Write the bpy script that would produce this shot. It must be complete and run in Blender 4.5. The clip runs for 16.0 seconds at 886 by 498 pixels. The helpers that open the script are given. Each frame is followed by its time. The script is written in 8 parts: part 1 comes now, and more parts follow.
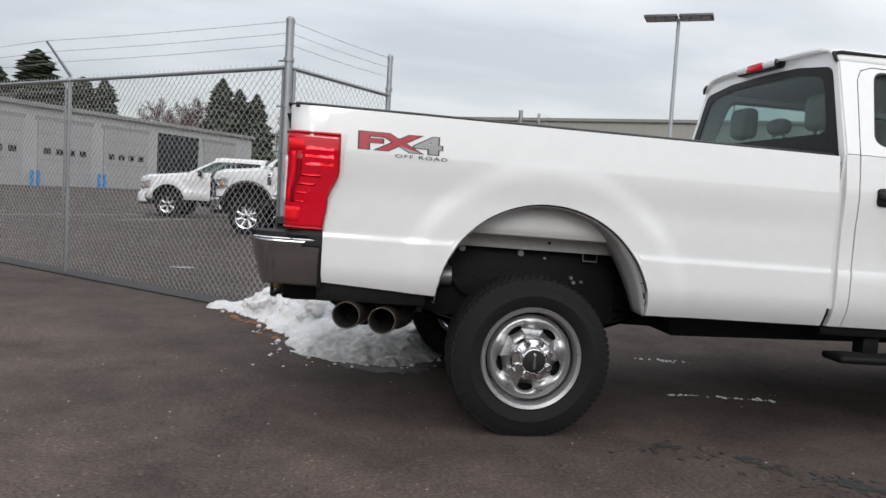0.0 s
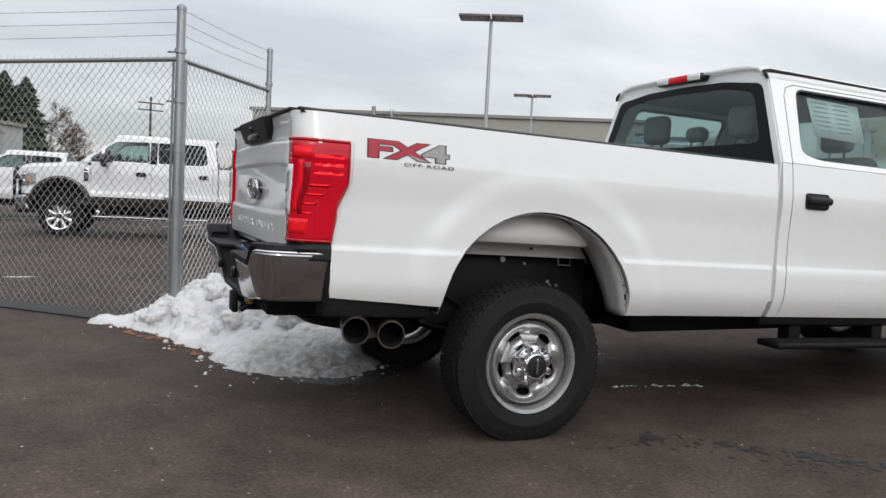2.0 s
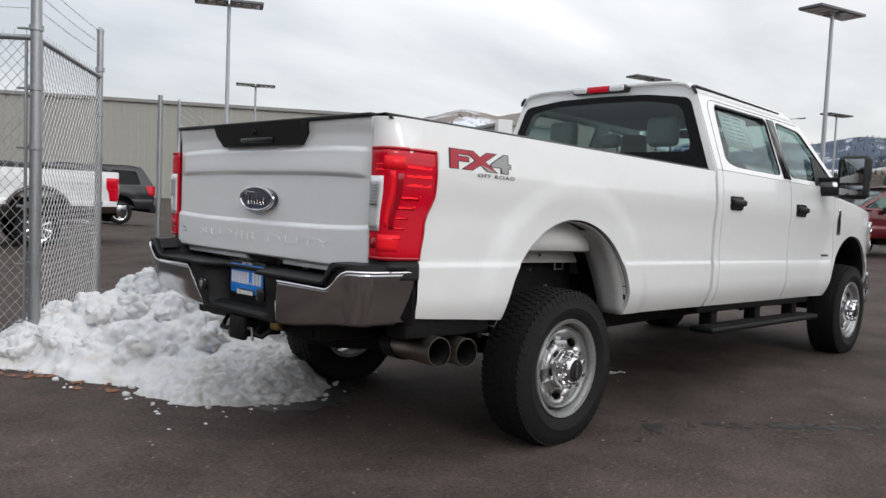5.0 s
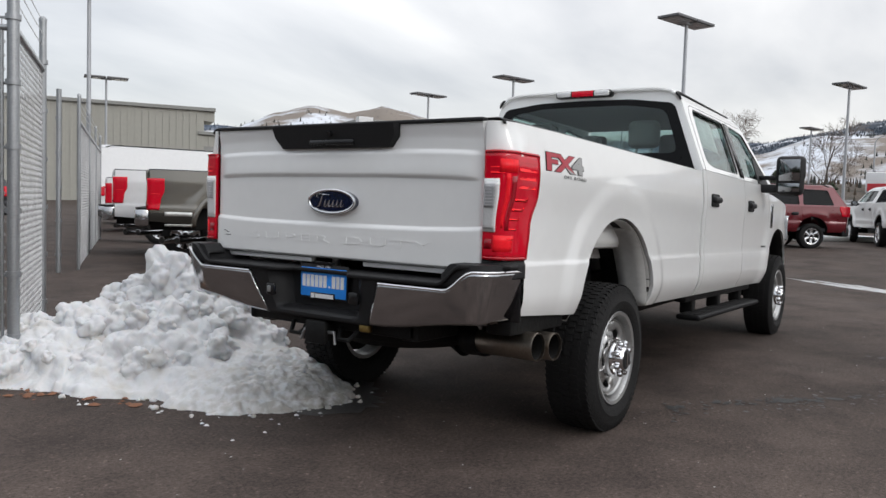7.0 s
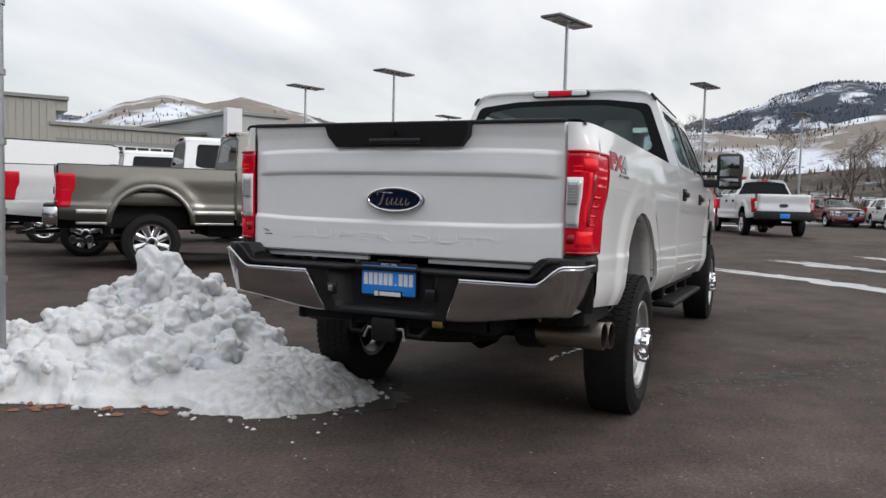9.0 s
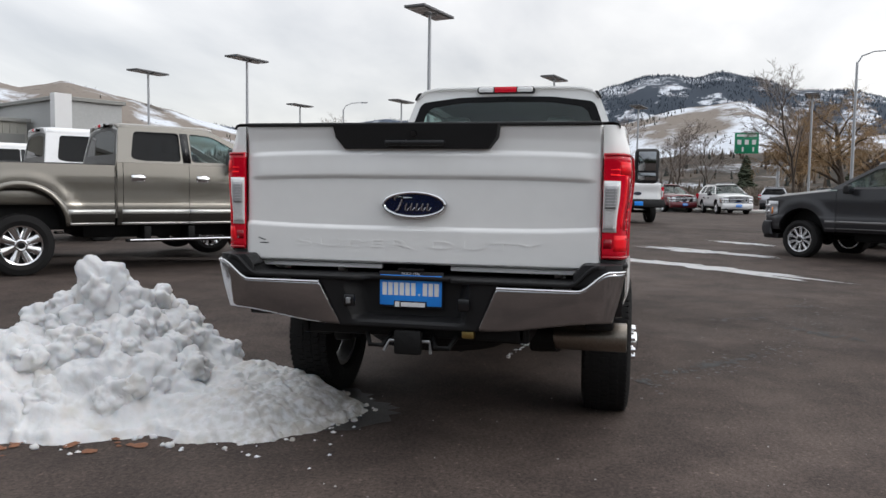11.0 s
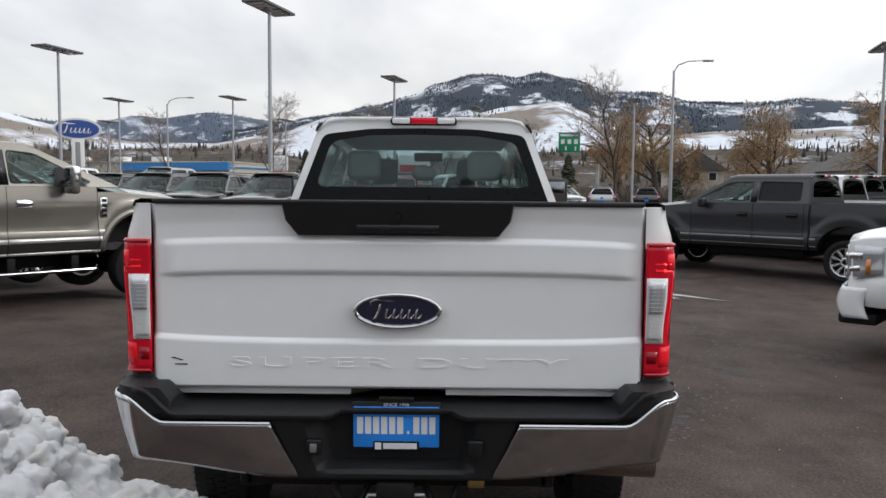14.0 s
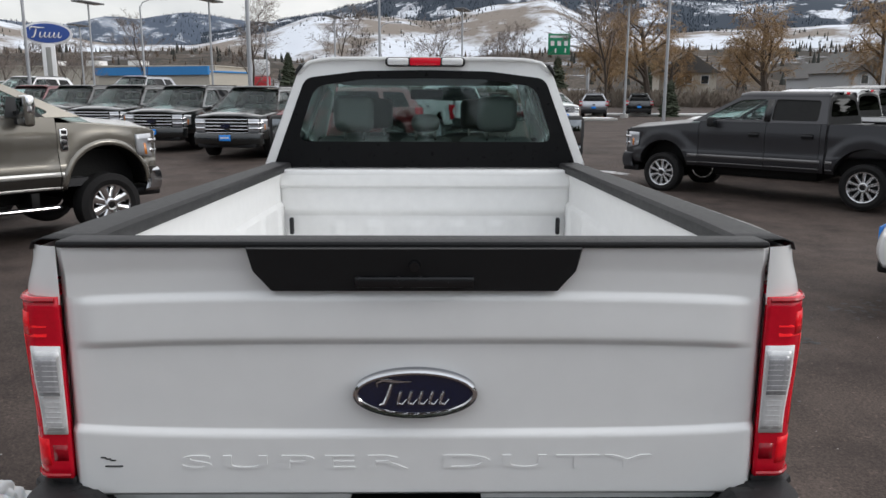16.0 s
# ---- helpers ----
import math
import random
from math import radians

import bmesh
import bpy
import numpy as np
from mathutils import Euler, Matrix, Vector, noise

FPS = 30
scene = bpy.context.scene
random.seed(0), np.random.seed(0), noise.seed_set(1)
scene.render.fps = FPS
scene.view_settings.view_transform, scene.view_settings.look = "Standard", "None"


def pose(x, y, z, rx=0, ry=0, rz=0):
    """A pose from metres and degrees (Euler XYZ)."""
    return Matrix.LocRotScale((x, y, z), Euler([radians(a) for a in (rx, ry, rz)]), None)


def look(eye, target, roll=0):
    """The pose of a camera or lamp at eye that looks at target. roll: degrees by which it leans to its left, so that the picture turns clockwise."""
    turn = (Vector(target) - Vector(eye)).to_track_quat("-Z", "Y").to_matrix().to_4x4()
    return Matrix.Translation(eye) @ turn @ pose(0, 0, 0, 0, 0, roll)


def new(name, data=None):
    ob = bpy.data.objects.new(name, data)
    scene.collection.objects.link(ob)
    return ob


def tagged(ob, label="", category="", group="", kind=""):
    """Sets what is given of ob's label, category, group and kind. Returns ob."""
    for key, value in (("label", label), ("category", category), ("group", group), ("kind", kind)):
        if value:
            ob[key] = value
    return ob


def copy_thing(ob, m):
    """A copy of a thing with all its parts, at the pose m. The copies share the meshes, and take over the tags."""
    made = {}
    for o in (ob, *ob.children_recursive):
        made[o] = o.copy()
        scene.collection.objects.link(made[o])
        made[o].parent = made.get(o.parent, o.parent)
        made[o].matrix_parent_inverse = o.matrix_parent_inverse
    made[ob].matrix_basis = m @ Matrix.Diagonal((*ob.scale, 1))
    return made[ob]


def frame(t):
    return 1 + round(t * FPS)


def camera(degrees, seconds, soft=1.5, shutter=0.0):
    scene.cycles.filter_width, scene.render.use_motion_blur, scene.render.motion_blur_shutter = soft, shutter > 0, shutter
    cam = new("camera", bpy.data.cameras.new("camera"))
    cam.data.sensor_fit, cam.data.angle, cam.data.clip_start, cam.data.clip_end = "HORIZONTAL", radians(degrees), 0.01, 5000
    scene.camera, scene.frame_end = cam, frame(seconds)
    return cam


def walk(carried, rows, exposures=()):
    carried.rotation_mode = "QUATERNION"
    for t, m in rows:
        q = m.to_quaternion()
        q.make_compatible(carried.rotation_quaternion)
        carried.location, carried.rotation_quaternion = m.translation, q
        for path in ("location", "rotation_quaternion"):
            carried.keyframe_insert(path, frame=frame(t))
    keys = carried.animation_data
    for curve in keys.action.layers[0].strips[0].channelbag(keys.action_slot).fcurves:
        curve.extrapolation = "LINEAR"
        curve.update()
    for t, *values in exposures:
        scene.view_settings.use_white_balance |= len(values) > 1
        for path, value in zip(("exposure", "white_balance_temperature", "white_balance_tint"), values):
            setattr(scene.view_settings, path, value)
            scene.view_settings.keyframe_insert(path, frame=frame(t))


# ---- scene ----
cam = camera(59.4, 16.0)
PATH = [
    (0, (0.193, -4.816, 1.192), (0.488, -2.843, 1.052), 3.4),
    (0.5, (-0.054, -4.764, 1.18), (0.365, -2.812, 1.048), 3.4),
    (1, (-0.289, -4.68, 1.227), (0.276, -2.766, 1.089), 3.2),
    (1.5, (-0.54, -4.58, 1.221), (0.143, -2.705, 1.088), 3.0),
    (2, (-0.788, -4.475, 1.222), (0.008, -2.645, 1.089), 3.0),
    (2.5, (-1.036, -4.338, 1.204), (-0.102, -2.574, 1.078), 2.8),
    (3, (-1.262, -4.16, 1.197), (-0.226, -2.454, 1.071), 2.8),
    (3.5, (-1.484, -3.969, 1.22), (-0.345, -2.33, 1.094), 2.7),
    (4, (-1.7, -3.778, 1.214), (-0.494, -2.188, 1.09), 2.6),
    (4.5, (-1.913, -3.594, 1.239), (-0.597, -2.093, 1.116), 2.5),
    (7, (-2.916, -2.613, 1.219), (-1.259, -1.499, 1.104), 1.8),
    (7.5, (-3.079, -2.413, 1.204), (-1.378, -1.368, 1.088), 1.7),
    (8, (-3.231, -2.203, 1.197), (-1.49, -1.226, 1.081), 1.5),
    (8.5, (-3.372, -2.007, 1.206), (-1.588, -1.111, 1.087), 1.5),
    (11, (-3.582, -0.936, 1.273), (-1.635, -0.501, 1.129), 0.8),
    (11.5, (-3.514, -0.744, 1.326), (-1.545, -0.429, 1.176), 0.8),
    (12, (-3.421, -0.582, 1.391), (-1.435, -0.408, 1.236), 0.8),
    (12.5, (-3.282, -0.442, 1.433), (-1.291, -0.353, 1.273), 0.6),
    (13, (-3.108, -0.325, 1.491), (-1.116, -0.279, 1.324), 0.6),
    (13.5, (-2.931, -0.244, 1.572), (-0.938, -0.221, 1.403), 0.7),
    (14, (-2.734, -0.167, 1.638), (-0.74, -0.16, 1.488), 0.5),
    (14.5, (-2.53, -0.103, 1.716), (-0.535, -0.115, 1.577), 0.5),
    (15, (-2.326, -0.071, 1.782), (-0.333, -0.087, 1.61), 0.3),
    (15.5, (-2.095, -0.057, 1.862), (-0.119, -0.082, 1.556), 0.3),
    (16, (-1.863, -0.042, 1.951), (0.098, -0.07, 1.558), 0.2),
]
walk(cam, [(t, pose(0, 0, 0.02) @ look(eye, target, roll)) for t, eye, target, roll in PATH])

# ---- light ----
world = bpy.data.worlds.new("overcast_sky")
scene.world = world
world.use_nodes = True
wn = world.node_tree
wn.nodes.clear()
SUN_EL, SUN_AZ = 27.0, 200.0


def wnode(kind, **kw):
    n = wn.nodes.new(kind)
    for k, v in kw.items():
        n.inputs[k].default_value = v
    return n


def wmath(op, a, b=None):
    n = wn.nodes.new("ShaderNodeMath")
    n.operation = op
    for i, v in enumerate((a, b)):
        if v is None:
            continue
        if isinstance(v, (int, float)):
            n.inputs[i].default_value = v
        else:
            wn.links.new(v, n.inputs[i])
    return n.outputs[0]


sky = wn.nodes.new("ShaderNodeTexSky")
sky.sky_type = "NISHITA"
sky.sun_disc = False
sky.sun_elevation, sky.sun_rotation = radians(SUN_EL), radians(SUN_AZ)
coord = wn.nodes.new("ShaderNodeTexCoord")
sep = wn.nodes.new("ShaderNodeSeparateXYZ")
wn.links.new(coord.outputs["Generated"], sep.inputs[0])
up = wmath("MAXIMUM", sep.outputs[2], 0.0)
lift = wmath("ADD", up, 0.22)
comb = wn.nodes.new("ShaderNodeCombineXYZ")
wn.links.new(wmath("DIVIDE", sep.outputs[0], lift), comb.inputs[0])
wn.links.new(wmath("DIVIDE", sep.outputs[1], lift), comb.inputs[1])
stretch = wn.nodes.new("ShaderNodeMapping")
stretch.inputs["Rotation"].default_value = (0, 0, radians(-28))
stretch.inputs["Scale"].default_value = (0.65, 1.35, 1)
wn.links.new(comb.outputs[0], stretch.inputs[0])
cloud = wnode("ShaderNodeTexNoise", Scale=1.3, Detail=8.0, Roughness=0.50, Distortion=0.2)
wn.links.new(stretch.outputs[0], cloud.inputs["Vector"])
tone = wn.nodes.new("ShaderNodeValToRGB")
tone.color_ramp.elements[0].position, tone.color_ramp.elements[0].color = 0.34, (0.66, 0.675, 0.715, 1)
tone.color_ramp.elements[1].position, tone.color_ramp.elements[1].color = 0.67, (0.965, 0.966, 0.985, 1)
wn.links.new(cloud.outputs[0], tone.inputs[0])
# overcast sky: about three times as bright overhead as at the horizon, brighter on the sun's side
sunward = wmath("ADD", wmath("MULTIPLY", wmath("MAXIMUM", wmath("MULTIPLY", sep.outputs[1], -1.0), 0.0), 0.70), 1.0)
grade = wmath("MULTIPLY", wmath("MULTIPLY", wmath("ADD", wmath("MULTIPLY", up, 1.10), 0.605), wmath("ADD", wmath("MULTIPLY", sep.outputs[0], 0.22), 1.0)), sunward)
cover = wn.nodes.new("ShaderNodeVectorMath")
cover.operation = "SCALE"
wn.links.new(tone.outputs[0], cover.inputs[0])
wn.links.new(grade, cover.inputs["Scale"])
# a bluer sky towards -x
tint = wn.nodes.new("ShaderNodeCombineXYZ")
wn.links.new(wmath("ADD", wmath("MULTIPLY", sep.outputs[0], 0.03), 0.99), tint.inputs[0])
tint.inputs[1].default_value = 1.0
wn.links.new(wmath("ADD", wmath("MULTIPLY", sep.outputs[0], -0.035), 1.0), tint.inputs[2])
tinted = wn.nodes.new("ShaderNodeVectorMath")
tinted.operation = "MULTIPLY"
wn.links.new(cover.outputs[0], tinted.inputs[0])
wn.links.new(tint.outputs[0], tinted.inputs[1])
bg_cloud = wnode("ShaderNodeBackground", Strength=1.0)
wn.links.new(tinted.outputs[0], bg_cloud.inputs[0])
bg_sky = wnode("ShaderNodeBackground", Strength=0.02)
wn.links.new(sky.outputs[0], bg_sky.inputs[0])
both = wn.nodes.new("ShaderNodeAddShader")
wout = wn.nodes.new("ShaderNodeOutputWorld")
wn.links.new(bg_cloud.outputs[0], both.inputs[0])
wn.links.new(bg_sky.outputs[0], both.inputs[1])
wn.links.new(both.outputs[0], wout.inputs[0])

sun_data = bpy.data.lights.new("sun", "SUN")
sun_data.energy, sun_data.angle, sun_data.color = 0.62, radians(16), (1.0, 0.965, 0.92)
sun = new("sun", sun_data)
sun.matrix_world = look((-8, -58, 30), (0, 0, 0))
scene.view_settings.exposure = 0.0


# ---- materials ----
def links(m):
    return m.node_tree.nodes, m.node_tree.links


def mat(name, color, rough=0.5, metal=0.0, vary=0.12, scale=6.0, bump=0.0, bump_scale=40.0, coat=0.0, spec=0.5, trans=0.0):
    """A procedural surface: two scales of colour variation, roughness wear and fine relief."""
    m = bpy.data.materials.new(name)
    m.use_nodes = True
    ns, ls = links(m)
    b = ns["Principled BSDF"]
    b.inputs["Metallic"].default_value, b.inputs["Roughness"].default_value = metal, rough
    b.inputs["Coat Weight"].default_value, b.inputs["Coat Roughness"].default_value = coat, 0.04
    b.inputs["Specular IOR Level"].default_value = spec
    b.inputs["Transmission Weight"].default_value = trans
    tc = ns.new("ShaderNodeTexCoord")
    big, fine = ns.new("ShaderNodeTexNoise"), ns.new("ShaderNodeTexNoise")
    big.inputs["Scale"].default_value, big.inputs["Detail"].default_value = scale * 0.25, 4
    fine.inputs["Scale"].default_value, fine.inputs["Detail"].default_value = scale * 6, 5
    for n in (big, fine):
        ls.new(tc.outputs["Object"], n.inputs["Vector"])
    add = ns.new("ShaderNodeMath")
    add.operation = "ADD"
    ls.new(big.outputs[0], add.inputs[0])
    ls.new(fine.outputs[0], add.inputs[1])
    rng = ns.new("ShaderNodeMapRange")
    rng.inputs["From Min"].default_value, rng.inputs["From Max"].default_value = 0.6, 1.4
    rng.inputs["To Min"].default_value, rng.inputs["To Max"].default_value = 1 - vary, 1 + vary
    ls.new(add.outputs[0], rng.inputs["Value"])
    sc = ns.new("ShaderNodeVectorMath")
    sc.operation = "SCALE"
    sc.inputs[0].default_value = color
    ls.new(rng.outputs[0], sc.inputs["Scale"])
    ls.new(sc.outputs[0], b.inputs["Base Color"])
    rr = ns.new("ShaderNodeMapRange")
    wear = 0.015 if coat > 0.5 else 0.08
    rr.inputs["To Min"].default_value, rr.inputs["To Max"].default_value = max(rough - wear, 0.02), min(rough + wear, 1)
    ls.new(fine.outputs[0], rr.inputs["Value"])
    ls.new(rr.outputs[0], b.inputs["Roughness"])
    if bump:
        bn, bt = ns.new("ShaderNodeBump"), ns.new("ShaderNodeTexNoise")
        bt.inputs["Scale"].default_value, bt.inputs["Detail"].default_value = bump_scale, 6
        ls.new(tc.outputs["Object"], bt.inputs["Vector"])
        bn.inputs["Strength"].default_value, bn.inputs["Distance"].default_value = bump, 0.02
        ls.new(bt.outputs[0], bn.inputs["Height"])
        ls.new(bn.outputs[0], b.inputs["Normal"])
    return m


def glass_mat(name, tint, ior=1.36):
    m = bpy.data.materials.new(name)
    m.use_nodes = True
    ns, ls = links(m)
    ns.remove(ns["Principled BSDF"])
    t, g, lw, pw, f, mix = (ns.new("ShaderNode" + k) for k in ("BsdfTransparent", "BsdfGlossy", "LayerWeight", "Math", "MapRange", "MixShader"))
    t.inputs[0].default_value = (*tint, 1)
    g.inputs["Roughness"].default_value = 0.015
    lw.inputs["Blend"].default_value = 0.5
    pw.operation, pw.inputs[1].default_value = "POWER", 5.0
    f.inputs["To Min"].default_value, f.inputs["To Max"].default_value = ((ior - 1) / (ior + 1)) ** 2, 0.7
    ls.new(lw.outputs["Facing"], pw.inputs[0])
    ls.new(pw.outputs[0], f.inputs["Value"])
    ls.new(f.outputs[0], mix.inputs[0])
    ls.new(t.outputs[0], mix.inputs[1])
    ls.new(g.outputs[0], mix.inputs[2])
    ls.new(mix.outputs[0], ns["Material Output"].inputs[0])
    return m


M = dict(
    white=mat("white_paint", (0.80, 0.80, 0.79), 0.32, vary=0.025, scale=2, coat=1.0),
    white2=mat("white_paint_far", (0.78, 0.78, 0.78), 0.35, vary=0.04, scale=2, coat=0.8),
    bedwhite=mat("bed_paint", (0.78, 0.78, 0.77), 0.42, vary=0.05, scale=3, coat=0.3),
    arch_pale=mat("arch_flange_paint", (0.46, 0.455, 0.44), 0.5, vary=0.12, scale=5),
    liner=mat("wheelhouse_primer", (0.62, 0.61, 0.59), 0.55, vary=0.12, scale=5),
    stone=mat("stone_grey_paint", (0.195, 0.180, 0.154), 0.26, metal=0.62, vary=0.02, scale=2, coat=1.0),
    darkgrey=mat("dark_grey_paint", (0.030, 0.030, 0.034), 0.36, metal=0.3, vary=0.02, scale=2, coat=0.35),
    black=mat("black_paint", (0.012, 0.014, 0.014), 0.25, vary=0.1, scale=2, coat=1.0),
    red=mat("red_paint", (0.13, 0.006, 0.012), 0.28, metal=0.2, vary=0.06, scale=2, coat=1.0),
    silver=mat("silver_paint", (0.38, 0.39, 0.42), 0.3, metal=0.7, vary=0.05, scale=2, coat=1.0),
    brown=mat("brown_paint", (0.045, 0.032, 0.025), 0.35, metal=0.4, vary=0.08, scale=2, coat=0.8),
    umber=mat("dark_umber_paint", (0.034, 0.031, 0.027), 0.34, metal=0.3, vary=0.08, scale=2, coat=0.6),
    mirror_glass=mat("mirror_glass", (0.30, 0.31, 0.32), 0.03, metal=1.0, vary=0.03, scale=2),
    chrome=mat("chrome", (0.74, 0.74, 0.75), 0.08, metal=1.0, vary=0.05, scale=4),
    darkchrome=mat("bumper_chrome", (0.47, 0.475, 0.49), 0.12, metal=1.0, vary=0.05, scale=4),
    steelwheel=mat("silver_steel_wheel", (0.46, 0.46, 0.455), 0.30, metal=0.75, vary=0.10, scale=9),
    alloy=mat("alloy_wheel", (0.66, 0.66, 0.67), 0.25, metal=0.9, vary=0.08, scale=9),
    plastic=mat("black_plastic", (0.012, 0.012, 0.013), 0.58, vary=0.18, scale=6, bump=0.15, bump_scale=350, spec=0.35),
    trim_matt=mat("black_step_plastic", (0.007, 0.007, 0.0075), 0.62, vary=0.18, scale=6, bump=0.1, bump_scale=300, spec=0.2),
    trim=mat("black_gloss_trim", (0.008, 0.008, 0.009), 0.25, vary=0.1, scale=5),
    rubber=mat("tyre_rubber", (0.0125, 0.012, 0.012), 0.78, vary=0.25, scale=7, bump=0.25, bump_scale=90, spec=0.22),
    under=mat("chassis_black", (0.006, 0.006, 0.006), 0.6, vary=0.3, scale=8, bump=0.2, spec=0.25),
    exhaust=mat("exhaust_steel", (0.30, 0.265, 0.225), 0.36, metal=1.0, vary=0.22, scale=14),
    bore_dark=mat("bore_dark", (0.01, 0.009, 0.008), 0.9, vary=0.2),
    brass=mat("brass_fitting", (0.45, 0.33, 0.12), 0.35, metal=1.0, vary=0.15),
    seat=mat("grey_cloth_seat", (0.19, 0.185, 0.178), 0.85, vary=0.15, scale=20, bump=0.2, bump_scale=250),
    headliner=mat("headliner_cloth", (0.24, 0.235, 0.225), 0.9, vary=0.08, scale=20, bump=0.1, bump_scale=250),
    cabin=mat("cabin_dark", (0.035, 0.035, 0.037), 0.7, vary=0.15),
    red_lens=mat("red_lens", (0.60, 0.004, 0.020), 0.08, vary=0.10, scale=12, coat=0.25, spec=0.35),
    dark_red=mat("deep_red_lens", (0.30, 0.002, 0.010), 0.12, vary=0.1, scale=12, coat=0.25, spec=0.35),
    lens_edge=mat("lens_edge", (0.38, 0.003, 0.012), 0.2, vary=0.1, scale=12),
    bright_red=mat("bright_red_lens", (0.86, 0.012, 0.022), 0.3, vary=0.15, scale=25, spec=0.2),
    facet_red=mat("faceted_red_reflector", (0.92, 0.014, 0.02), 0.16, metal=0.8, vary=0.1, scale=25),
    clear_lens=mat("clear_lens", (0.66, 0.66, 0.66), 0.08, metal=0.15, vary=0.12, scale=18, coat=1.0),
    headlamp=mat("headlamp_lens", (0.46, 0.47, 0.49), 0.10, metal=0.4, vary=0.3, scale=14, coat=1.0),
    cargo_lens=mat("cargo_lamp_lens", (0.30, 0.30, 0.31), 0.12, vary=0.2, scale=25, coat=1.0),
    amber=mat("amber_lens", (0.55, 0.17, 0.02), 0.15, vary=0.1, coat=1.0),
    blue=mat("blue_plate", (0.02, 0.27, 0.85), 0.4, vary=0.05),
    navy=mat("navy_badge", (0.004, 0.008, 0.032), 0.14, vary=0.1, coat=1.0),
    decal_white=mat("white_vinyl", (0.75, 0.75, 0.75), 0.4, vary=0.03),
    decal_grey=mat("grey_vinyl", (0.34, 0.34, 0.335), 0.4, vary=0.15),
    decal_red=mat("red_vinyl", (0.42, 0.025, 0.045), 0.35, vary=0.08),
    decal_dark=mat("charcoal_vinyl", (0.03, 0.03, 0.03), 0.4, vary=0.1),
    paper=mat("window_paper", (0.72, 0.76, 0.74), 0.6, vary=0.05),
    printed=mat("printed_border", (0.005, 0.005, 0.0055), 0.30, vary=0.1, scale=5, spec=0.18),
    glass=glass_mat("cab_glass", (0.75, 0.83, 0.82)),
    reartint=glass_mat("rear_glass", (0.72, 0.79, 0.78), 1.52),
    tint=glass_mat("tinted_glass", (0.09, 0.097, 0.10)),
    galv=mat("galvanised_steel", (0.36, 0.37, 0.38), 0.42, metal=0.85, vary=0.18, scale=14, bump=0.05),
    wire=mat("galvanised_wire", (0.50, 0.50, 0.50), 0.55, metal=0.4, vary=0.2, scale=20),
    pole=mat("painted_pole", (0.40, 0.41, 0.43), 0.5, metal=0.4, vary=0.1),
    lamphead=mat("lamp_housing", (0.14, 0.14, 0.145), 0.5, metal=0.3, vary=0.12),
    concrete=mat("concrete", (0.38, 0.37, 0.35), 0.85, vary=0.18, scale=3, bump=0.3, bump_scale=30),
    block=mat("grey_render", (0.43, 0.435, 0.43), 0.85, vary=0.10, scale=1.0, bump=0.2, bump_scale=20),
    door_grey=mat("grey_door", (0.36, 0.36, 0.355), 0.6, vary=0.08, scale=1.0),
    siding=mat("tan_metal_siding", (0.36, 0.35, 0.31), 0.55, vary=0.06, scale=0.5),
    siding_trim=mat("siding_trim", (0.25, 0.25, 0.235), 0.5, vary=0.06, scale=0.5),
    beige=mat("beige_wall", (0.50, 0.46, 0.39), 0.8, vary=0.08, scale=0.4),
    bluewall=mat("blue_fascia", (0.03, 0.23, 0.55), 0.6, vary=0.08, scale=0.4),
    roofing=mat("house_roof", (0.10, 0.095, 0.09), 0.9, vary=0.15, scale=2),
    housewall=mat("house_siding", (0.42, 0.43, 0.44), 0.8, vary=0.08, scale=1),
    window_dark=mat("dark_window", (0.02, 0.024, 0.028), 0.12, vary=0.15),
    green=mat("green_sign", (0.005, 0.23, 0.11), 0.45, vary=0.05),
    ledred=mat("red_display", (0.5, 0.03, 0.04), 0.5, vary=0.15, scale=3),
    bark=mat("bark", (0.085, 0.066, 0.052), 0.9, vary=0.25, scale=8),
    twig=mat("bare_twigs", (0.19, 0.155, 0.135), 0.9, vary=0.25, scale=4),
    willow=mat("willow_twigs", (0.30, 0.195, 0.10), 0.9, vary=0.3, scale=3),
    redtwig=mat("red_twigs", (0.105, 0.056, 0.046), 0.9, vary=0.3, scale=3),
    needle=mat("conifer_needles", (0.040, 0.050, 0.028), 0.9, vary=0.45, scale=3),
    brush=mat("dry_brush", (0.17, 0.14, 0.112), 0.95, vary=0.3, scale=2),
    leaf=mat("dead_leaves", (0.20, 0.09, 0.05), 0.9, vary=0.35, scale=20),
)


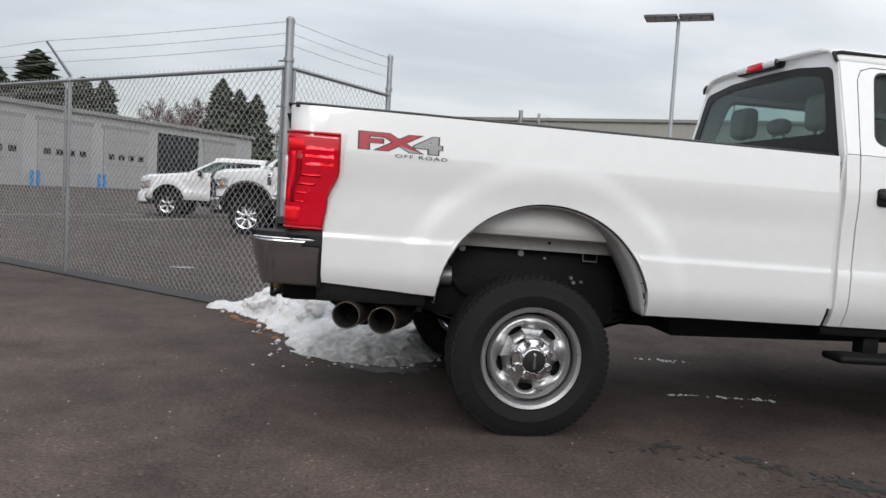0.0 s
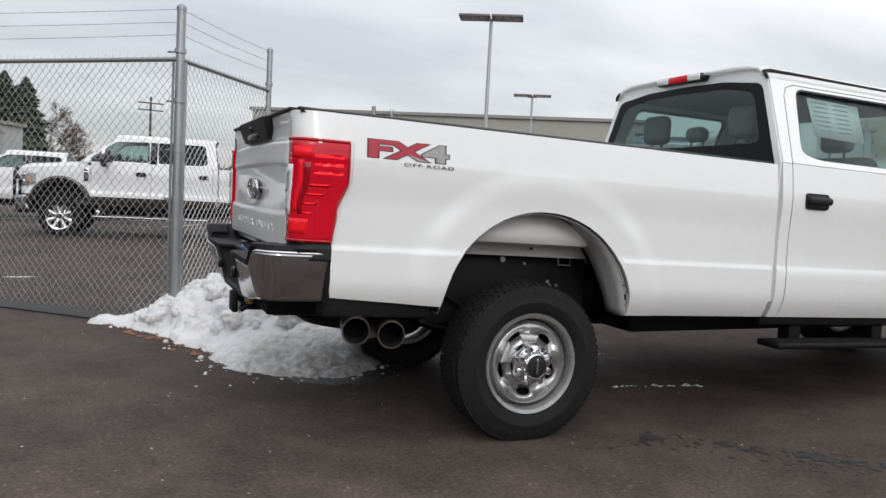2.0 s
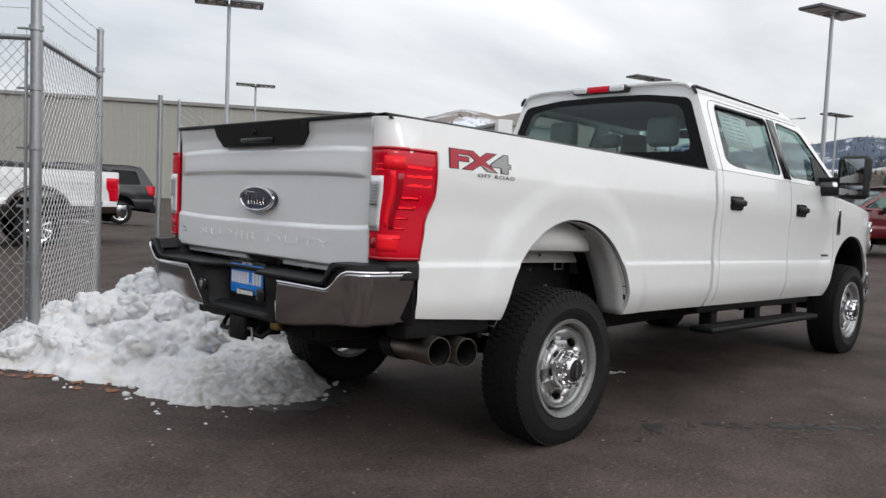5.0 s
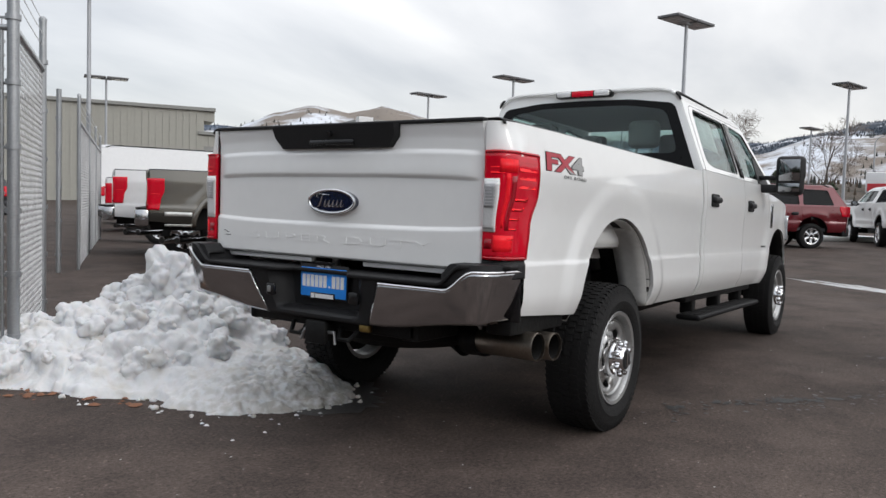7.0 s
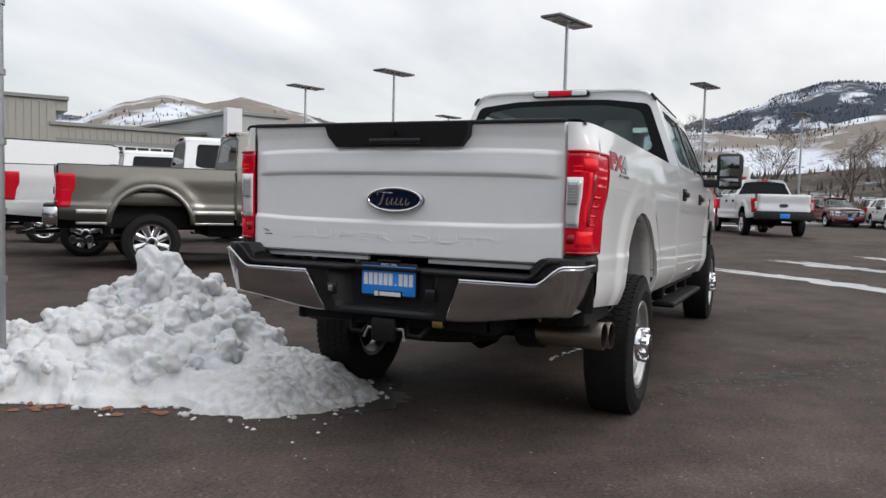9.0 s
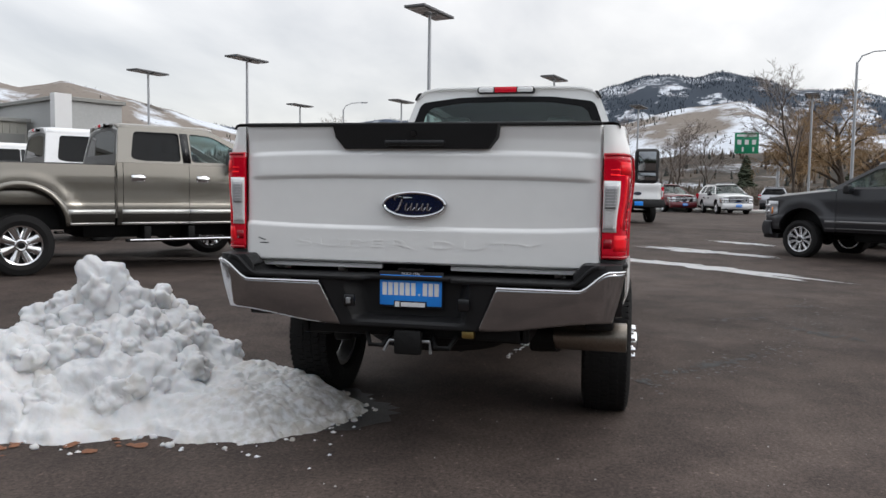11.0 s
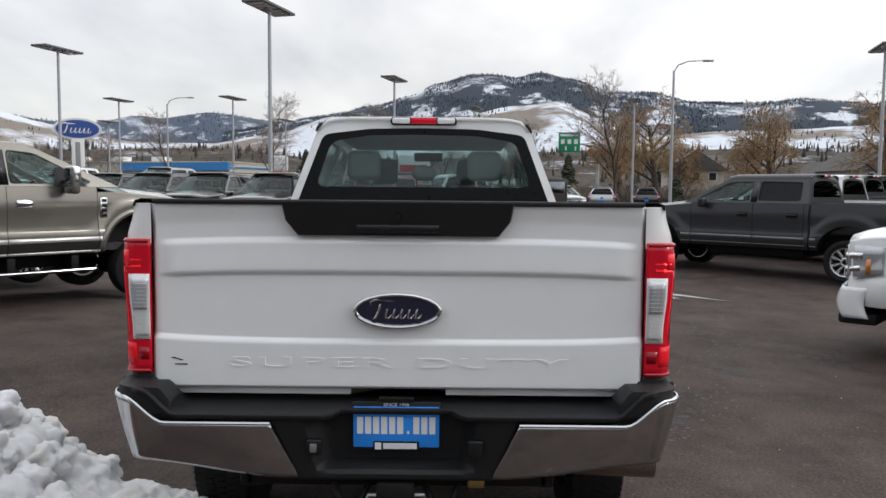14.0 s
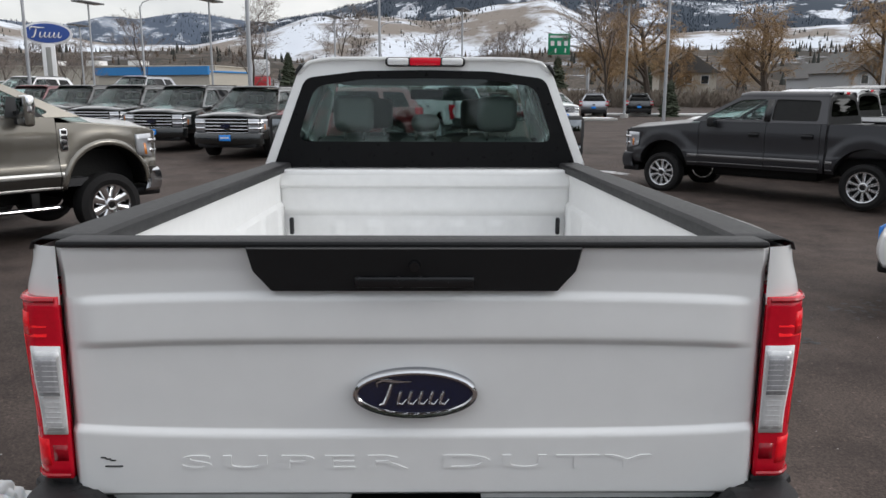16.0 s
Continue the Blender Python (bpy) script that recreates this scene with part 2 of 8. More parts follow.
def asphalt():
    m = bpy.data.materials.new("asphalt")
    m.use_nodes = True
    ns, ls = links(m)
    b = ns["Principled BSDF"]
    b.inputs["Specular IOR Level"].default_value = 0.12
    tc = ns.new("ShaderNodeTexCoord")

    def noise_tex(scale, detail=5.0, rough=0.55, src=tc.outputs["Object"]):
        n = ns.new("ShaderNodeTexNoise")
        n.inputs["Scale"].default_value, n.inputs["Detail"].default_value, n.inputs["Roughness"].default_value = scale, detail, rough
        ls.new(src, n.inputs["Vector"])
        return n.outputs[0]

    def ramp(src, p0, c0, p1, c1):
        r = ns.new("ShaderNodeValToRGB")
        e = r.color_ramp.elements
        e[0].position, e[0].color, e[1].position, e[1].color = p0, (*c0, 1), p1, (*c1, 1)
        ls.new(src, r.inputs[0])
        return r.outputs[0]

    def mix(kind, fac, a, c):
        n = ns.new("ShaderNodeMix")
        n.data_type, n.blend_type = "RGBA", kind
        n.inputs[0].default_value = fac
        ls.new(a, n.inputs[6])
        ls.new(c, n.inputs[7])
        return n.outputs[2]

    base = ramp(noise_tex(0.35, 6), 0.3, (0.062, 0.0485, 0.0420), 0.7, (0.088, 0.0685, 0.0600))
    blot = ramp(noise_tex(1.3, 9, 0.72), 0.34, (0.58, 0.58, 0.60), 0.60, (1.14, 1.13, 1.12))
    grain = ramp(noise_tex(48, 8, 0.9), 0.36, (0.30, 0.30, 0.30), 0.64, (1.75, 1.75, 1.75))
    v = ns.new("ShaderNodeTexVoronoi")
    v.inputs["Scale"].default_value = 70
    ls.new(tc.outputs["Object"], v.inputs["Vector"])
    chips = ramp(v.outputs["Color"], 0.84, (1, 1, 1), 0.95, (1.8, 1.75, 1.7))
    col = mix("MULTIPLY", 1.0, mix("MULTIPLY", 1.0, mix("MULTIPLY", 1.0, base, blot), grain), chips)
    # paler towards -x and -y, darker the other way, with a wavering edge
    dot, wob, fade, tone = ns.new("ShaderNodeVectorMath"), ns.new("ShaderNodeMath"), ns.new("ShaderNodeMapRange"), ns.new("ShaderNodeVectorMath")
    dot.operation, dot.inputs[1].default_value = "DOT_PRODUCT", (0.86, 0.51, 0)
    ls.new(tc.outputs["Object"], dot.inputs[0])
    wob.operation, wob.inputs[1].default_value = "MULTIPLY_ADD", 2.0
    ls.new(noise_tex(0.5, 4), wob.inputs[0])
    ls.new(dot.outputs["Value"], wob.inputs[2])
    fade.inputs["From Min"].default_value, fade.inputs["From Max"].default_value = 0.0, 2.2
    fade.inputs["To Min"].default_value, fade.inputs["To Max"].default_value = 1.17, 0.87
    ls.new(wob.outputs[0], fade.inputs["Value"])
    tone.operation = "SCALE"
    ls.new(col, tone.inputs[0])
    ls.new(fade.outputs[0], tone.inputs["Scale"])
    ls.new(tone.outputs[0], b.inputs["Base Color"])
    ro = ns.new("ShaderNodeMapRange")
    ro.inputs["To Min"].default_value, ro.inputs["To Max"].default_value = 0.62, 0.95
    ls.new(noise_tex(0.8, 6), ro.inputs["Value"])
    ls.new(ro.outputs[0], b.inputs["Roughness"])
    bp = ns.new("ShaderNodeBump")
    bp.inputs["Strength"].default_value, bp.inputs["Distance"].default_value = 0.5, 0.006
    ls.new(noise_tex(90, 6, 0.75), bp.inputs["Height"])
    ls.new(bp.outputs[0], b.inputs["Normal"])
    return m


def snow_mat(name, dirt=0.35, grit=None, white=0.64):
    m = bpy.data.materials.new(name)
    m.use_nodes = True
    ns, ls = links(m)
    b = ns["Principled BSDF"]
    b.inputs["Roughness"].default_value = 0.75
    b.inputs["Subsurface Weight"].default_value = 0.25
    b.inputs["Subsurface Radius"].default_value = (0.02, 0.03, 0.04)
    tc, n, n2, r, bp, n3 = (ns.new("ShaderNode" + k) for k in ("TexCoord", "TexNoise", "TexNoise", "ValToRGB", "Bump", "TexNoise"))
    n.inputs["Scale"].default_value, n.inputs["Detail"].default_value = 5, 8
    n3.inputs["Scale"].default_value, n3.inputs["Detail"].default_value = 22, 6
    for k in (n, n3):
        ls.new(tc.outputs["Object"], k.inputs["Vector"])
    e = r.color_ramp.elements
    e[0].position, e[0].color = 0.30, (white - dirt, white - 0.02 - dirt, white - 0.05 - dirt, 1)
    e[1].position, e[1].color = 0.46, (white, white, white * 1.01, 1)
    ls.new(n.outputs[0], r.inputs[0])
    ls.new(r.outputs[0], b.inputs["Base Color"])
    if grit:
        # grit thrown by the wheel over the end of the heap
        sp, far, grain, amount, mx = (ns.new("ShaderNode" + k) for k in ("SeparateXYZ", "MapRange", "MapRange", "Math", "Mix"))
        ls.new(tc.outputs["Object"], sp.inputs[0])
        ls.new(sp.outputs[1], far.inputs["Value"])
        far.inputs["From Min"].default_value, far.inputs["From Max"].default_value = grit
        ls.new(n3.outputs[0], grain.inputs["Value"])
        grain.inputs["From Min"].default_value, grain.inputs["From Max"].default_value = 0.38, 0.60
        amount.operation = "MULTIPLY"
        ls.new(far.outputs[0], amount.inputs[0])
        ls.new(grain.outputs[0], amount.inputs[1])
        mx.data_type = "RGBA"
        ls.new(amount.outputs[0], mx.inputs[0])
        ls.new(r.outputs[0], mx.inputs[6])
        mx.inputs[7].default_value = (0.40, 0.38, 0.345, 1)
        ls.new(mx.outputs[2], b.inputs["Base Color"])
    bp.inputs["Strength"].default_value, bp.inputs["Distance"].default_value = 0.30, 0.02
    ls.new(n3.outputs[0], bp.inputs["Height"])
    ls.new(bp.outputs[0], b.inputs["Normal"])
    return m


def hill_mat(name, forest, grass, snow_lo, snow_hi, scale, snow=(0.62, 0.65, 0.70), tree=0.5, speckle=0.45):
    """Hillside: patches of forest, dry grass and snow."""
    m = bpy.data.materials.new(name)
    m.use_nodes = True
    ns, ls = links(m)
    b = ns["Principled BSDF"]
    b.inputs["Roughness"].default_value = 0.95
    b.inputs["Specular IOR Level"].default_value = 0.1
    tc = ns.new("ShaderNodeTexCoord")

    def nz(s, d, mapping=None):
        n = ns.new("ShaderNodeTexNoise")
        n.inputs["Scale"].default_value, n.inputs["Detail"].default_value, n.inputs["Roughness"].default_value = s, d, 0.62
        mp = ns.new("ShaderNodeMapping")
        mp.inputs["Scale"].default_value = (1, 1, 0.45)
        ls.new(tc.outputs["Object"], mp.inputs["Vector"])
        ls.new(mp.outputs[0], n.inputs["Vector"])
        return n.outputs[0]

    def ramp(src, p0, p1):
        r = ns.new("ShaderNodeMapRange")
        r.inputs["From Min"].default_value, r.inputs["From Max"].default_value = p0, p1
        ls.new(src, r.inputs["Value"])
        return r.outputs[0]

    def mix(fac, a, c):
        n = ns.new("ShaderNodeMix")
        n.data_type = "RGBA"
        ls.new(fac, n.inputs[0])
        for v, i in ((a, 6), (c, 7)):
            if isinstance(v, tuple):
                n.inputs[i].default_value = (*v, 1)
            else:
                ls.new(v, n.inputs[i])
        return n.outputs[2]

    ground = mix(ramp(nz(scale, 9), snow_lo, snow_hi), grass, snow)
    col = mix(ramp(nz(scale * 0.6, 10), tree, tree + 0.05), forest, ground)
    speck = mix(ramp(nz(scale * 14, 6), speckle, speckle + 0.06), forest, col)
    dust = ns.new("ShaderNodeMath")
    dust.operation = "MULTIPLY"
    ls.new(ramp(nz(scale * 9, 6), 0.44, 0.58), dust.inputs[0])
    ls.new(ramp(nz(scale * 0.22, 9), 0.54, 0.62), dust.inputs[1])
    ls.new(mix(dust.outputs[0], speck, snow), b.inputs["Base Color"])
    return m


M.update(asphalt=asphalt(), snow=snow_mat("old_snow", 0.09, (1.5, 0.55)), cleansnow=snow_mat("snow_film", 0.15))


# ---- mesh tools ----
def part(name, bm, material, parent=None, label="", smooth=True, thick=0.0, rake=0.0, kind="", sharp=35):
    """Links a bmesh as one mesh object under a thing or a part."""
    if rake:
        for v in bm.verts:
            v.co.z += 0.02 - rake * v.co.x
    bmesh.ops.recalc_face_normals(bm, faces=bm.faces[:])
    me = bpy.data.meshes.new(name)
    bm.to_mesh(me)
    bm.free()
    if smooth:
        for p in me.polygons:
            p.use_smooth = True
        if sharp < 180:
            me.set_sharp_from_angle(angle=radians(sharp))
    me.materials.append(M[material] if isinstance(material, str) else material)
    ob = new(name, me)
    if parent:
        ob.parent = parent
    if thick:
        md = ob.modifiers.new("thickness", "SOLIDIFY")
        md.thickness, md.offset = thick, 0
    return tagged(ob, label=label, kind=kind)


def thing(name, label, category, group="", m=None):
    ob = new(name)
    ob.empty_display_size = 0.2
    if m is not None:
        ob.matrix_basis = m
    return tagged(ob, label, category, group)


def box(bm, x0, x1, y0, y1, z0, z1, bevel=0.0, seg=2):
    vs = [bm.verts.new((x, y, z)) for x in (x0, x1) for y in (y0, y1) for z in (z0, z1)]
    fs = [bm.faces.new([vs[i] for i in q]) for q in ((0, 1, 3, 2), (4, 6, 7, 5), (0, 4, 5, 1), (2, 3, 7, 6), (0, 2, 6, 4), (1, 5, 7, 3))]
    if bevel:
        es = list({e for f in fs for e in f.edges})
        bmesh.ops.recalc_face_normals(bm, faces=fs)
        bmesh.ops.bevel(bm, geom=es, offset=bevel, segments=seg, affect="EDGES", profile=0.5)
    return bm


def B(*a, **k):
    return box(bmesh.new(), *a, **k)


def tube(bm, pts, radii, n=8, cap=True):
    """A round tube along points; radii: one, or one a point."""
    pts = [Vector(p) for p in pts]
    if isinstance(radii, (int, float)):
        radii = [radii] * len(pts)
    rings = []
    side = None
    for i, p in enumerate(pts):
        d = (pts[min(i + 1, len(pts) - 1)] - pts[max(i - 1, 0)]).normalized()
        if side is None:
            side = d.orthogonal().normalized()
        side = (side - d * side.dot(d)).normalized()
        up2 = d.cross(side)
        rings.append([bm.verts.new(p + (side * math.cos(2 * math.pi * k / n) + up2 * math.sin(2 * math.pi * k / n)) * radii[i]) for k in range(n)])
    for a, c in zip(rings, rings[1:]):
        for k in range(n):
            bm.faces.new((a[k], a[(k + 1) % n], c[(k + 1) % n], c[k]))
    if cap:
        bm.faces.new(rings[0][::-1])
        bm.faces.new(rings[-1])
    return bm


def T(*a, **k):
    return tube(bmesh.new(), *a, **k)


def lathe(bm, prof, n=48, m=Matrix(), close=False):
    """Turns a profile of (radius, depth) round the y axis."""
    rings = [[bm.verts.new(m @ Vector((r * math.cos(2 * math.pi * k / n), d, r * math.sin(2 * math.pi * k / n)))) for k in range(n)] for r, d in prof]
    pairs = list(zip(rings, rings[1:])) + ([(rings[-1], rings[0])] if close else [])
    for a, c in pairs:
        for k in range(n):
            bm.faces.new((a[k], a[(k + 1) % n], c[(k + 1) % n], c[k]))
    return bm


def grid(bm, nu, nv, f):
    """A sheet of nu x nv quads through f(u, v), u and v from 0 to 1."""
    vs = [[bm.verts.new(f(i / nu, j / nv)) for j in range(nv + 1)] for i in range(nu + 1)]
    for i in range(nu):
        for j in range(nv):
            bm.faces.new((vs[i][j], vs[i + 1][j], vs[i + 1][j + 1], vs[i][j + 1]))
    return bm


def rounded(poly, r, n=5):
    """The polygon with rounded corners."""
    out = []
    k = len(poly)
    for i in range(k):
        p, a, c = Vector(poly[i]), Vector(poly[i - 1]), Vector(poly[(i + 1) % k])
        da, dc = (a - p), (c - p)
        q = min(r, da.length * 0.45, dc.length * 0.45)
        s, e = p + da.normalized() * q, p + dc.normalized() * q
        for j in range(n + 1):
            t = j / n
            out.append(s * (1 - t) ** 2 + p * 2 * t * (1 - t) + e * t * t)
    return [tuple(v) for v in out]


def plate(outer, holes=(), put=None):
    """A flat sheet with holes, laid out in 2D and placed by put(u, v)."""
    bm = bmesh.new()
    for loop in (outer, *holes):
        vs = [bm.verts.new((u, v, 0)) for u, v in loop]
        for a, c in zip(vs, vs[1:] + vs[:1]):
            bm.edges.new((a, c))
    bmesh.ops.triangle_fill(bm, use_beauty=True, use_dissolve=False, edges=bm.edges[:])
    if put:
        for v in bm.verts:
            v.co = put(v.co.x, v.co.y)
    return bm


def smooth01(a, c, x):
    t = min(max((x - a) / (c - a), 0), 1)
    return t * t * (3 - 2 * t)


def words(text, size, depth, squash=1.0, spacing=1.0, shear=0.0, bold=0.0):
    """A bmesh of lettering in its own x-y plane, centred."""
    cu = bpy.data.curves.new("lettering", "FONT")
    cu.body, cu.size, cu.extrude, cu.align_x, cu.align_y = text, size, depth, "CENTER", "CENTER"
    cu.space_character, cu.shear, cu.offset = spacing, shear, bold
    ob = bpy.data.objects.new("lettering", cu)
    scene.collection.objects.link(ob)
    bpy.context.view_layer.update()
    me = bpy.data.meshes.new_from_object(ob.evaluated_get(bpy.context.evaluated_depsgraph_get()))
    bpy.data.objects.remove(ob)
    bm = bmesh.new()
    bm.from_mesh(me)
    for v in bm.verts:
        v.co.x *= squash
    return bm


def islands(bm):
    """The bmesh's separate pieces, each as a bmesh of its own."""
    left, out = set(bm.verts), []
    while left:
        todo, seen = [left.pop()], set()
        while todo:
            v = todo.pop()
            seen.add(v)
            for e in v.link_edges:
                w = e.other_vert(v)
                if w not in seen and w in left:
                    left.discard(w)
                    todo.append(w)
        b2 = bmesh.new()
        made = {v: b2.verts.new(v.co) for v in seen}
        for f in {f for v in seen for f in v.link_faces}:
            b2.faces.new([made[v] for v in f.verts])
        out.append(b2)
    bm.free()
    return out


def oval(bm, cy, cz, ry, rz, x0, x1, n=40):
    """A thick oval plate that faces along x."""
    a = [bm.verts.new((x0, cy + ry * math.cos(2 * math.pi * k / n), cz + rz * math.sin(2 * math.pi * k / n))) for k in range(n)]
    c = [bm.verts.new((x1, cy + ry * math.cos(2 * math.pi * k / n), cz + rz * math.sin(2 * math.pi * k / n))) for k in range(n)]
    bm.faces.new(a)
    bm.faces.new(c[::-1])
    for k in range(n):
        bm.faces.new((a[k], a[(k + 1) % n], c[(k + 1) % n], c[k]))
    return bm


def flourish(x, cy, cz, k):
    """A plain pen flourish on an oval badge, k half its height."""
    bm = bmesh.new()

    def pen(pts, r):
        tube(bm, [(x, cy - k * u, cz + k * w) for u, w in pts], [k * q for q in r], 6)
    pen([(-1.42, 0.28), (-1.45, 0.46), (-1.20, 0.56), (-0.70, 0.50), (-0.15, 0.50)], [0.03, 0.06, 0.075, 0.07, 0.02])
    pen([(-0.88, 0.40), (-1.00, 0.0), (-1.16, -0.38), (-1.36, -0.44)], [0.05, 0.08, 0.075, 0.03])
    # a run of leaning strokes joined at the foot
    for q in range(5):
        u = -0.62 + 0.40 * q
        pen([(u + 0.10, 0.10), (u, -0.16), (u - 0.02, -0.38), (u + 0.14, -0.40), (u + 0.30, -0.20)], [0.05, 0.07, 0.06, 0.035, 0.02])
    return bm


# ---- vehicles: built with the tail at x = 0, nose towards +x, on the ground z = 0 ----
class Car:
    """Sizes of one kind of vehicle, and the curves of its skin."""

    def __init__(s, L=6.6, wr=1.25, wf=5.72, R=0.425, W=1.0, zr=0.66, zb=1.6, crease=0.97, arch_z=0.66, arch_r=0.56, arch_h=0.54, rail=1.585, bed_end=2.86, cab_back=2.9, yr=0.765, zre=2.13, crown=0.10, x_rt=2.97, x_ft=4.78, x_fb=5.42, zcowl=1.53, znose=1.42, flare=0.016, tyre_w=0.275, track=0.895,
                 windows=None, doors=(2.98, 4.20, 5.20), suv=False, mirror_x=None):
        s.L, s.wr, s.wf, s.R, s.W, s.zr, s.zb, s.crease = L, wr, wf, R, W, zr, zb, crease
        s.arch_z, s.arch_r, s.arch_h, s.rail, s.bed_end, s.cab_back = arch_z, arch_r, arch_h, rail, bed_end, cab_back
        s.yr, s.zre, s.crown, s.x_rt, s.x_ft, s.x_fb, s.zcowl, s.znose = yr, zre, crown, x_rt, x_ft, x_fb, zcowl, znose
        s.flare, s.tyre_w, s.track, s.doors, s.suv, s.mirror_x = flare, tyre_w, track, doors, suv, mirror_x
        s.windows = windows or [[(3.10, 1.67), (3.17, 2.085), (4.08, 2.09), (4.06, 1.635), (3.25, 1.635)], [(4.24, 1.635), (4.26, 2.09), (4.76, 2.06), (5.24, 1.67), (5.2, 1.64)]]

    def y(s, x, z):
        sh = s.zb - 0.215
        w = s.W - 0.085 * max(z - sh, 0) - 0.10 * max(z - sh, 0) ** 2 - 0.012 * smooth01(sh - 0.02, sh - 0.22, z)
        w += 0.007 * smooth01(s.crease + 0.006, s.crease - 0.010, z) * smooth01(s.zr, s.zr + 0.2, z)
        w -= 0.05 * max((s.zr + 0.16 - z) / 0.16, 0) ** 2
        for xa in (s.wr, s.wf):
            d = math.hypot((x - xa) / 1.06, max(z - s.arch_z, 0))
            w += s.flare * (0.25 + 0.75 * min(abs(x - xa) / 0.6, 1)) * smooth01(s.arch_h + 0.23, s.arch_h + 0.105, d) * smooth01(s.arch_r + 0.30, s.arch_r + 0.13, abs(x - xa))
        w -= 0.030 * max((0.48 - x) / 0.48, 0) ** 2
        w -= 0.13 * max((x - (s.L - 0.75)) / 0.75, 0) ** 2
        return w

    def bottom(s, x):
        for xa in (s.wr, s.wf):
            t = (x - xa) / s.arch_r
            if abs(t) < 1:
                return s.zr + (s.arch_z + s.arch_h - s.zr) * math.sqrt(1 - t * t)
        if not s.suv and x < s.wr:
            return s.zr + 0.035 + 0.045 * (1 - x / (s.wr - s.arch_r))
        return s.zr

    def hood(s, x):
        return s.zcowl + (s.znose - s.zcowl) * smooth01(s.x_fb - 0.3, s.L, x) - 0.05 * max((x - (s.L - 0.3)) / 0.3, 0) ** 2

    def columns(s, x0, x1, step=0.07):
        xs = {round(x0, 4), round(x1, 4)} | ({0.168} if x0 < 0.168 < x1 else set())
        n = max(int((x1 - x0) / step), 1)
        xs |= {round(x0 + (x1 - x0) * i / n, 4) for i in range(n + 1) if not any(abs(x0 + (x1 - x0) * i / n - xa) < s.arch_r for xa in (s.wr, s.wf))}
        for xa in (s.wr, s.wf):
            xs |= {round(xa - s.arch_r * math.cos(math.pi * i / 28), 4) for i in range(29) if x0 < xa - s.arch_r * math.cos(math.pi * i / 28) < x1}
            if step < 0.03:
                xs |= {round(xa - s.arch_r + 2 * s.arch_r * i / 64, 4) for i in range(65) if x0 < xa - s.arch_r + 2 * s.arch_r * i / 64 < x1}
        return sorted(xs)


def skin(bm, car, x0, x1, top, sgn, rows=16, flange=0.035, bottom=None, step=0.07, turned=True):
    """A body panel from its lower edge to top(x), with edges turned inwards."""
    xs = car.columns(x0, x1, step)
    bot = bottom or car.bottom
    cols = []
    for i, x in enumerate((xs[0], *xs, xs[-1])):
        edge = i in (0, len(xs) + 1)
        zb, zt = bot(x), top(x)
        col = []
        sh, third = car.zb - 0.215, rows // 3
        marks = [zb, min(car.crease - 0.013, zt - 0.03), min(car.crease + 0.013, zt - 0.02), min(sh, zt - 0.01), zt]
        levels = []
        for (m0, m1), cnt in zip(zip(marks, marks[1:]), (third, 2, third, rows - 2 * third - 2)):
            levels += [m0 + (m1 - m0) * q / cnt for q in range(cnt)]
        levels.append(zt)
        for j in range(rows + 3):
            q = min(max(j - 1, 0), rows)
            z = min(max(levels[q], zb + 0.0015 * q), zt)
            y = car.y(x, z) - (flange if edge or j == 0 or (turned and j == rows + 2) else 0)
            col.append(bm.verts.new((x, sgn * y, z)))
        cols.append(col)
    for a, c in zip(cols, cols[1:]):
        for j in range(rows + 2):
            bm.faces.new((a[j], c[j], c[j + 1], a[j + 1]))
    return bm


def upper_y(car, z):
    t = (z - car.zb) / (car.zre - car.zb)
    yb = car.y(3.5, car.zb) - 0.011
    return yb + (car.yr - yb) * t


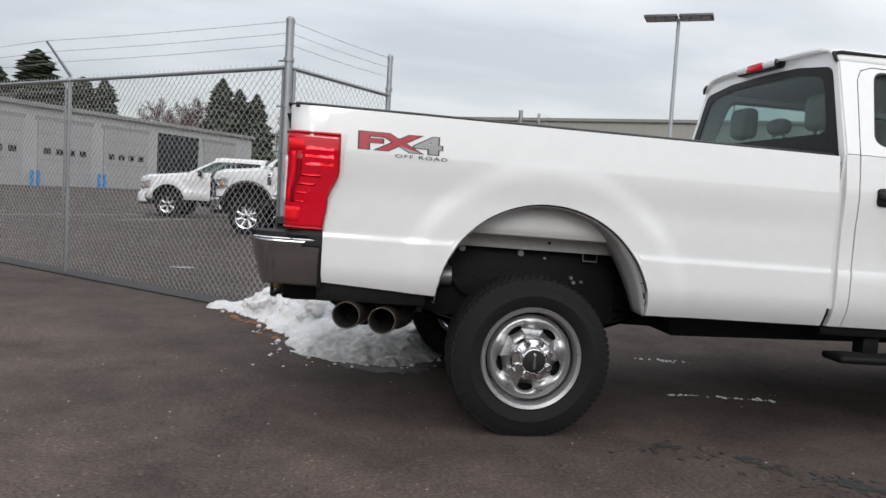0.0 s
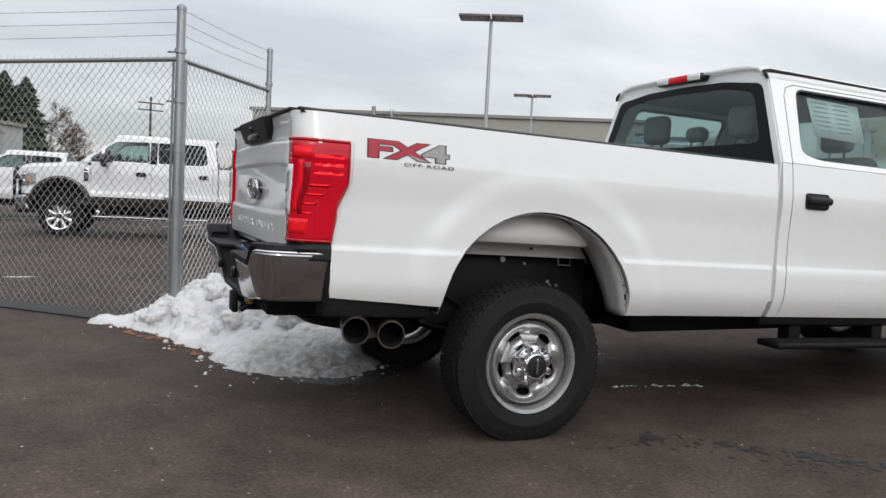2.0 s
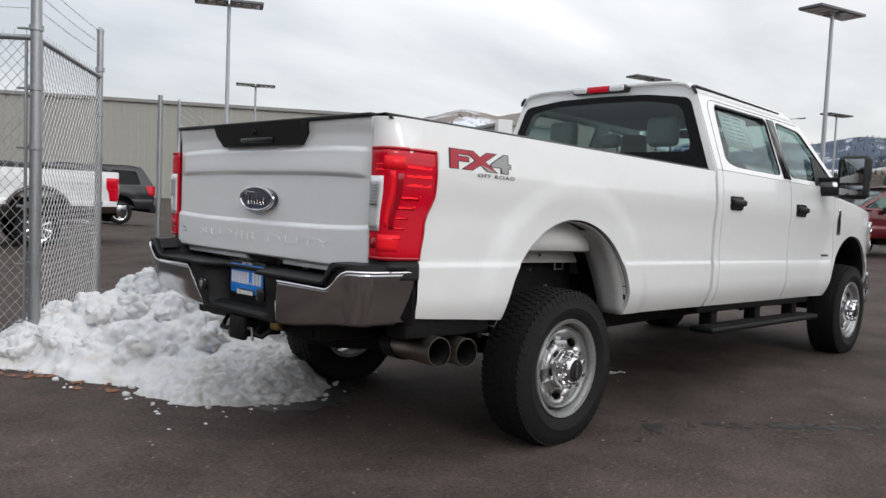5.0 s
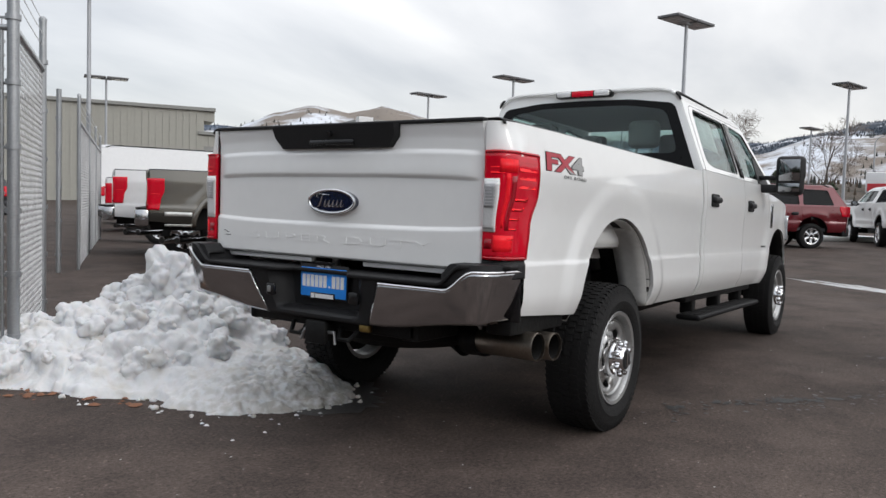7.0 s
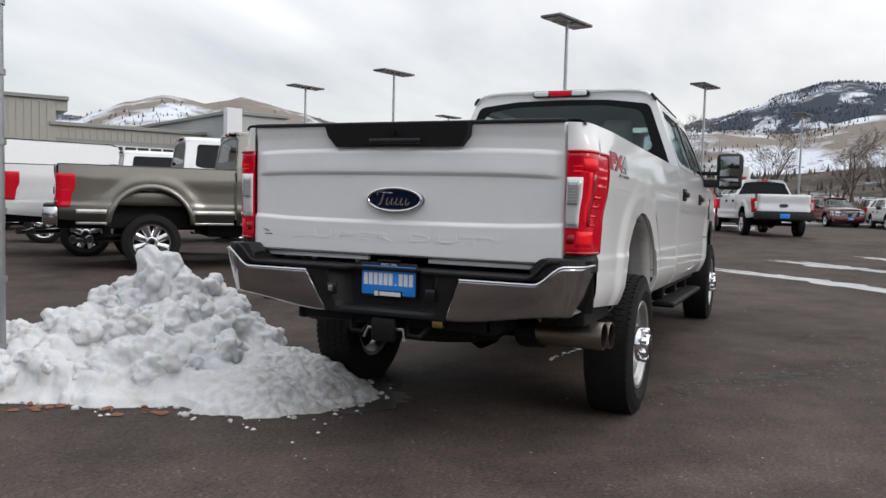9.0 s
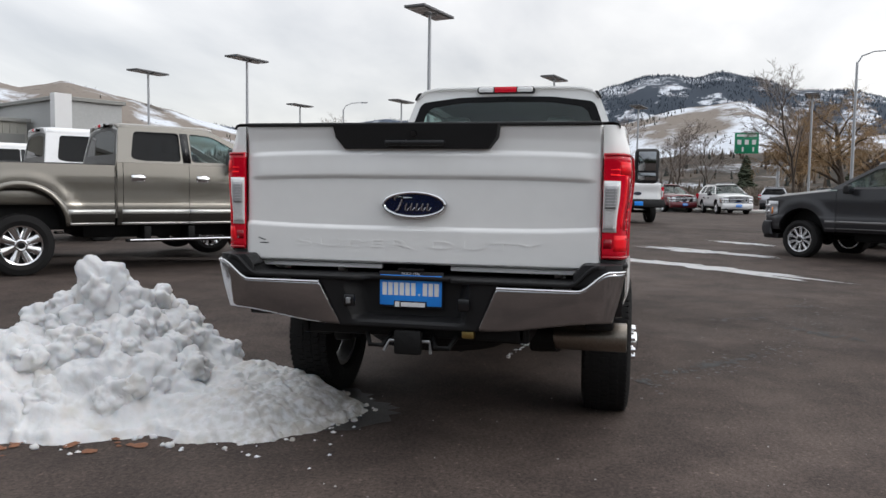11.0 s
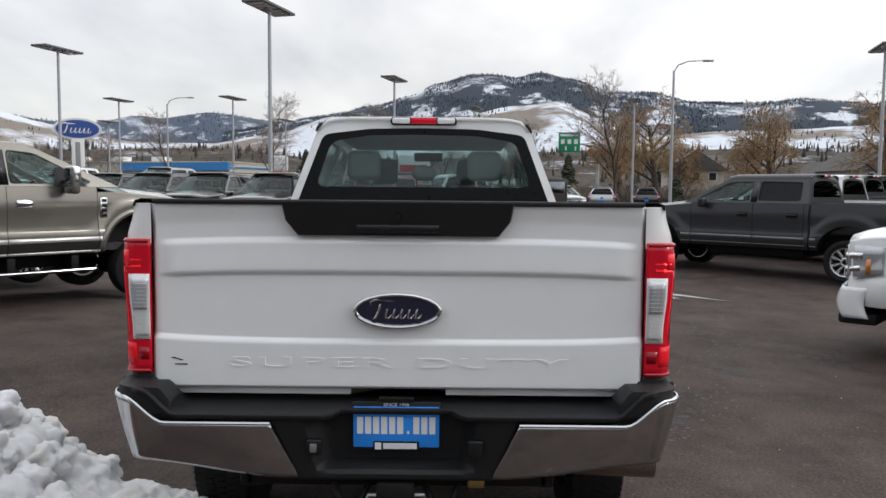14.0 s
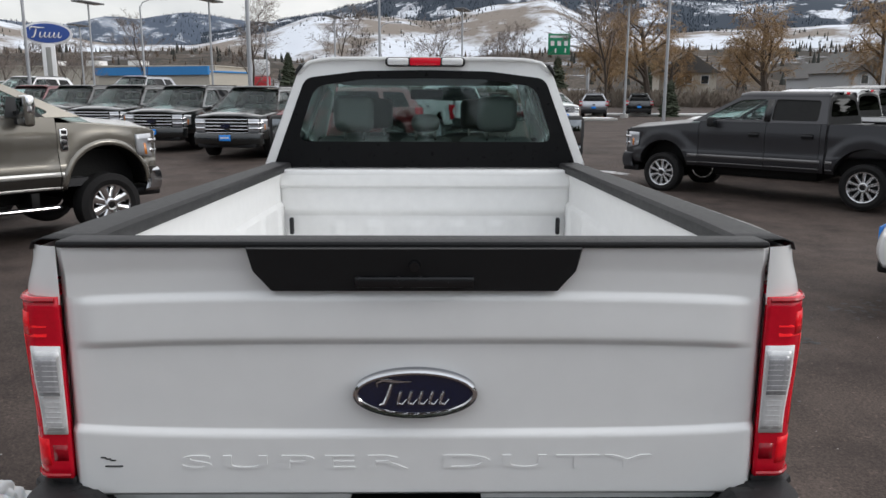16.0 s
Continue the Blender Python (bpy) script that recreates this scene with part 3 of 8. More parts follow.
def wheel(car, x, y, parent, style):
    """Tyre with tread blocks, and its rim as a part of it. y: the middle of the tread; the rim faces outwards."""
    s = 1 if y > 0 else -1
    R, hw, rr = car.R, car.tyre_w / 2, car.R * (0.64 if style == "ten" else (0.61 if style == "eight" else 0.60))
    near = style == "steel"
    zc = R - (0.022 if near else 0.012)

    def place(bm):
        for v in bm.verts:
            v.co = Vector((x + v.co.x, y + s * v.co.y, zc + v.co.z))
            if v.co.z < 0:
                v.co.z = 0.0
        return bm

    n = 72 if near else 36
    prof = [(rr, -hw * 0.75), (rr + 0.02, -hw * 0.92), (rr + 0.07, -hw), (R - 0.06, -hw * 0.98), (R - 0.020, -hw * 0.86), (R - 0.011, -hw * 0.7), (R - 0.011, hw * 0.7),
            (R - 0.020, hw * 0.86), (R - 0.06, hw * 0.98), (rr + 0.075, hw), (rr + 0.07, hw + 0.003), (rr + 0.06, hw), (rr + 0.02, hw * 0.92), (rr, hw * 0.75)]
    bm = lathe(bmesh.new(), prof, n)
    root = part("wheel", place(bm), "rubber", parent, "black all-terrain tyre" if near else "")
    bm = bmesh.new()
    lugs = 70 if near else 0
    for k in range(lugs):
        for row, (d, w) in enumerate(((-0.72, 0.24), (-0.37, 0.30), (0.0, 0.30), (0.37, 0.30), (0.72, 0.24))):
            a = 2 * math.pi * (k + (0.5 if row % 2 else 0)) / lugs
            r0, r1, half = R - 0.020, R - 0.005, math.pi / lugs * 0.80
            if abs(d) > 0.5:
                r1 -= 0.0045
            vs = []
            for r in (r0, r1):
                for aa, skew in ((a - half, -0.005), (a + half, 0.005)):
                    for dd in (d - w / 2, d + w / 2):
                        vs.append(bm.verts.new((r * math.cos(aa), dd * hw + skew, r * math.sin(aa))))
            for q in ((4, 5, 7, 6), (0, 1, 5, 4), (2, 6, 7, 3), (0, 4, 6, 2), (1, 3, 7, 5)):
                bm.faces.new([vs[i] for i in q])
    if near:
        for k in range(60):
            # ribs of the shoulder and raised bars of the side wall
            a = 2 * math.pi * k / 60
            c, sn = math.cos(a), math.sin(a)
            t = Vector((-sn, 0, c)) * 0.008
            p0, p1 = Vector((c * (R - 0.055), hw * 0.985, sn * (R - 0.055))), Vector((c * (R - 0.022), hw * 0.90, sn * (R - 0.022)))
            o = Vector((c, 1, sn)) * 0.0006
            vs = [bm.verts.new(p) for p in (p0 - t, p0 + t, p1 + t, p1 - t, p0 - t + o, p0 + t + o, p1 + t + o, p1 - t + o)]
            for q in ((4, 5, 6, 7), (0, 4, 7, 3), (1, 2, 6, 5), (0, 1, 5, 4), (3, 7, 6, 2)):
                bm.faces.new([vs[i] for i in q])
        part("tread", place(bm), "rubber", root, kind="stuff", smooth=False)
    lip = lathe(bmesh.new(), [(rr - 0.03, -hw * 0.7), (rr - 0.025, hw * 0.4), (rr - 0.02, hw * 0.74), (rr - 0.012, hw * 0.88), (rr + 0.006, hw * 0.92), (rr + 0.010, hw * 0.86), (rr + 0.002, hw * 0.74), (rr - 0.004, -hw * 0.7)], 56 if near else 32, close=True)
    if near:
        part("rim_ring", place(lip), "steelwheel", root, "silver steel rim")
        outer = [(0.205 * math.cos(2 * math.pi * k / 60), 0.205 * math.sin(2 * math.pi * k / 60)) for k in range(60)]
        holes = [[(0.085 * math.cos(2 * math.pi * k / 40), 0.085 * math.sin(2 * math.pi * k / 40)) for k in range(40)]]
        for q in range(5):
            a = radians(50 + 72 * q)
            ho = []
            for k in range(20):
                u, w = 0.018 * math.cos(2 * math.pi * k / 20), 0.042 * math.sin(2 * math.pi * k / 20)
                ho.append(((0.158 + u) * math.cos(a + w / 0.158), (0.158 + u) * math.sin(a + w / 0.158)))
            holes.append(ho)

        def dish(u, v):
            r = math.hypot(u, v)
            return Vector((u, hw * 0.62 - 0.032 * smooth01(0.205, 0.13, r) + 0.035 * smooth01(0.13, 0.085, r), v))
        bm = plate(outer, holes, dish)
        part("wheel_disc", place(bm), "steelwheel", root, "silver steel disc with five slots", thick=0.006)
        bm = lathe(bmesh.new(), [(0.204, hw * 0.60), (0.212, hw * 0.72), (0.222, hw * 0.5)], 56)
        part("rim_step", place(bm), "steelwheel", root)
        bm = lathe(bmesh.new(), [(0.108, hw * 0.60), (0.108, hw * 0.86), (0.100, hw * 0.98), (0.072, hw * 1.04), (0.066, hw * 1.24), (0.058, hw * 1.30)], 48)
        part("hub_cover", place(bm), "chrome", root, "chrome hub cover")
        bm = lathe(bmesh.new(), [(0.058, hw * 1.30), (0.05, hw * 1.325), (0.001, hw * 1.33)], 40)
        part("hub_cap", place(bm), "plastic", root)
        part("hub_bar", place(B(-0.007, 0.007, hw * 1.33, hw * 1.36, -0.04, 0.04, bevel=0.002)), "chrome", root)
        for q in range(8):
            a = 2 * math.pi * (q + 0.5) / 8
            c, sn = math.cos(a) * 0.089, math.sin(a) * 0.089
            bm = lathe(bmesh.new(), [(0.017, hw * 0.9), (0.017, hw * 1.17), (0.013, hw * 1.24), (0.001, hw * 1.25)], 12)
            for v in bm.verts:
                v.co.x += c
                v.co.z += sn
            part("lug_nut", place(bm), "chrome", root)
        part("brake_disc", place(lathe(bmesh.new(), [(0.02, hw * 0.1), (0.2, hw * 0.1), (0.2, -hw * 0.1), (0.02, -hw * 0.1)], 32)), "under", root)
        return root
    metal = "chrome" if style == "eight" else "alloy"
    part("rim", place(lip), metal, root)
    nsp = {"eight": 8, "ten": 10, "six": 6}[style]
    for q in range(nsp):
        # a spoke with bevelled flanks, wider towards the rim
        a = 2 * math.pi * (q + 0.5) / nsp
        bm = bmesh.new()
        w0, w1 = (0.040, 0.070) if style == "eight" else ((0.022, 0.036) if nsp == 10 else (0.034, 0.060))
        rows = []
        for r, w, d in ((0.05, w0, hw * 0.70), (rr * 0.62, (w0 + w1) / 2, hw * 0.76), (rr - 0.012, w1, hw * 0.80)):
            rows.append([bm.verts.new((r * math.cos(a) - tt * w * math.sin(a), d + dd, r * math.sin(a) + tt * w * math.cos(a))) for tt, dd in ((-1, -0.035), (-0.8, -0.008), (-0.45, 0.004), (0.45, 0.004), (0.8, -0.008), (1, -0.035))])
        for r0, r1 in zip(rows, rows[1:]):
            for k in range(5):
                bm.faces.new((r0[k], r1[k], r1[k + 1], r0[k + 1]))
        part("spoke", place(bm), metal, root)
    part("hub", place(lathe(bmesh.new(), [(0.082, hw * 0.5), (0.080, hw * 0.86), (0.066, hw * 0.93), (0.05, hw * 0.90), (0.001, hw * 0.92)], 24)), metal, root)
    part("hub_cap", place(lathe(bmesh.new(), [(0.046, hw * 0.90), (0.042, hw * 0.96), (0.001, hw * 0.97)], 20)), "trim", root)
    part("brake_disc", place(lathe(bmesh.new(), [(0.02, hw * 0.2), (rr - 0.03, hw * 0.2), (rr - 0.03, -hw * 0.6), (0.02, -hw * 0.6)], 24)), "under", root)
    return root


def seats(car, root, front_x, rear_x, rake=0.0, fine=True):
    rows = [(front_x, -0.38, 0.27), (front_x, 0.38, 0.27)]
    rows += [(rear_x, -0.45, 0.25), (rear_x, 0.0, 0.18), (rear_x, 0.45, 0.25)]
    z0 = car.zb - 0.55
    for x, y, w in rows:
        bm = B(x - 0.02, x + 0.5, y - w, y + w, z0, z0 + 0.16, bevel=0.05)
        box(bm, x - 0.14, x + 0.03, y - w, y + w, z0 + 0.1, z0 + 0.70, bevel=0.075, seg=4)
        seat = part("seat", bm, "seat", root, "grey cloth seat", rake=rake)
        hw = min(w * 0.50, 0.125)
        hb = B(x - 0.17, x - 0.06, y - hw, y + hw, z0 + 0.73, z0 + 0.95 if w > 0.2 else z0 + 0.84, bevel=0.05, seg=4)
        part("headrest", hb, "seat", seat, rake=rake)
        if fine:
            for d in (-0.06, 0.06):
                part("headrest_post", T([(x - 0.11, y + d, z0 + 0.66), (x - 0.11, y + d, z0 + 0.76)], 0.010, 8), "chrome", seat, rake=rake)


def greenhouse(car, root, paint, glass, rake=0.0, thick=0.02, fine=False):
    """Roof, pillars, doors' upper frames, panes."""
    c = car
    roof_n = 24 if fine else 12

    def roof(u, v):
        y = (2 * v - 1)
        x0, x1 = c.x_rt - 0.02, c.x_ft + 0.02
        x = x0 + (x1 - x0) * u
        bow = math.sqrt(max(1 - abs(y) ** 9, 0))
        ends = 1 - 0.10 * smooth01(0.08, 0, u) - 0.35 * smooth01(0.9, 1, u)
        x += 0.10 * (1 - y * y) * smooth01(0.8, 1, u) - 0.03 * (1 - y * y) * smooth01(0.2, 0, u)
        return Vector((x, y * c.yr, c.zre + c.crown * bow * ends))
    part("roof", grid(bmesh.new(), roof_n, roof_n, roof), paint, root, rake=rake, thick=thick)
    for s in (-1, 1):
        outer = [(c.cab_back + 0.005, c.zb), (c.x_rt, c.zre), (c.x_ft, c.zre), (c.x_fb, c.zb)]
        holes = [rounded(w, 0.06) for w in c.windows]
        put = lambda u, v: Vector((u, s * upper_y(c, v), v))
        part("pillar_frame", plate(outer, holes, put), paint, root, rake=rake, thick=thick, smooth=False)
        for i, w in enumerate(c.windows):
            ww = rounded(w, 0.06)
            cx, cz = sum(p[0] for p in ww) / len(ww), sum(p[1] for p in ww) / len(ww)
            big = [(cx + (p[0] - cx) * 1.02, cz + (p[1] - cz) * 1.03) for p in ww]
            pin = lambda u, v: Vector((u, s * (upper_y(c, v) - 0.016), v))
            pane = part("side_window", plate(big, (), pin), glass if i == len(c.windows) - 1 else ("glass" if fine else "tint"), root, rake=rake, thick=0.004, smooth=False)
            pane.visible_shadow = False
            edge = [(cx + (p[0] - cx) * 0.985, cz + (p[1] - cz) * 0.965) for p in ww]
            seal = lambda u, v: Vector((u, s * (upper_y(c, v) + 0.004), v))
            rim = [(cx + (p[0] - cx) * 1.015, cz + (p[1] - cz) * 1.03) for p in ww]
            part("window_seal", plate(rim, (edge,), seal), "trim", pane, rake=rake, thick=0.012, smooth=False)
        if len(c.windows) > 1:
            a, b2 = c.windows[-2], c.windows[-1]
            x0, x1 = max(p[0] for p in a) + 0.01, min(p[0] for p in b2) - 0.01
            pil = [(x0, c.zb + 0.02), (x0, c.zre - 0.04), (x1, c.zre - 0.04), (x1, c.zb + 0.02)]
            if fine:
                a0, b0 = c.doors[0], c.doors[1]
                for gap in ([(a0, c.zb), (a0 + 0.055, c.zre - 0.10), (a0 + 0.085, c.zre - 0.045), (a0 + 0.15, c.zre - 0.022), (b0, c.zre - 0.018)], [(b0, c.zb), (b0, c.zre - 0.018)], [(b0, c.zre - 0.018), (c.x_ft - 0.05, c.zre - 0.02)]):
                    part("door_gap", T([(px, s * (upper_y(c, pz) + 0.009), pz) for px, pz in gap], 0.0035, 6), "trim", root, rake=rake)
            part("door_pillar", plate(pil, (), lambda u, v: Vector((u, s * (upper_y(c, v) + 0.013), v))), "trim", root, rake=rake, thick=0.006)
    # windscreen
    def screen(u, v):
        z = c.zcowl - 0.02 + (c.zre + 0.03 - c.zcowl) * v
        yy = (2 * u - 1)
        half = upper_y(c, max(z, c.zb)) - 0.03
        x = c.x_fb + (c.x_ft - c.x_fb) * (z - c.zb) / (c.zre - c.zb) + 0.10 * (1 - yy * yy)
        return Vector((x, yy * half, z + 0.03 * v * (1 - yy * yy)))
    part("windscreen", grid(bmesh.new(), 12, 6, screen), "glass", root, rake=rake, thick=0.004).visible_shadow = False


def front_end(car, root, paint, style, rake=0.0):
    """Bonnet, grille, headlamps and front bumper."""
    c = car
    xb = c.x_fb - 0.12

    def bonnet(u, v):
        x = xb + (c.L - 0.04 - xb) * u
        y = (2 * v - 1)
        half = c.y(x, c.hood(x)) - 0.002
        return Vector((x + 0.10 * (1 - y * y) * smooth01(0.7, 1, u), y * half, c.hood(x) + 0.075 * (1 - abs(y) ** 3) * (1 - 0.5 * smooth01(0.85, 1, u)) + 0.018 * smooth01(0.62, 0.55, abs(y))))
    part("bonnet", grid(bmesh.new(), 14, 20, bonnet), paint, root, rake=rake, thick=0.012)
    half = c.y(c.L - 0.05, 1.1)

    def nose_x(y):
        return c.L - 0.02 + 0.10 * (1 - (y / half) ** 2)
    gz0, gz1 = c.znose - 0.46, c.znose - 0.03
    gh = half * 0.66
    bm = grid(bmesh.new(), 16, 1, lambda u, v: Vector((nose_x((2 * u - 1) * gh) - 0.05, (2 * u - 1) * gh, gz0 + (gz1 - gz0) * v)))
    grille = part("grille", bm, "trim", root, "dark grille with bright bars", rake=rake, thick=0.02)
    bars = {"truck": 3, "suv": 5}.get(style, 4)
    for i in range(bars):
        z = gz0 + (gz1 - gz0) * (i + 0.5) / bars
        bm = bmesh.new()
        tube(bm, [(nose_x(t * gh) - 0.012, t * gh, z) for t in (-1, -0.75, -0.5, -0.25, 0, 0.25, 0.5, 0.75, 1)], {"truck": 0.04, "suv": 0.017}.get(style, 0.028), 8)
        part("grille_bar", bm, "darkgrey" if style == "truck" and paint != "white2" else "chrome", grille, rake=rake)
    emb = oval(bmesh.new(), 0, (gz0 + gz1) / 2, 0.13, 0.052, nose_x(0) + 0.02, nose_x(0) + 0.05)
    part("badge", emb, "navy", grille, "dark blue oval badge", rake=rake)
    for s in (-1, 1):
        def lamp(u, v):
            back = max(u - 0.5, 0) * 2
            z = gz0 + 0.05 + (gz1 - gz0 - 0.08) * (v * (1 - 0.25 * back) + 0.22 * back)
            y = gh + 0.015 + (half - 0.03 - gh) * min(u * 2, 1)
            if u <= 0.5:
                return Vector((nose_x(y) - 0.02, s * y, z))
            x = nose_x(half) - 0.02 - 0.33 * back
            return Vector((x, s * (half - 0.03 + (c.y(min(x, c.L - 0.06), z) + 0.014 - half + 0.03) * smooth01(0, 0.35, back)), z))
        hl = part("headlight", grid(bmesh.new(), 20, 4, lamp), "headlamp", root, "clear headlight", rake=rake, thick=0.03)
        part("turn_signal", grid(bmesh.new(), 3, 2, lambda u, v: lamp(0.76 + 0.07 * u, 0.08 + 0.50 * v) + Vector((0.004, s * 0.012, 0))), "amber", hl, rake=rake, thick=0.01)
        for v0, v1, u1 in ((0.60, 0.78, 0.74), (0.22, 0.38, 0.70)):
            part("lamp_bar", grid(bmesh.new(), 12, 1, lambda u, v: lamp(u1 * u, v0 + (v1 - v0) * v) + Vector((0.022, s * 0.010, 0))), "chrome", hl, "chrome bar across the lamp", rake=rake, thick=0.012)
        for u0, u1, v0, v1 in ((0.06, 0.44, 0.42, 0.56), (0.06, 0.46, 0.06, 0.22), (0.56, 0.72, 0.40, 0.58), (0.85, 0.96, 0.2, 0.8)):
            part("lamp_pocket", grid(bmesh.new(), 4, 2, lambda u, v: lamp(u0 + (u1 - u0) * u, v0 + (v1 - v0) * v) + Vector((0.006, s * 0.006, 0))), "trim" if u0 < 0.6 else "clear_lens", hl, rake=rake, thick=0.004)

    def fascia(u, v):
        y = (2 * u - 1) * half * 1.0
        z = c.zr + 0.02 + (c.znose - 0.0 - c.zr) * v
        return Vector((nose_x(y) - 0.075 - 0.03 * abs(v - 0.5), y, z))
    part("front_panel", grid(bmesh.new(), 20, 8, fascia), paint, root, rake=rake, thick=0.02)
    bumper_m = "darkchrome" if style == "chrome_truck" else paint

    def bump(u, v):
        t = 2 * u - 1
        side = max(abs(t) - 0.72, 0) / 0.28
        y = math.copysign(min(abs(t) / 0.72, 1) * (half - 0.06) + 0.10 * math.sin(min(side * 2.2, 1) * math.pi / 2), t)
        x = nose_x(min(abs(y), half)) + 0.06 - 0.06 * (1 - math.cos(min(side * 2.2, 1) * math.pi / 2)) - 0.24 * max(side - 0.25, 0)
        z = c.zr - 0.12 + 0.30 * v
        return Vector((x - 0.05 * (2 * v - 1) ** 2, y, z))
    fb = part("front_bumper", grid(bmesh.new(), 28, 8, bump), bumper_m, root, rake=rake, thick=0.04)
    for s in (-1, 1):
        pocket = part("fog_pocket", grid(bmesh.new(), 6, 3, lambda u, v: bump(0.5 + s * 0.5 * (0.60 + 0.20 * u), 0.38 + 0.42 * v) + Vector((0.007, s * 0.007, 0))), "trim", fb, "black fog lamp pocket", rake=rake, thick=0.006)
        part("fog_lamp", grid(bmesh.new(), 4, 3, lambda u, v: bump(0.5 + s * 0.5 * (0.64 + 0.06 * u), 0.46 + 0.26 * v) + Vector((0.012, s * 0.010, 0))), "headlamp", pocket, rake=rake, thick=0.004)
    part("air_dam", B(c.L - 0.30, c.L + 0.06, -half * 0.92, half * 0.92, c.zr - 0.20, c.zr - 0.08, bevel=0.03), "plastic", root, rake=rake)
    pl = part("number_plate", B(nose_x(0) + 0.10, nose_x(0) + 0.115, -0.155, 0.155, c.zr - 0.02, c.zr + 0.13, bevel=0.004), "blue", root, "blue dealer plate", rake=rake)
    part("plate_bar", B(nose_x(0) + 0.113, nose_x(0) + 0.119, -0.12, 0.12, c.zr + 0.04, c.zr + 0.08), "decal_white", pl, rake=rake)


def sides(car, root, paint, lower=None, rake=0.0, handle="plastic", fine=False):
    """Doors, front wings and rocker, both sides; the rear body of a car without a bed."""
    c = car
    for s in (-1, 1):
        rear0 = c.cab_back if not c.suv else 0.03
        top = lambda x: c.zb
        spans = [("cab_corner" if not c.suv else "rear_quarter", rear0, c.doors[0] - 0.004, top)]
        spans += [("rear_door", c.doors[0] + 0.004, c.doors[1] - 0.004, top), ("front_door", c.doors[1] + 0.004, c.doors[2] - 0.004, top)]
        spans += [("front_wing", c.doors[2] + 0.004, c.L - 0.04, lambda x: min(c.hood(x), c.zb))]
        for name, x0, x1, tp in spans:
            p = part(name, skin(bmesh.new(), c, x0, x1, tp, s, turned=name == "front_wing"), paint, root, rake=rake)
            if "door" in name:
                hx = x0 + 0.10
                hz = c.zb - 0.215
                y = c.y(hx + 0.1, hz)
                part("handle", B(hx + 0.005, hx + 0.205, s * (y - 0.004), s * (y + 0.036), hz - 0.020, hz + 0.026, bevel=0.018, seg=4), handle, p, "black door handle" if handle == "plastic" else "chrome door handle", rake=rake)
                part("handle_bezel", B(hx + 0.0, hx + 0.19, s * (y - 0.01), s * (y + 0.012), hz - 0.050, hz + 0.046, bevel=0.02), handle, p, rake=rake)
            if lower:
                bot = c.bottom
                lo = skin(bmesh.new(), c, x0, x1, lambda x: max(c.crease - 0.10, bot(x) + 0.004), s, rows=8)
                for v in lo.verts:
                    v.co.y += s * 0.005
                part("lower_panel", lo, lower, p, rake=rake)
        if c.bed_end and not c.suv:
            bm = skin(bmesh.new(), c, 0.02, c.bed_end, lambda x: c.rail, s, rows=84 if fine else 24, step=0.016 if fine else 0.07)
            if fine:
                cut = [f for f in bm.faces if f.calc_center_median().x < 0.168 and (f.calc_center_median().z < 0.99 or f.calc_center_median().z > 1.44)]
                bmesh.ops.delete(bm, geom=cut, context="FACES")
            p = part("bed_side", bm, paint, root, rake=rake)
            if lower:
                lo = skin(bmesh.new(), c, 0.02, c.bed_end, lambda x: max(c.crease - 0.10, c.bottom(x) + 0.004), s, rows=8)
                for v in lo.verts:
                    v.co.y += s * 0.005
                part("lower_panel", lo, lower, p, rake=rake)
        # wheel arches
        for xa in (c.wr, c.wf):
            def well(u, v):
                a = math.pi * u
                r, h = c.arch_r - 0.004, c.arch_h - 0.004
                y = c.y(xa - r * math.cos(a), c.arch_z + h * math.sin(a)) - 0.02 - 0.32 * v
                return Vector((xa - r * math.cos(a), s * y, c.arch_z + h * math.sin(a)))
            part("wheel_arch", grid(bmesh.new(), 24, 3, well), "under", root, rake=rake, thick=0.006)
            if fine and xa == c.wr:
                part("arch_flange", grid(bmesh.new(), 28, 1, lambda u, v: well(u, 0.005 + 0.22 * v) * 1.0 - Vector((0, 0, 0.006))), "arch_pale", root, "grey inner flange of the wheel arch", rake=rake, thick=0.004)
            if lower:
                def lipf(u, v):
                    a = math.pi * u
                    r = c.arch_r - 0.006 + 0.075 * v
                    h = c.arch_h - 0.006 + 0.075 * v
                    x, z = xa - r * math.cos(a), c.arch_z + h * math.sin(a)
                    return Vector((x, s * (c.y(x, z) + 0.022 - 0.018 * v), z))
                part("arch_trim", grid(bmesh.new(), 28, 2, lipf), paint if lower == "umber" else lower, root, rake=rake, thick=0.012)


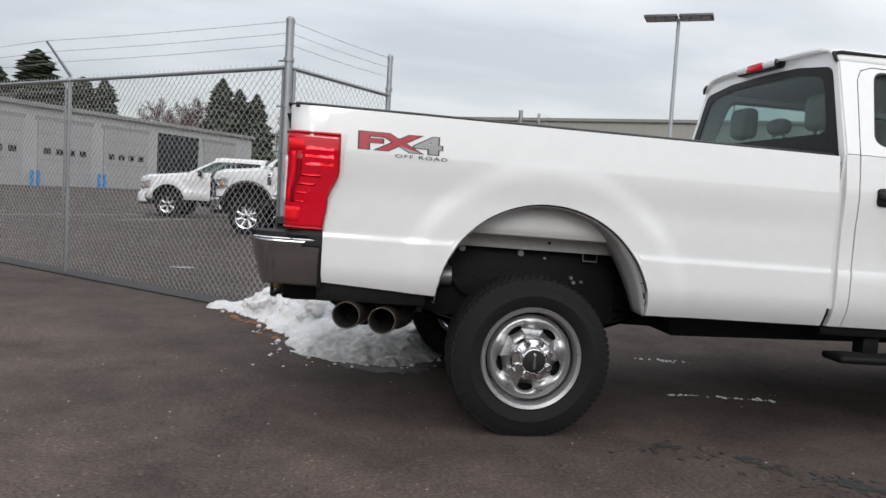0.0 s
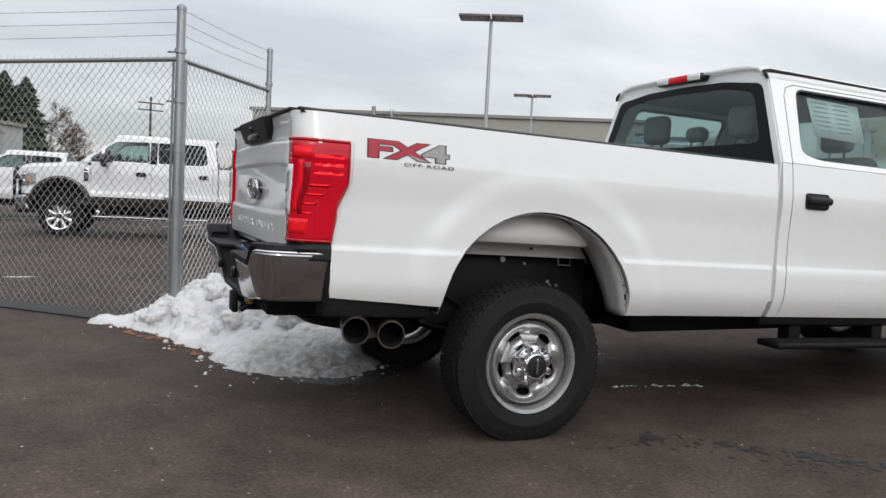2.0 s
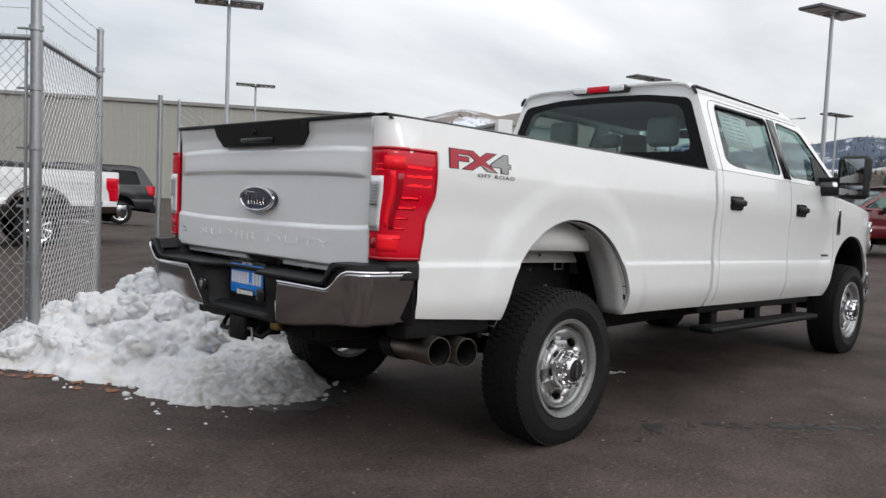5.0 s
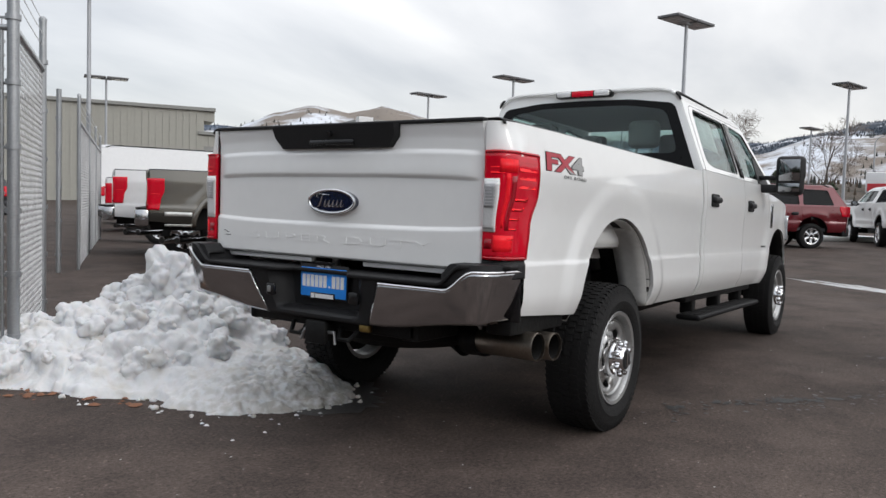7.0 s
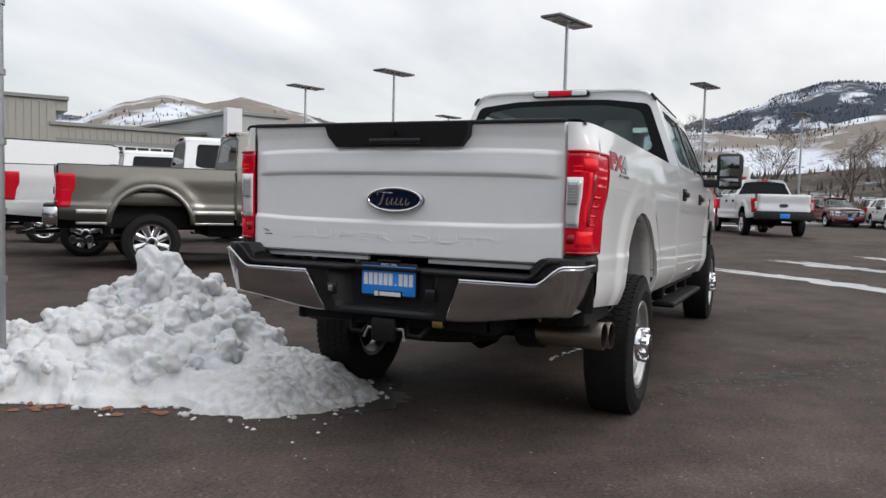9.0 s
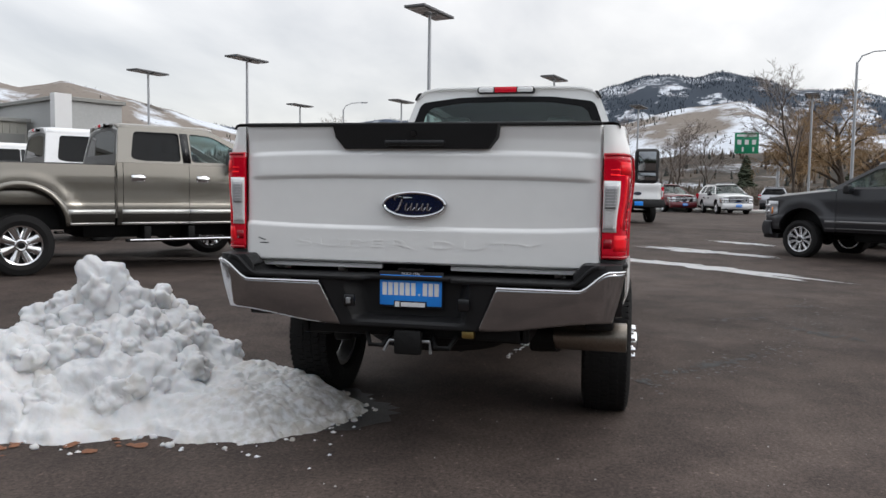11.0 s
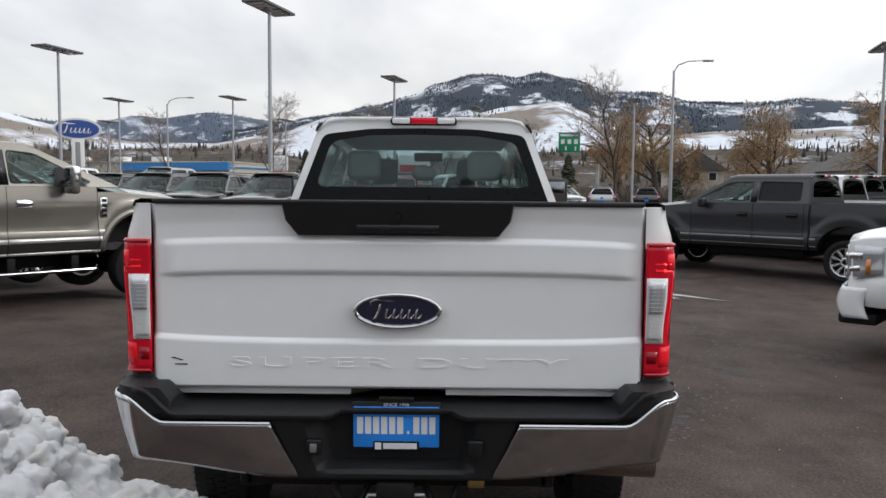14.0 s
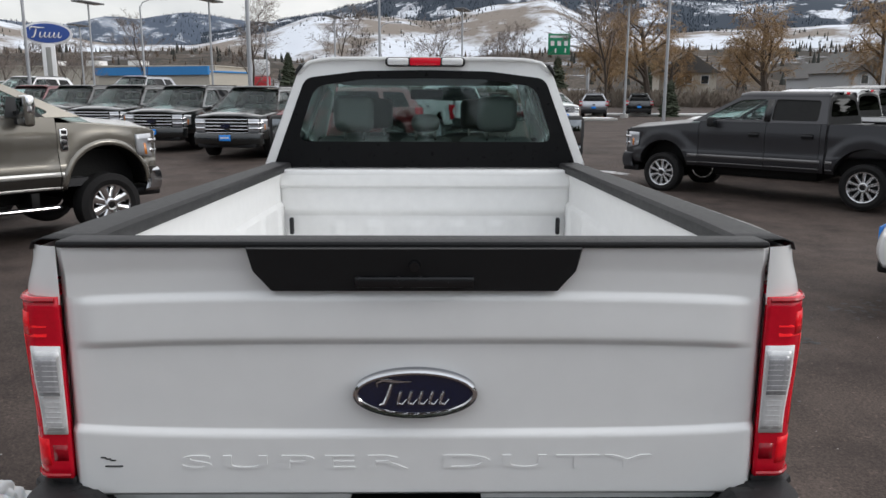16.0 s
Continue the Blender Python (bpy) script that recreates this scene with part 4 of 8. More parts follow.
def mirrors(car, root, big, cap, rake=0.0, base="plastic"):
    c = car
    for s in (-1, 1):
        x, y, z = c.mirror_x or min(c.doors[2] - 0.34, c.x_fb - 0.42), upper_y(c, c.zb + 0.05), c.zb - 0.09
        w, h = (0.24, 0.36) if big else (0.22, 0.18)
        y1 = y + (0.16 if big else 0.07)
        bm = B(x - 0.02, x + 0.10, *sorted((s * y1, s * (y1 + w))), z, z + h, bevel=0.045, seg=3)
        arm = part("mirror", bm, base, root, "large towing mirror" if big else "", rake=rake)
        part("mirror_arm", B(x, x + 0.09, *sorted((s * (y - 0.05), s * (y1 + 0.05))), z + 0.02, z + 0.10, bevel=0.02), "plastic", arm, rake=rake)
        if big:
            tri = [(x - 0.10, c.zb + 0.012), (x + 0.36, c.zb + 0.012), (x + 0.30, c.zb + 0.055), (x + 0.10, c.zb + 0.24), (x - 0.02, c.zb + 0.26)]
            part("mirror_sail", plate(tri, (), lambda u, v: Vector((u, s * (upper_y(c, v) + 0.014), v))), "plastic", arm, rake=rake, thick=0.01, smooth=False)
            part("mirror_arm", B(x + 0.01, x + 0.06, *sorted((s * (y - 0.05), s * (y1 + 0.05))), z + 0.14, z + 0.18, bevel=0.012), "plastic", arm, rake=rake)
        part("mirror_glass", B(x - 0.026, x - 0.018, *sorted((s * (y1 + 0.03), s * (y1 + w - 0.03))), z + (0.13 if big else 0.03), z + h - 0.03, bevel=0.003), "mirror_glass", arm, rake=rake)
        if big:
            part("mirror_glass", B(x - 0.026, x - 0.018, *sorted((s * (y1 + 0.03), s * (y1 + w - 0.03))), z + 0.03, z + 0.11, bevel=0.003), "mirror_glass", arm, rake=rake)
            part("mirror_shell", B(x - 0.012, x + 0.11, *sorted((s * (y1 - 0.006), s * (y1 + w + 0.006))), z + 0.13, z + h + 0.004, bevel=0.045, seg=3), cap, arm, rake=rake)


def cabin(car, root, rake=0.0, fine=False):
    c = car
    part("cabin_floor", B((c.cab_back + 0.06) if not c.suv else 0.25, c.x_fb + 0.1, -c.W + 0.12, c.W - 0.12, c.zr + 0.02, c.zr + 0.12), "cabin", root, rake=rake)
    part("dashboard", B(c.x_fb - 0.50, c.x_fb + 0.02, -c.W + 0.14, c.W - 0.14, c.zb - 0.40, c.zcowl - 0.02, bevel=0.05), "cabin", root, rake=rake)
    wl = T([(c.x_fb - 0.62 + 0.05 * math.cos(a), 0.40 + 0.18 * math.sin(a), c.zb - 0.10 + 0.18 * math.cos(a)) for a in [2 * math.pi * k / 16 for k in range(17)]], 0.016, 6)
    part("steering_wheel", wl, "cabin", root, rake=rake)
    part("headliner", B(c.x_rt + 0.12, c.x_ft - 0.12, -c.yr + 0.08, c.yr - 0.08, c.zre - 0.015, c.zre + 0.01, bevel=0.01), "headliner", root, rake=rake)
    fx = c.doors[1] - 0.02
    seats(c, root, fx, c.doors[0] + 0.22, rake, fine)


def undercarriage(car, root):
    c = car
    for s in (-1, 1):
        part("frame_rail", B(0.0, c.L - 0.35, *sorted((s * 0.42, s * 0.52)), c.zr - 0.07, c.zr + 0.14, bevel=0.012), "under", root)
    for xa in (c.wr, c.wf):
        bm = T([(xa, -c.track + 0.1, c.R), (xa, c.track - 0.1, c.R)], 0.055, 10)
        lathe(bm, [(0.001, -0.13), (0.11, -0.1), (0.16, 0.0), (0.11, 0.1), (0.001, 0.13)], 16, Matrix.Translation((xa, 0.02, c.R)))
        part("axle", bm, "under", root)
    # tank made wider and deeper to block light under the body
    part("oversize_fuel_tank", B(c.wr + 0.85, c.wf - 0.9, -0.62, 0.62, c.zr - 0.19, c.zr + 0.08, bevel=0.05), "under", root)


def tail_lamp(car, root, s, z0, z1, wrap=0.235, width=0.072, rake=0.0, fine=False):
    """A tail lamp round the rear corner, with its clear reversing lens."""
    c = car
    yi = c.W - 0.128

    def corner(u, v, out=0.0):
        z = z0 + (z1 - z0) * v
        w = wrap * (0.70 + 0.08 * smooth01(0, 0.3, v) + 0.22 * smooth01(0.32, 0.62, v))
        round_len = 0.12
        d = u * (width - 0.02 + round_len + w - 0.09)
        yo = c.y(0.10, z) + 0.005 + out
        y1 = yi + width - 0.02
        if d < width - 0.02:
            return Vector((-0.012 - out, s * (yi + d), z))
        if d < width - 0.02 + round_len:
            a = (d - width + 0.02) / round_len * math.pi / 2
            return Vector((0.09 - (0.102 + out) * math.cos(a), s * (y1 + (yo - y1) * math.sin(a)), z))
        xs = 0.09 + (d - width + 0.02 - round_len)
        return Vector((xs, s * (yo + c.y(xs, z) - c.y(0.10, z)), z))
    lampy = part("tail_light", grid(bmesh.new(), 30, 16, corner), "red_lens", root, "red tail light with clear reversing lens", rake=rake, thick=0.02)
    f = (width + 0.015) / (width - 0.11 + 0.12 + wrap)
    part("lens_frame", grid(bmesh.new(), 6, 8, lambda u, v: corner(f * (0.02 + 0.86 * u), 0.255 + 0.485 * v, 0.012)), "decal_white" if fine else "clear_lens", lampy, rake=rake, thick=0.006)
    part("reversing_lens", grid(bmesh.new(), 5, 12, lambda u, v: corner(f * (0.05 + 0.74 * u), 0.28 + 0.435 * v, 0.016)), "clear_lens", lampy, "clear reversing lens", rake=rake, thick=0.006)
    if fine:
        part("lens_top", grid(bmesh.new(), 4, 6, lambda u, v: corner(f * (0.10 + 0.62 * u), 0.475 + 0.215 * v, 0.0225)), "cargo_lens", lampy, "grey upper half of the lens", rake=rake, thick=0.001)
        for k in range(14):
            part("lens_flute", grid(bmesh.new(), 3, 1, lambda u, v: corner(f * (0.10 + 0.62 * u), 0.298 + 0.0285 * k + 0.003 * v, 0.0229 if k > 5 else 0.0223)), "clear_lens", lampy, rake=rake, thick=0.0005)
    if not fine:
        part("light_bar", grid(bmesh.new(), 5, 1, lambda u, v: corner(0.47 + 0.36 * u, 0.5 + 0.02 * v, 0.012)), "bright_red", lampy, rake=rake, thick=0.004)
        part("lower_reflector", grid(bmesh.new(), 10, 2, lambda u, v: corner(0.05 + 0.36 * u, 0.05 + 0.15 * v, 0.011)), "dark_red", lampy, rake=rake, thick=0.006)
        return lampy
    # five L-shaped light bars, shorter towards the bottom
    for k in range(5):
        v0, ln = 0.185 + 0.088 * k, 0.10 + 0.034 * k + 0.03 * (k > 2)
        bm = grid(bmesh.new(), 5, 1, lambda u, v: corner(0.47 + ln * u, v0 + (0.012 + 0.004 * k) * v, 0.0104))
        if k > 1:
            grid(bm, 1, 2, lambda u, v: corner(0.47 + ln - 0.014 + 0.016 * u + 0.02 * v, v0 + 0.012 + 0.034 * v, 0.0104))
        part("light_bar", bm, "facet_red", lampy, rake=rake, thick=0.001)
    rnd = random.Random(3)

    def facets(nu, nv, u0, u1, v0, v1, tilt):
        """A mosaic of small flat reflector facets, each with its own tilt."""
        bm = bmesh.new()
        # rows of prisms that lean back, as the reflector bowls do
        return grid(bm, nu, 2 * nv, lambda u, v: corner(u0 + (u1 - u0) * u, v0 + (v1 - v0) * ((round(v * 2 * nv) + 1) // 2 - (0.04 if round(v * 2 * nv) % 2 else 0)) / nv, (0.0125 if round(v * 2 * nv) % 2 == 0 else 0.004) + rnd.uniform(-tilt, tilt) * 0.25))
    rim = [corner(0.015 + 0.97 * k / 12, 0.015, 0.0104) for k in range(13)] + [corner(0.985, 0.015 + 0.97 * k / 12, 0.0104) for k in range(13)] + [corner(0.985 - 0.97 * k / 12, 0.985, 0.0104) for k in range(13)]
    part("lens_rim", T(rim, 0.006, 6), "lens_edge", lampy, rake=rake)
    part("lens_cap", grid(bmesh.new(), 20, 2, lambda u, v: corner(0.985 * u, 0.995, 0.008).lerp(Vector((0.13, s * (yi + 0.03), z1)), v)), "red_lens", lampy, rake=rake, thick=0.002)
    part("upper_reflector", facets(4, 3, 0.50, 0.90, 0.66, 0.90, 0.008), "facet_red", lampy, "faceted red reflector", smooth=False, rake=rake)
    part("inner_reflector", facets(2, 2, 0.10, 0.30, 0.79, 0.89, 0.004), "facet_red", lampy, smooth=False, rake=rake)
    # flat bright and deep red sheets: the bowls' reflections put into colour
    part("lower_reflector", grid(bmesh.new(), 8, 3, lambda u, v: corner(0.20 + 0.36 * u, 0.075 + 0.15 * v, 0.0104)), "bright_red", lampy, rake=rake, thick=0.001)
    part("side_reflector", grid(bmesh.new(), 2, 10, lambda u, v: corner(0.325 + 0.055 * u, 0.29 + 0.50 * v, 0.0104)), "bright_red", lampy, rake=rake, thick=0.001)
    part("top_reflector", grid(bmesh.new(), 10, 2, lambda u, v: corner(0.24 + 0.24 * u, 0.80 + 0.12 * v, 0.0104)), "bright_red", lampy, rake=rake, thick=0.001)
    part("inner_column", grid(bmesh.new(), 3, 8, lambda u, v: corner(0.40 + 0.065 * u, 0.27 + 0.50 * v, 0.0104)), "dark_red", lampy, rake=rake, thick=0.001)
    part("corner_reflector", grid(bmesh.new(), 3, 2, lambda u, v: corner(0.03 + 0.14 * u, 0.10 + 0.09 * v, 0.0104)), "dark_red", lampy, rake=rake, thick=0.001)
    # pressed lip of the body round the lamp
    lip = [corner(1.0, v / 10, 0.0) + Vector((0.012 + 0.012 * v / 10, -s * 0.006, 0)) for v in range(11)]
    part("lamp_lip", T(lip, 0.0075, 8), "white", root, rake=rake)
    return lampy


def pickup(car, name, label, paint, pose_m, group, wheels="eight", lower=None, chrome=True, big_mirror=True, handle="chrome", stripes=()):
    """A parked pickup of the lot."""
    c = car
    root = thing(name, label, "pickup truck", group)
    sides(c, root, paint, lower, handle=handle)
    greenhouse(c, root, paint, "glass")
    back_wall(c, root, paint, "tint")
    front_end(c, root, paint, "chrome_truck" if chrome else "truck")
    mirrors(c, root, big_mirror, "chrome" if chrome and big_mirror else "plastic", base=paint if chrome and big_mirror and paint == "stone" else "plastic")
    cabin(c, root)
    undercarriage(c, root)
    for xa in (c.wr, c.wf):
        for s in (-1, 1):
            wheel(c, xa, s * c.track, root, wheels)
    bed(c, root, paint)
    for s in (-1, 1):
        tail_lamp(c, root, s, c.rail - 0.60, c.rail - 0.125)
    bm = grid(bmesh.new(), 12, 12, lambda u, v: Vector((0.0 - 0.015 * math.sin(v * 9), (2 * u - 1) * (c.W - 0.135), c.rail - 0.645 + 0.645 * v)))
    tg = part("tailgate", bm, paint, root, thick=0.05)
    part("tailgate_trim", B(-0.03, 0.06, -0.4, 0.4, c.rail - 0.10, c.rail + 0.006, bevel=0.012), "plastic", tg)
    part("badge", oval(bmesh.new(), 0, c.rail - 0.36, 0.14, 0.06, -0.05, -0.02), "navy", tg, "dark blue oval badge")
    for s in (-1, 1):
        for xa in (c.wr, c.wf):
            part("inner_wheel_wall", B(xa - c.arch_r - 0.05, xa + c.arch_r + 0.05, *sorted((s * 0.58, s * 0.62)), c.zr - 0.05, c.rail - 0.4), "under", root)
    bm = B(-0.19, 0.02, -c.W + 0.04, c.W - 0.04, c.zr, c.zr + 0.26, bevel=0.04)
    bump = part("rear_bumper", bm, "darkchrome" if chrome else "plastic", root)
    part("bumper_step", B(-0.18, 0.02, -c.W + 0.06, c.W - 0.06, c.zr + 0.262, c.zr + 0.285, bevel=0.01), "plastic", bump)
    part("number_plate", B(-0.196, -0.188, -0.155, 0.155, c.zr + 0.06, c.zr + 0.21, bevel=0.004), "blue", bump, "blue dealer plate")
    for s in (-1, 1):
        if not chrome:
            continue
        part("wing_vent", B(c.doors[2] + 0.03, c.doors[2] + 0.13, *sorted((s * (c.y(c.doors[2] + 0.1, c.zb - 0.3) - 0.01), s * (c.y(c.doors[2] + 0.1, c.zb - 0.3) + 0.014))), c.zb - 0.42, c.zb - 0.14, bevel=0.01), "chrome", root)
        yv = c.y(c.doors[2] + 0.1, c.zb - 0.3)
        for k in range(4):
            part("vent_slot", B(c.doors[2] + 0.048, c.doors[2] + 0.118, *sorted((s * yv, s * (yv + 0.018))), c.zb - 0.402 + 0.066 * k, c.zb - 0.352 + 0.066 * k, bevel=0.006), "trim", root)
        for x in (0.20, 0.42) if s < 0 else ():
            tip = part("exhaust_tip", T([(x + 0.42, -0.62, c.zr - 0.20), (x + 0.18, -0.70, c.zr - 0.20), (x, -0.90, c.zr - 0.21)], 0.062, 14), "chrome", root, "chrome exhaust tip")
            # flat black disc stands in for the shade inside the tip
            part("bore", T([(x + 0.004, -0.896, c.zr - 0.21), (x - 0.004, -0.905, c.zr - 0.21)], 0.052, 14), "bore_dark", tip)
        step = part("side_step", B(c.doors[0] + 0.05, c.doors[2], *sorted((s * (c.W - 0.16), s * (c.W - 0.01))), c.zr - 0.245, c.zr - 0.20, bevel=0.015), "plastic", root)
        part("step_edge", T([(c.doors[0] + 0.08, s * (c.W - 0.005), c.zr - 0.215), (c.doors[2] - 0.05, s * (c.W - 0.005), c.zr - 0.215)], 0.018, 8), "chrome", step)
        for x in (c.doors[0] + 0.3, c.doors[1], c.doors[2] - 0.35):
            part("step_bracket", B(x, x + 0.10, *sorted((s * 0.55, s * (c.W - 0.06))), c.zr - 0.235, c.zr - 0.02, bevel=0.01), "under", step)
    for z, h, sm in stripes:
        for s in (-1, 1):
            for x0, x1 in ((c.wr + c.arch_r + 0.02, c.bed_end), (c.cab_back + 0.06, c.doors[1] - 0.005), (c.doors[1] + 0.005, c.doors[2] - 0.005), (c.doors[2] + 0.005, c.wf - c.arch_r - 0.03)) + (((0.24, c.wr - c.arch_r - 0.05),) if lower else ()):
                bm = grid(bmesh.new(), 8, 1, lambda u, v: Vector((x0 + (x1 - x0) * u, s * (c.y(x0 + (x1 - x0) * u, z + h * v) + 0.008), z + h * v)))
                part("side_moulding", bm, sm, root, thick=0.008)
    root.matrix_basis = pose_m
    return root


def back_wall(car, root, paint, glass, rake=0.0):
    """The cab's rear panel with its window."""
    c = car
    yb, zt = upper_y(c, c.zb), c.zre
    put = lambda u, v: Vector((c.cab_back + 0.004 + (c.x_rt - c.cab_back) * (v - c.zb) / (c.zre - c.zb), u, v))
    arch = [(0.97, 0.40), (0.93, 0.60), (0.8, 0.80), (0.5, 0.87), (0.0, 0.88), (-0.5, 0.87), (-0.8, 0.80), (-0.93, 0.60), (-0.97, 0.40)]
    outer = [(-yb, c.zb - 0.2), (yb, c.zb - 0.2), (yb, c.zb), (c.yr, zt)] + [(k * c.yr, zt + h * c.crown) for k, h in arch] + [(-c.yr, zt), (-yb, c.zb)]
    ring = rounded([(-yb + 0.045, c.zb - 0.035), (yb - 0.045, c.zb - 0.035), (c.yr - 0.045, zt - 0.030), (0.5 * c.yr, zt + 0.12 * c.crown), (0, zt + 0.18 * c.crown), (-0.5 * c.yr, zt + 0.12 * c.crown), (-c.yr + 0.045, zt - 0.030)], 0.05)
    part("cab_back", plate(outer, (ring,), put), paint, root, rake=rake, thick=0.02, smooth=False)
    part("cab_back_lower", B(c.cab_back - 0.024, c.cab_back + 0.0, -yb, yb, c.zr + 0.1, c.zb - 0.2), paint, root, rake=rake)
    cx, cz = 0.0, (c.zb + zt) / 2
    pin = lambda u, v: put(u, v) + Vector((-0.006, 0, 0))
    pane = part("rear_window", plate([(cx + p[0] * 1.015, cz + (p[1] - cz) * 1.03) for p in ring], (), pin), glass, root, "tinted rear window", rake=rake, thick=0.005, smooth=False)
    pane.visible_shadow = False
    inner = rounded([(-yb + 0.185, c.zb + 0.125), (yb - 0.185, c.zb + 0.125), (c.yr - 0.095, zt - 0.075), (0.5 * c.yr, zt - 0.030), (0, zt - 0.025), (-0.5 * c.yr, zt - 0.030), (-c.yr + 0.095, zt - 0.075)], 0.07)
    part("window_border", plate([(p[0] * 1.012, cz + (p[1] - cz) * 1.02) for p in ring], (inner,), lambda u, v: put(u, v) + Vector((-0.012, 0, 0))), "printed", pane, "black printed border", rake=rake, thick=0.003, smooth=False)
    z0 = zt + c.crown * 0.42
    lamp = part("brake_light", B(c.x_rt - 0.070, c.x_rt + 0.06, -0.240, 0.240, z0, z0 + 0.056, bevel=0.022, seg=3), "trim", root, "high brake light with clear cargo lamps", rake=rake)
    part("brake_lens", B(c.x_rt - 0.078, c.x_rt - 0.02, -0.092, 0.092, z0 + 0.006, z0 + 0.052, bevel=0.008), "red_lens", lamp, "red lens", rake=rake)
    for s in (-1, 1):
        part("cargo_lamp", B(c.x_rt - 0.077, c.x_rt - 0.02, *sorted((s * 0.098, s * 0.226)), z0 + 0.008, z0 + 0.050, bevel=0.012, seg=3), "clear_lens", lamp, "clear cargo lamp", rake=rake)


def bed(car, root, paint, rake=0.0, fine=False):
    """Load bed: floor, inner walls, front wall, rail caps."""
    c = car
    zf, yi, x1 = c.rail - 0.56, c.W - 0.17, c.bed_end - 0.20
    floor = grid(bmesh.new(), 4, 112 if fine else 28, lambda u, v: Vector((0.04 + (x1 + 0.01) * u, (2 * v - 1) * yi, zf + 0.013 * smooth01(-0.2, 0.2, math.sin(v * 14 * 2 * math.pi)))))
    inner = "bedwhite" if paint == "white" else paint
    part("bed_floor", floor, inner, root, rake=rake, thick=0.01)
    for s in (-1, 1):
        def wall(u, v):
            x = 0.05 + (x1 - 0.05) * u
            z = zf + (c.rail - 0.02 - zf) * v
            d = 0.018 * smooth01(0.62, 0.66, v) - 0.012 * smooth01(0.9, 0.94, v)
            ribs = 0.012 * smooth01(0.7, 0.9, math.cos((x - 0.3) * 14)) * smooth01(0.6, 0.5, v) * smooth01(0.05, 0.12, v)
            return Vector((x, s * (yi + d - ribs), z))
        part("bed_wall", grid(bmesh.new(), 90 if fine else 20, 24 if fine else 6, wall), inner, root, rake=rake, thick=0.006)
        box_arch = B(c.wr - 0.55, c.wr + 0.55, *sorted((s * (yi - 0.21), s * (yi + 0.02))), zf - 0.01, zf + 0.24, bevel=0.06, seg=3)
        part("wheel_house", box_arch, inner, root, rake=rake)
        cap = bmesh.new()
        prof = [(yi - 0.012, c.rail - 0.03), (yi - 0.014, c.rail + 0.004), (yi - 0.004, c.rail + 0.014), (c.W - 0.075, c.rail + 0.016), (c.W - 0.052, c.rail + 0.008), (c.W - 0.046, c.rail - 0.010)]
        grid(cap, 30 if fine else 8, 5, lambda u, v: Vector((0.010 + (c.bed_end - 0.020) * u, s * prof[round(v * 5)][0] - s * 0.014 * max((0.48 - u * c.bed_end) / 0.48, 0) ** 2, prof[round(v * 5)][1])))
        part("rail_cap", cap, "plastic", root, "black plastic rail cap", rake=rake, thick=0.004)
    def head(u, v):
        y, z = (2 * u - 1) * (yi + 0.024), zf + (c.rail - 0.012 - zf) * v
        step = -0.03 * smooth01(0.80, 0.84, v) + 0.02 * smooth01(0.55, 0.5, v)
        ribs = 0.012 * smooth01(0.3, 0.6, math.sin(y * 26)) * smooth01(0.45, 0.40, v) if abs(y) < 0.55 else 0
        return Vector((x1 + step - ribs, y, z))
    part("bed_front", grid(bmesh.new(), 80 if fine else 20, 30 if fine else 8, head), inner, root, rake=rake, thick=0.006)
    top = B(x1 - 0.035, c.bed_end - 0.01, -c.W + 0.06, c.W - 0.06, c.rail - 0.05, c.rail - 0.012, bevel=0.012)
    part("bed_front_rail", top, paint, root, rake=rake)
    if fine:
        for s in (-1, 1):
            part("tie_down", B(x1 - 0.06, x1 - 0.03, s * (yi - 0.05) - 0.012, s * (yi - 0.05) + 0.012, zf + 0.17, zf + 0.27, bevel=0.008), "plastic", root, "black tie-down hook", rake=rake)


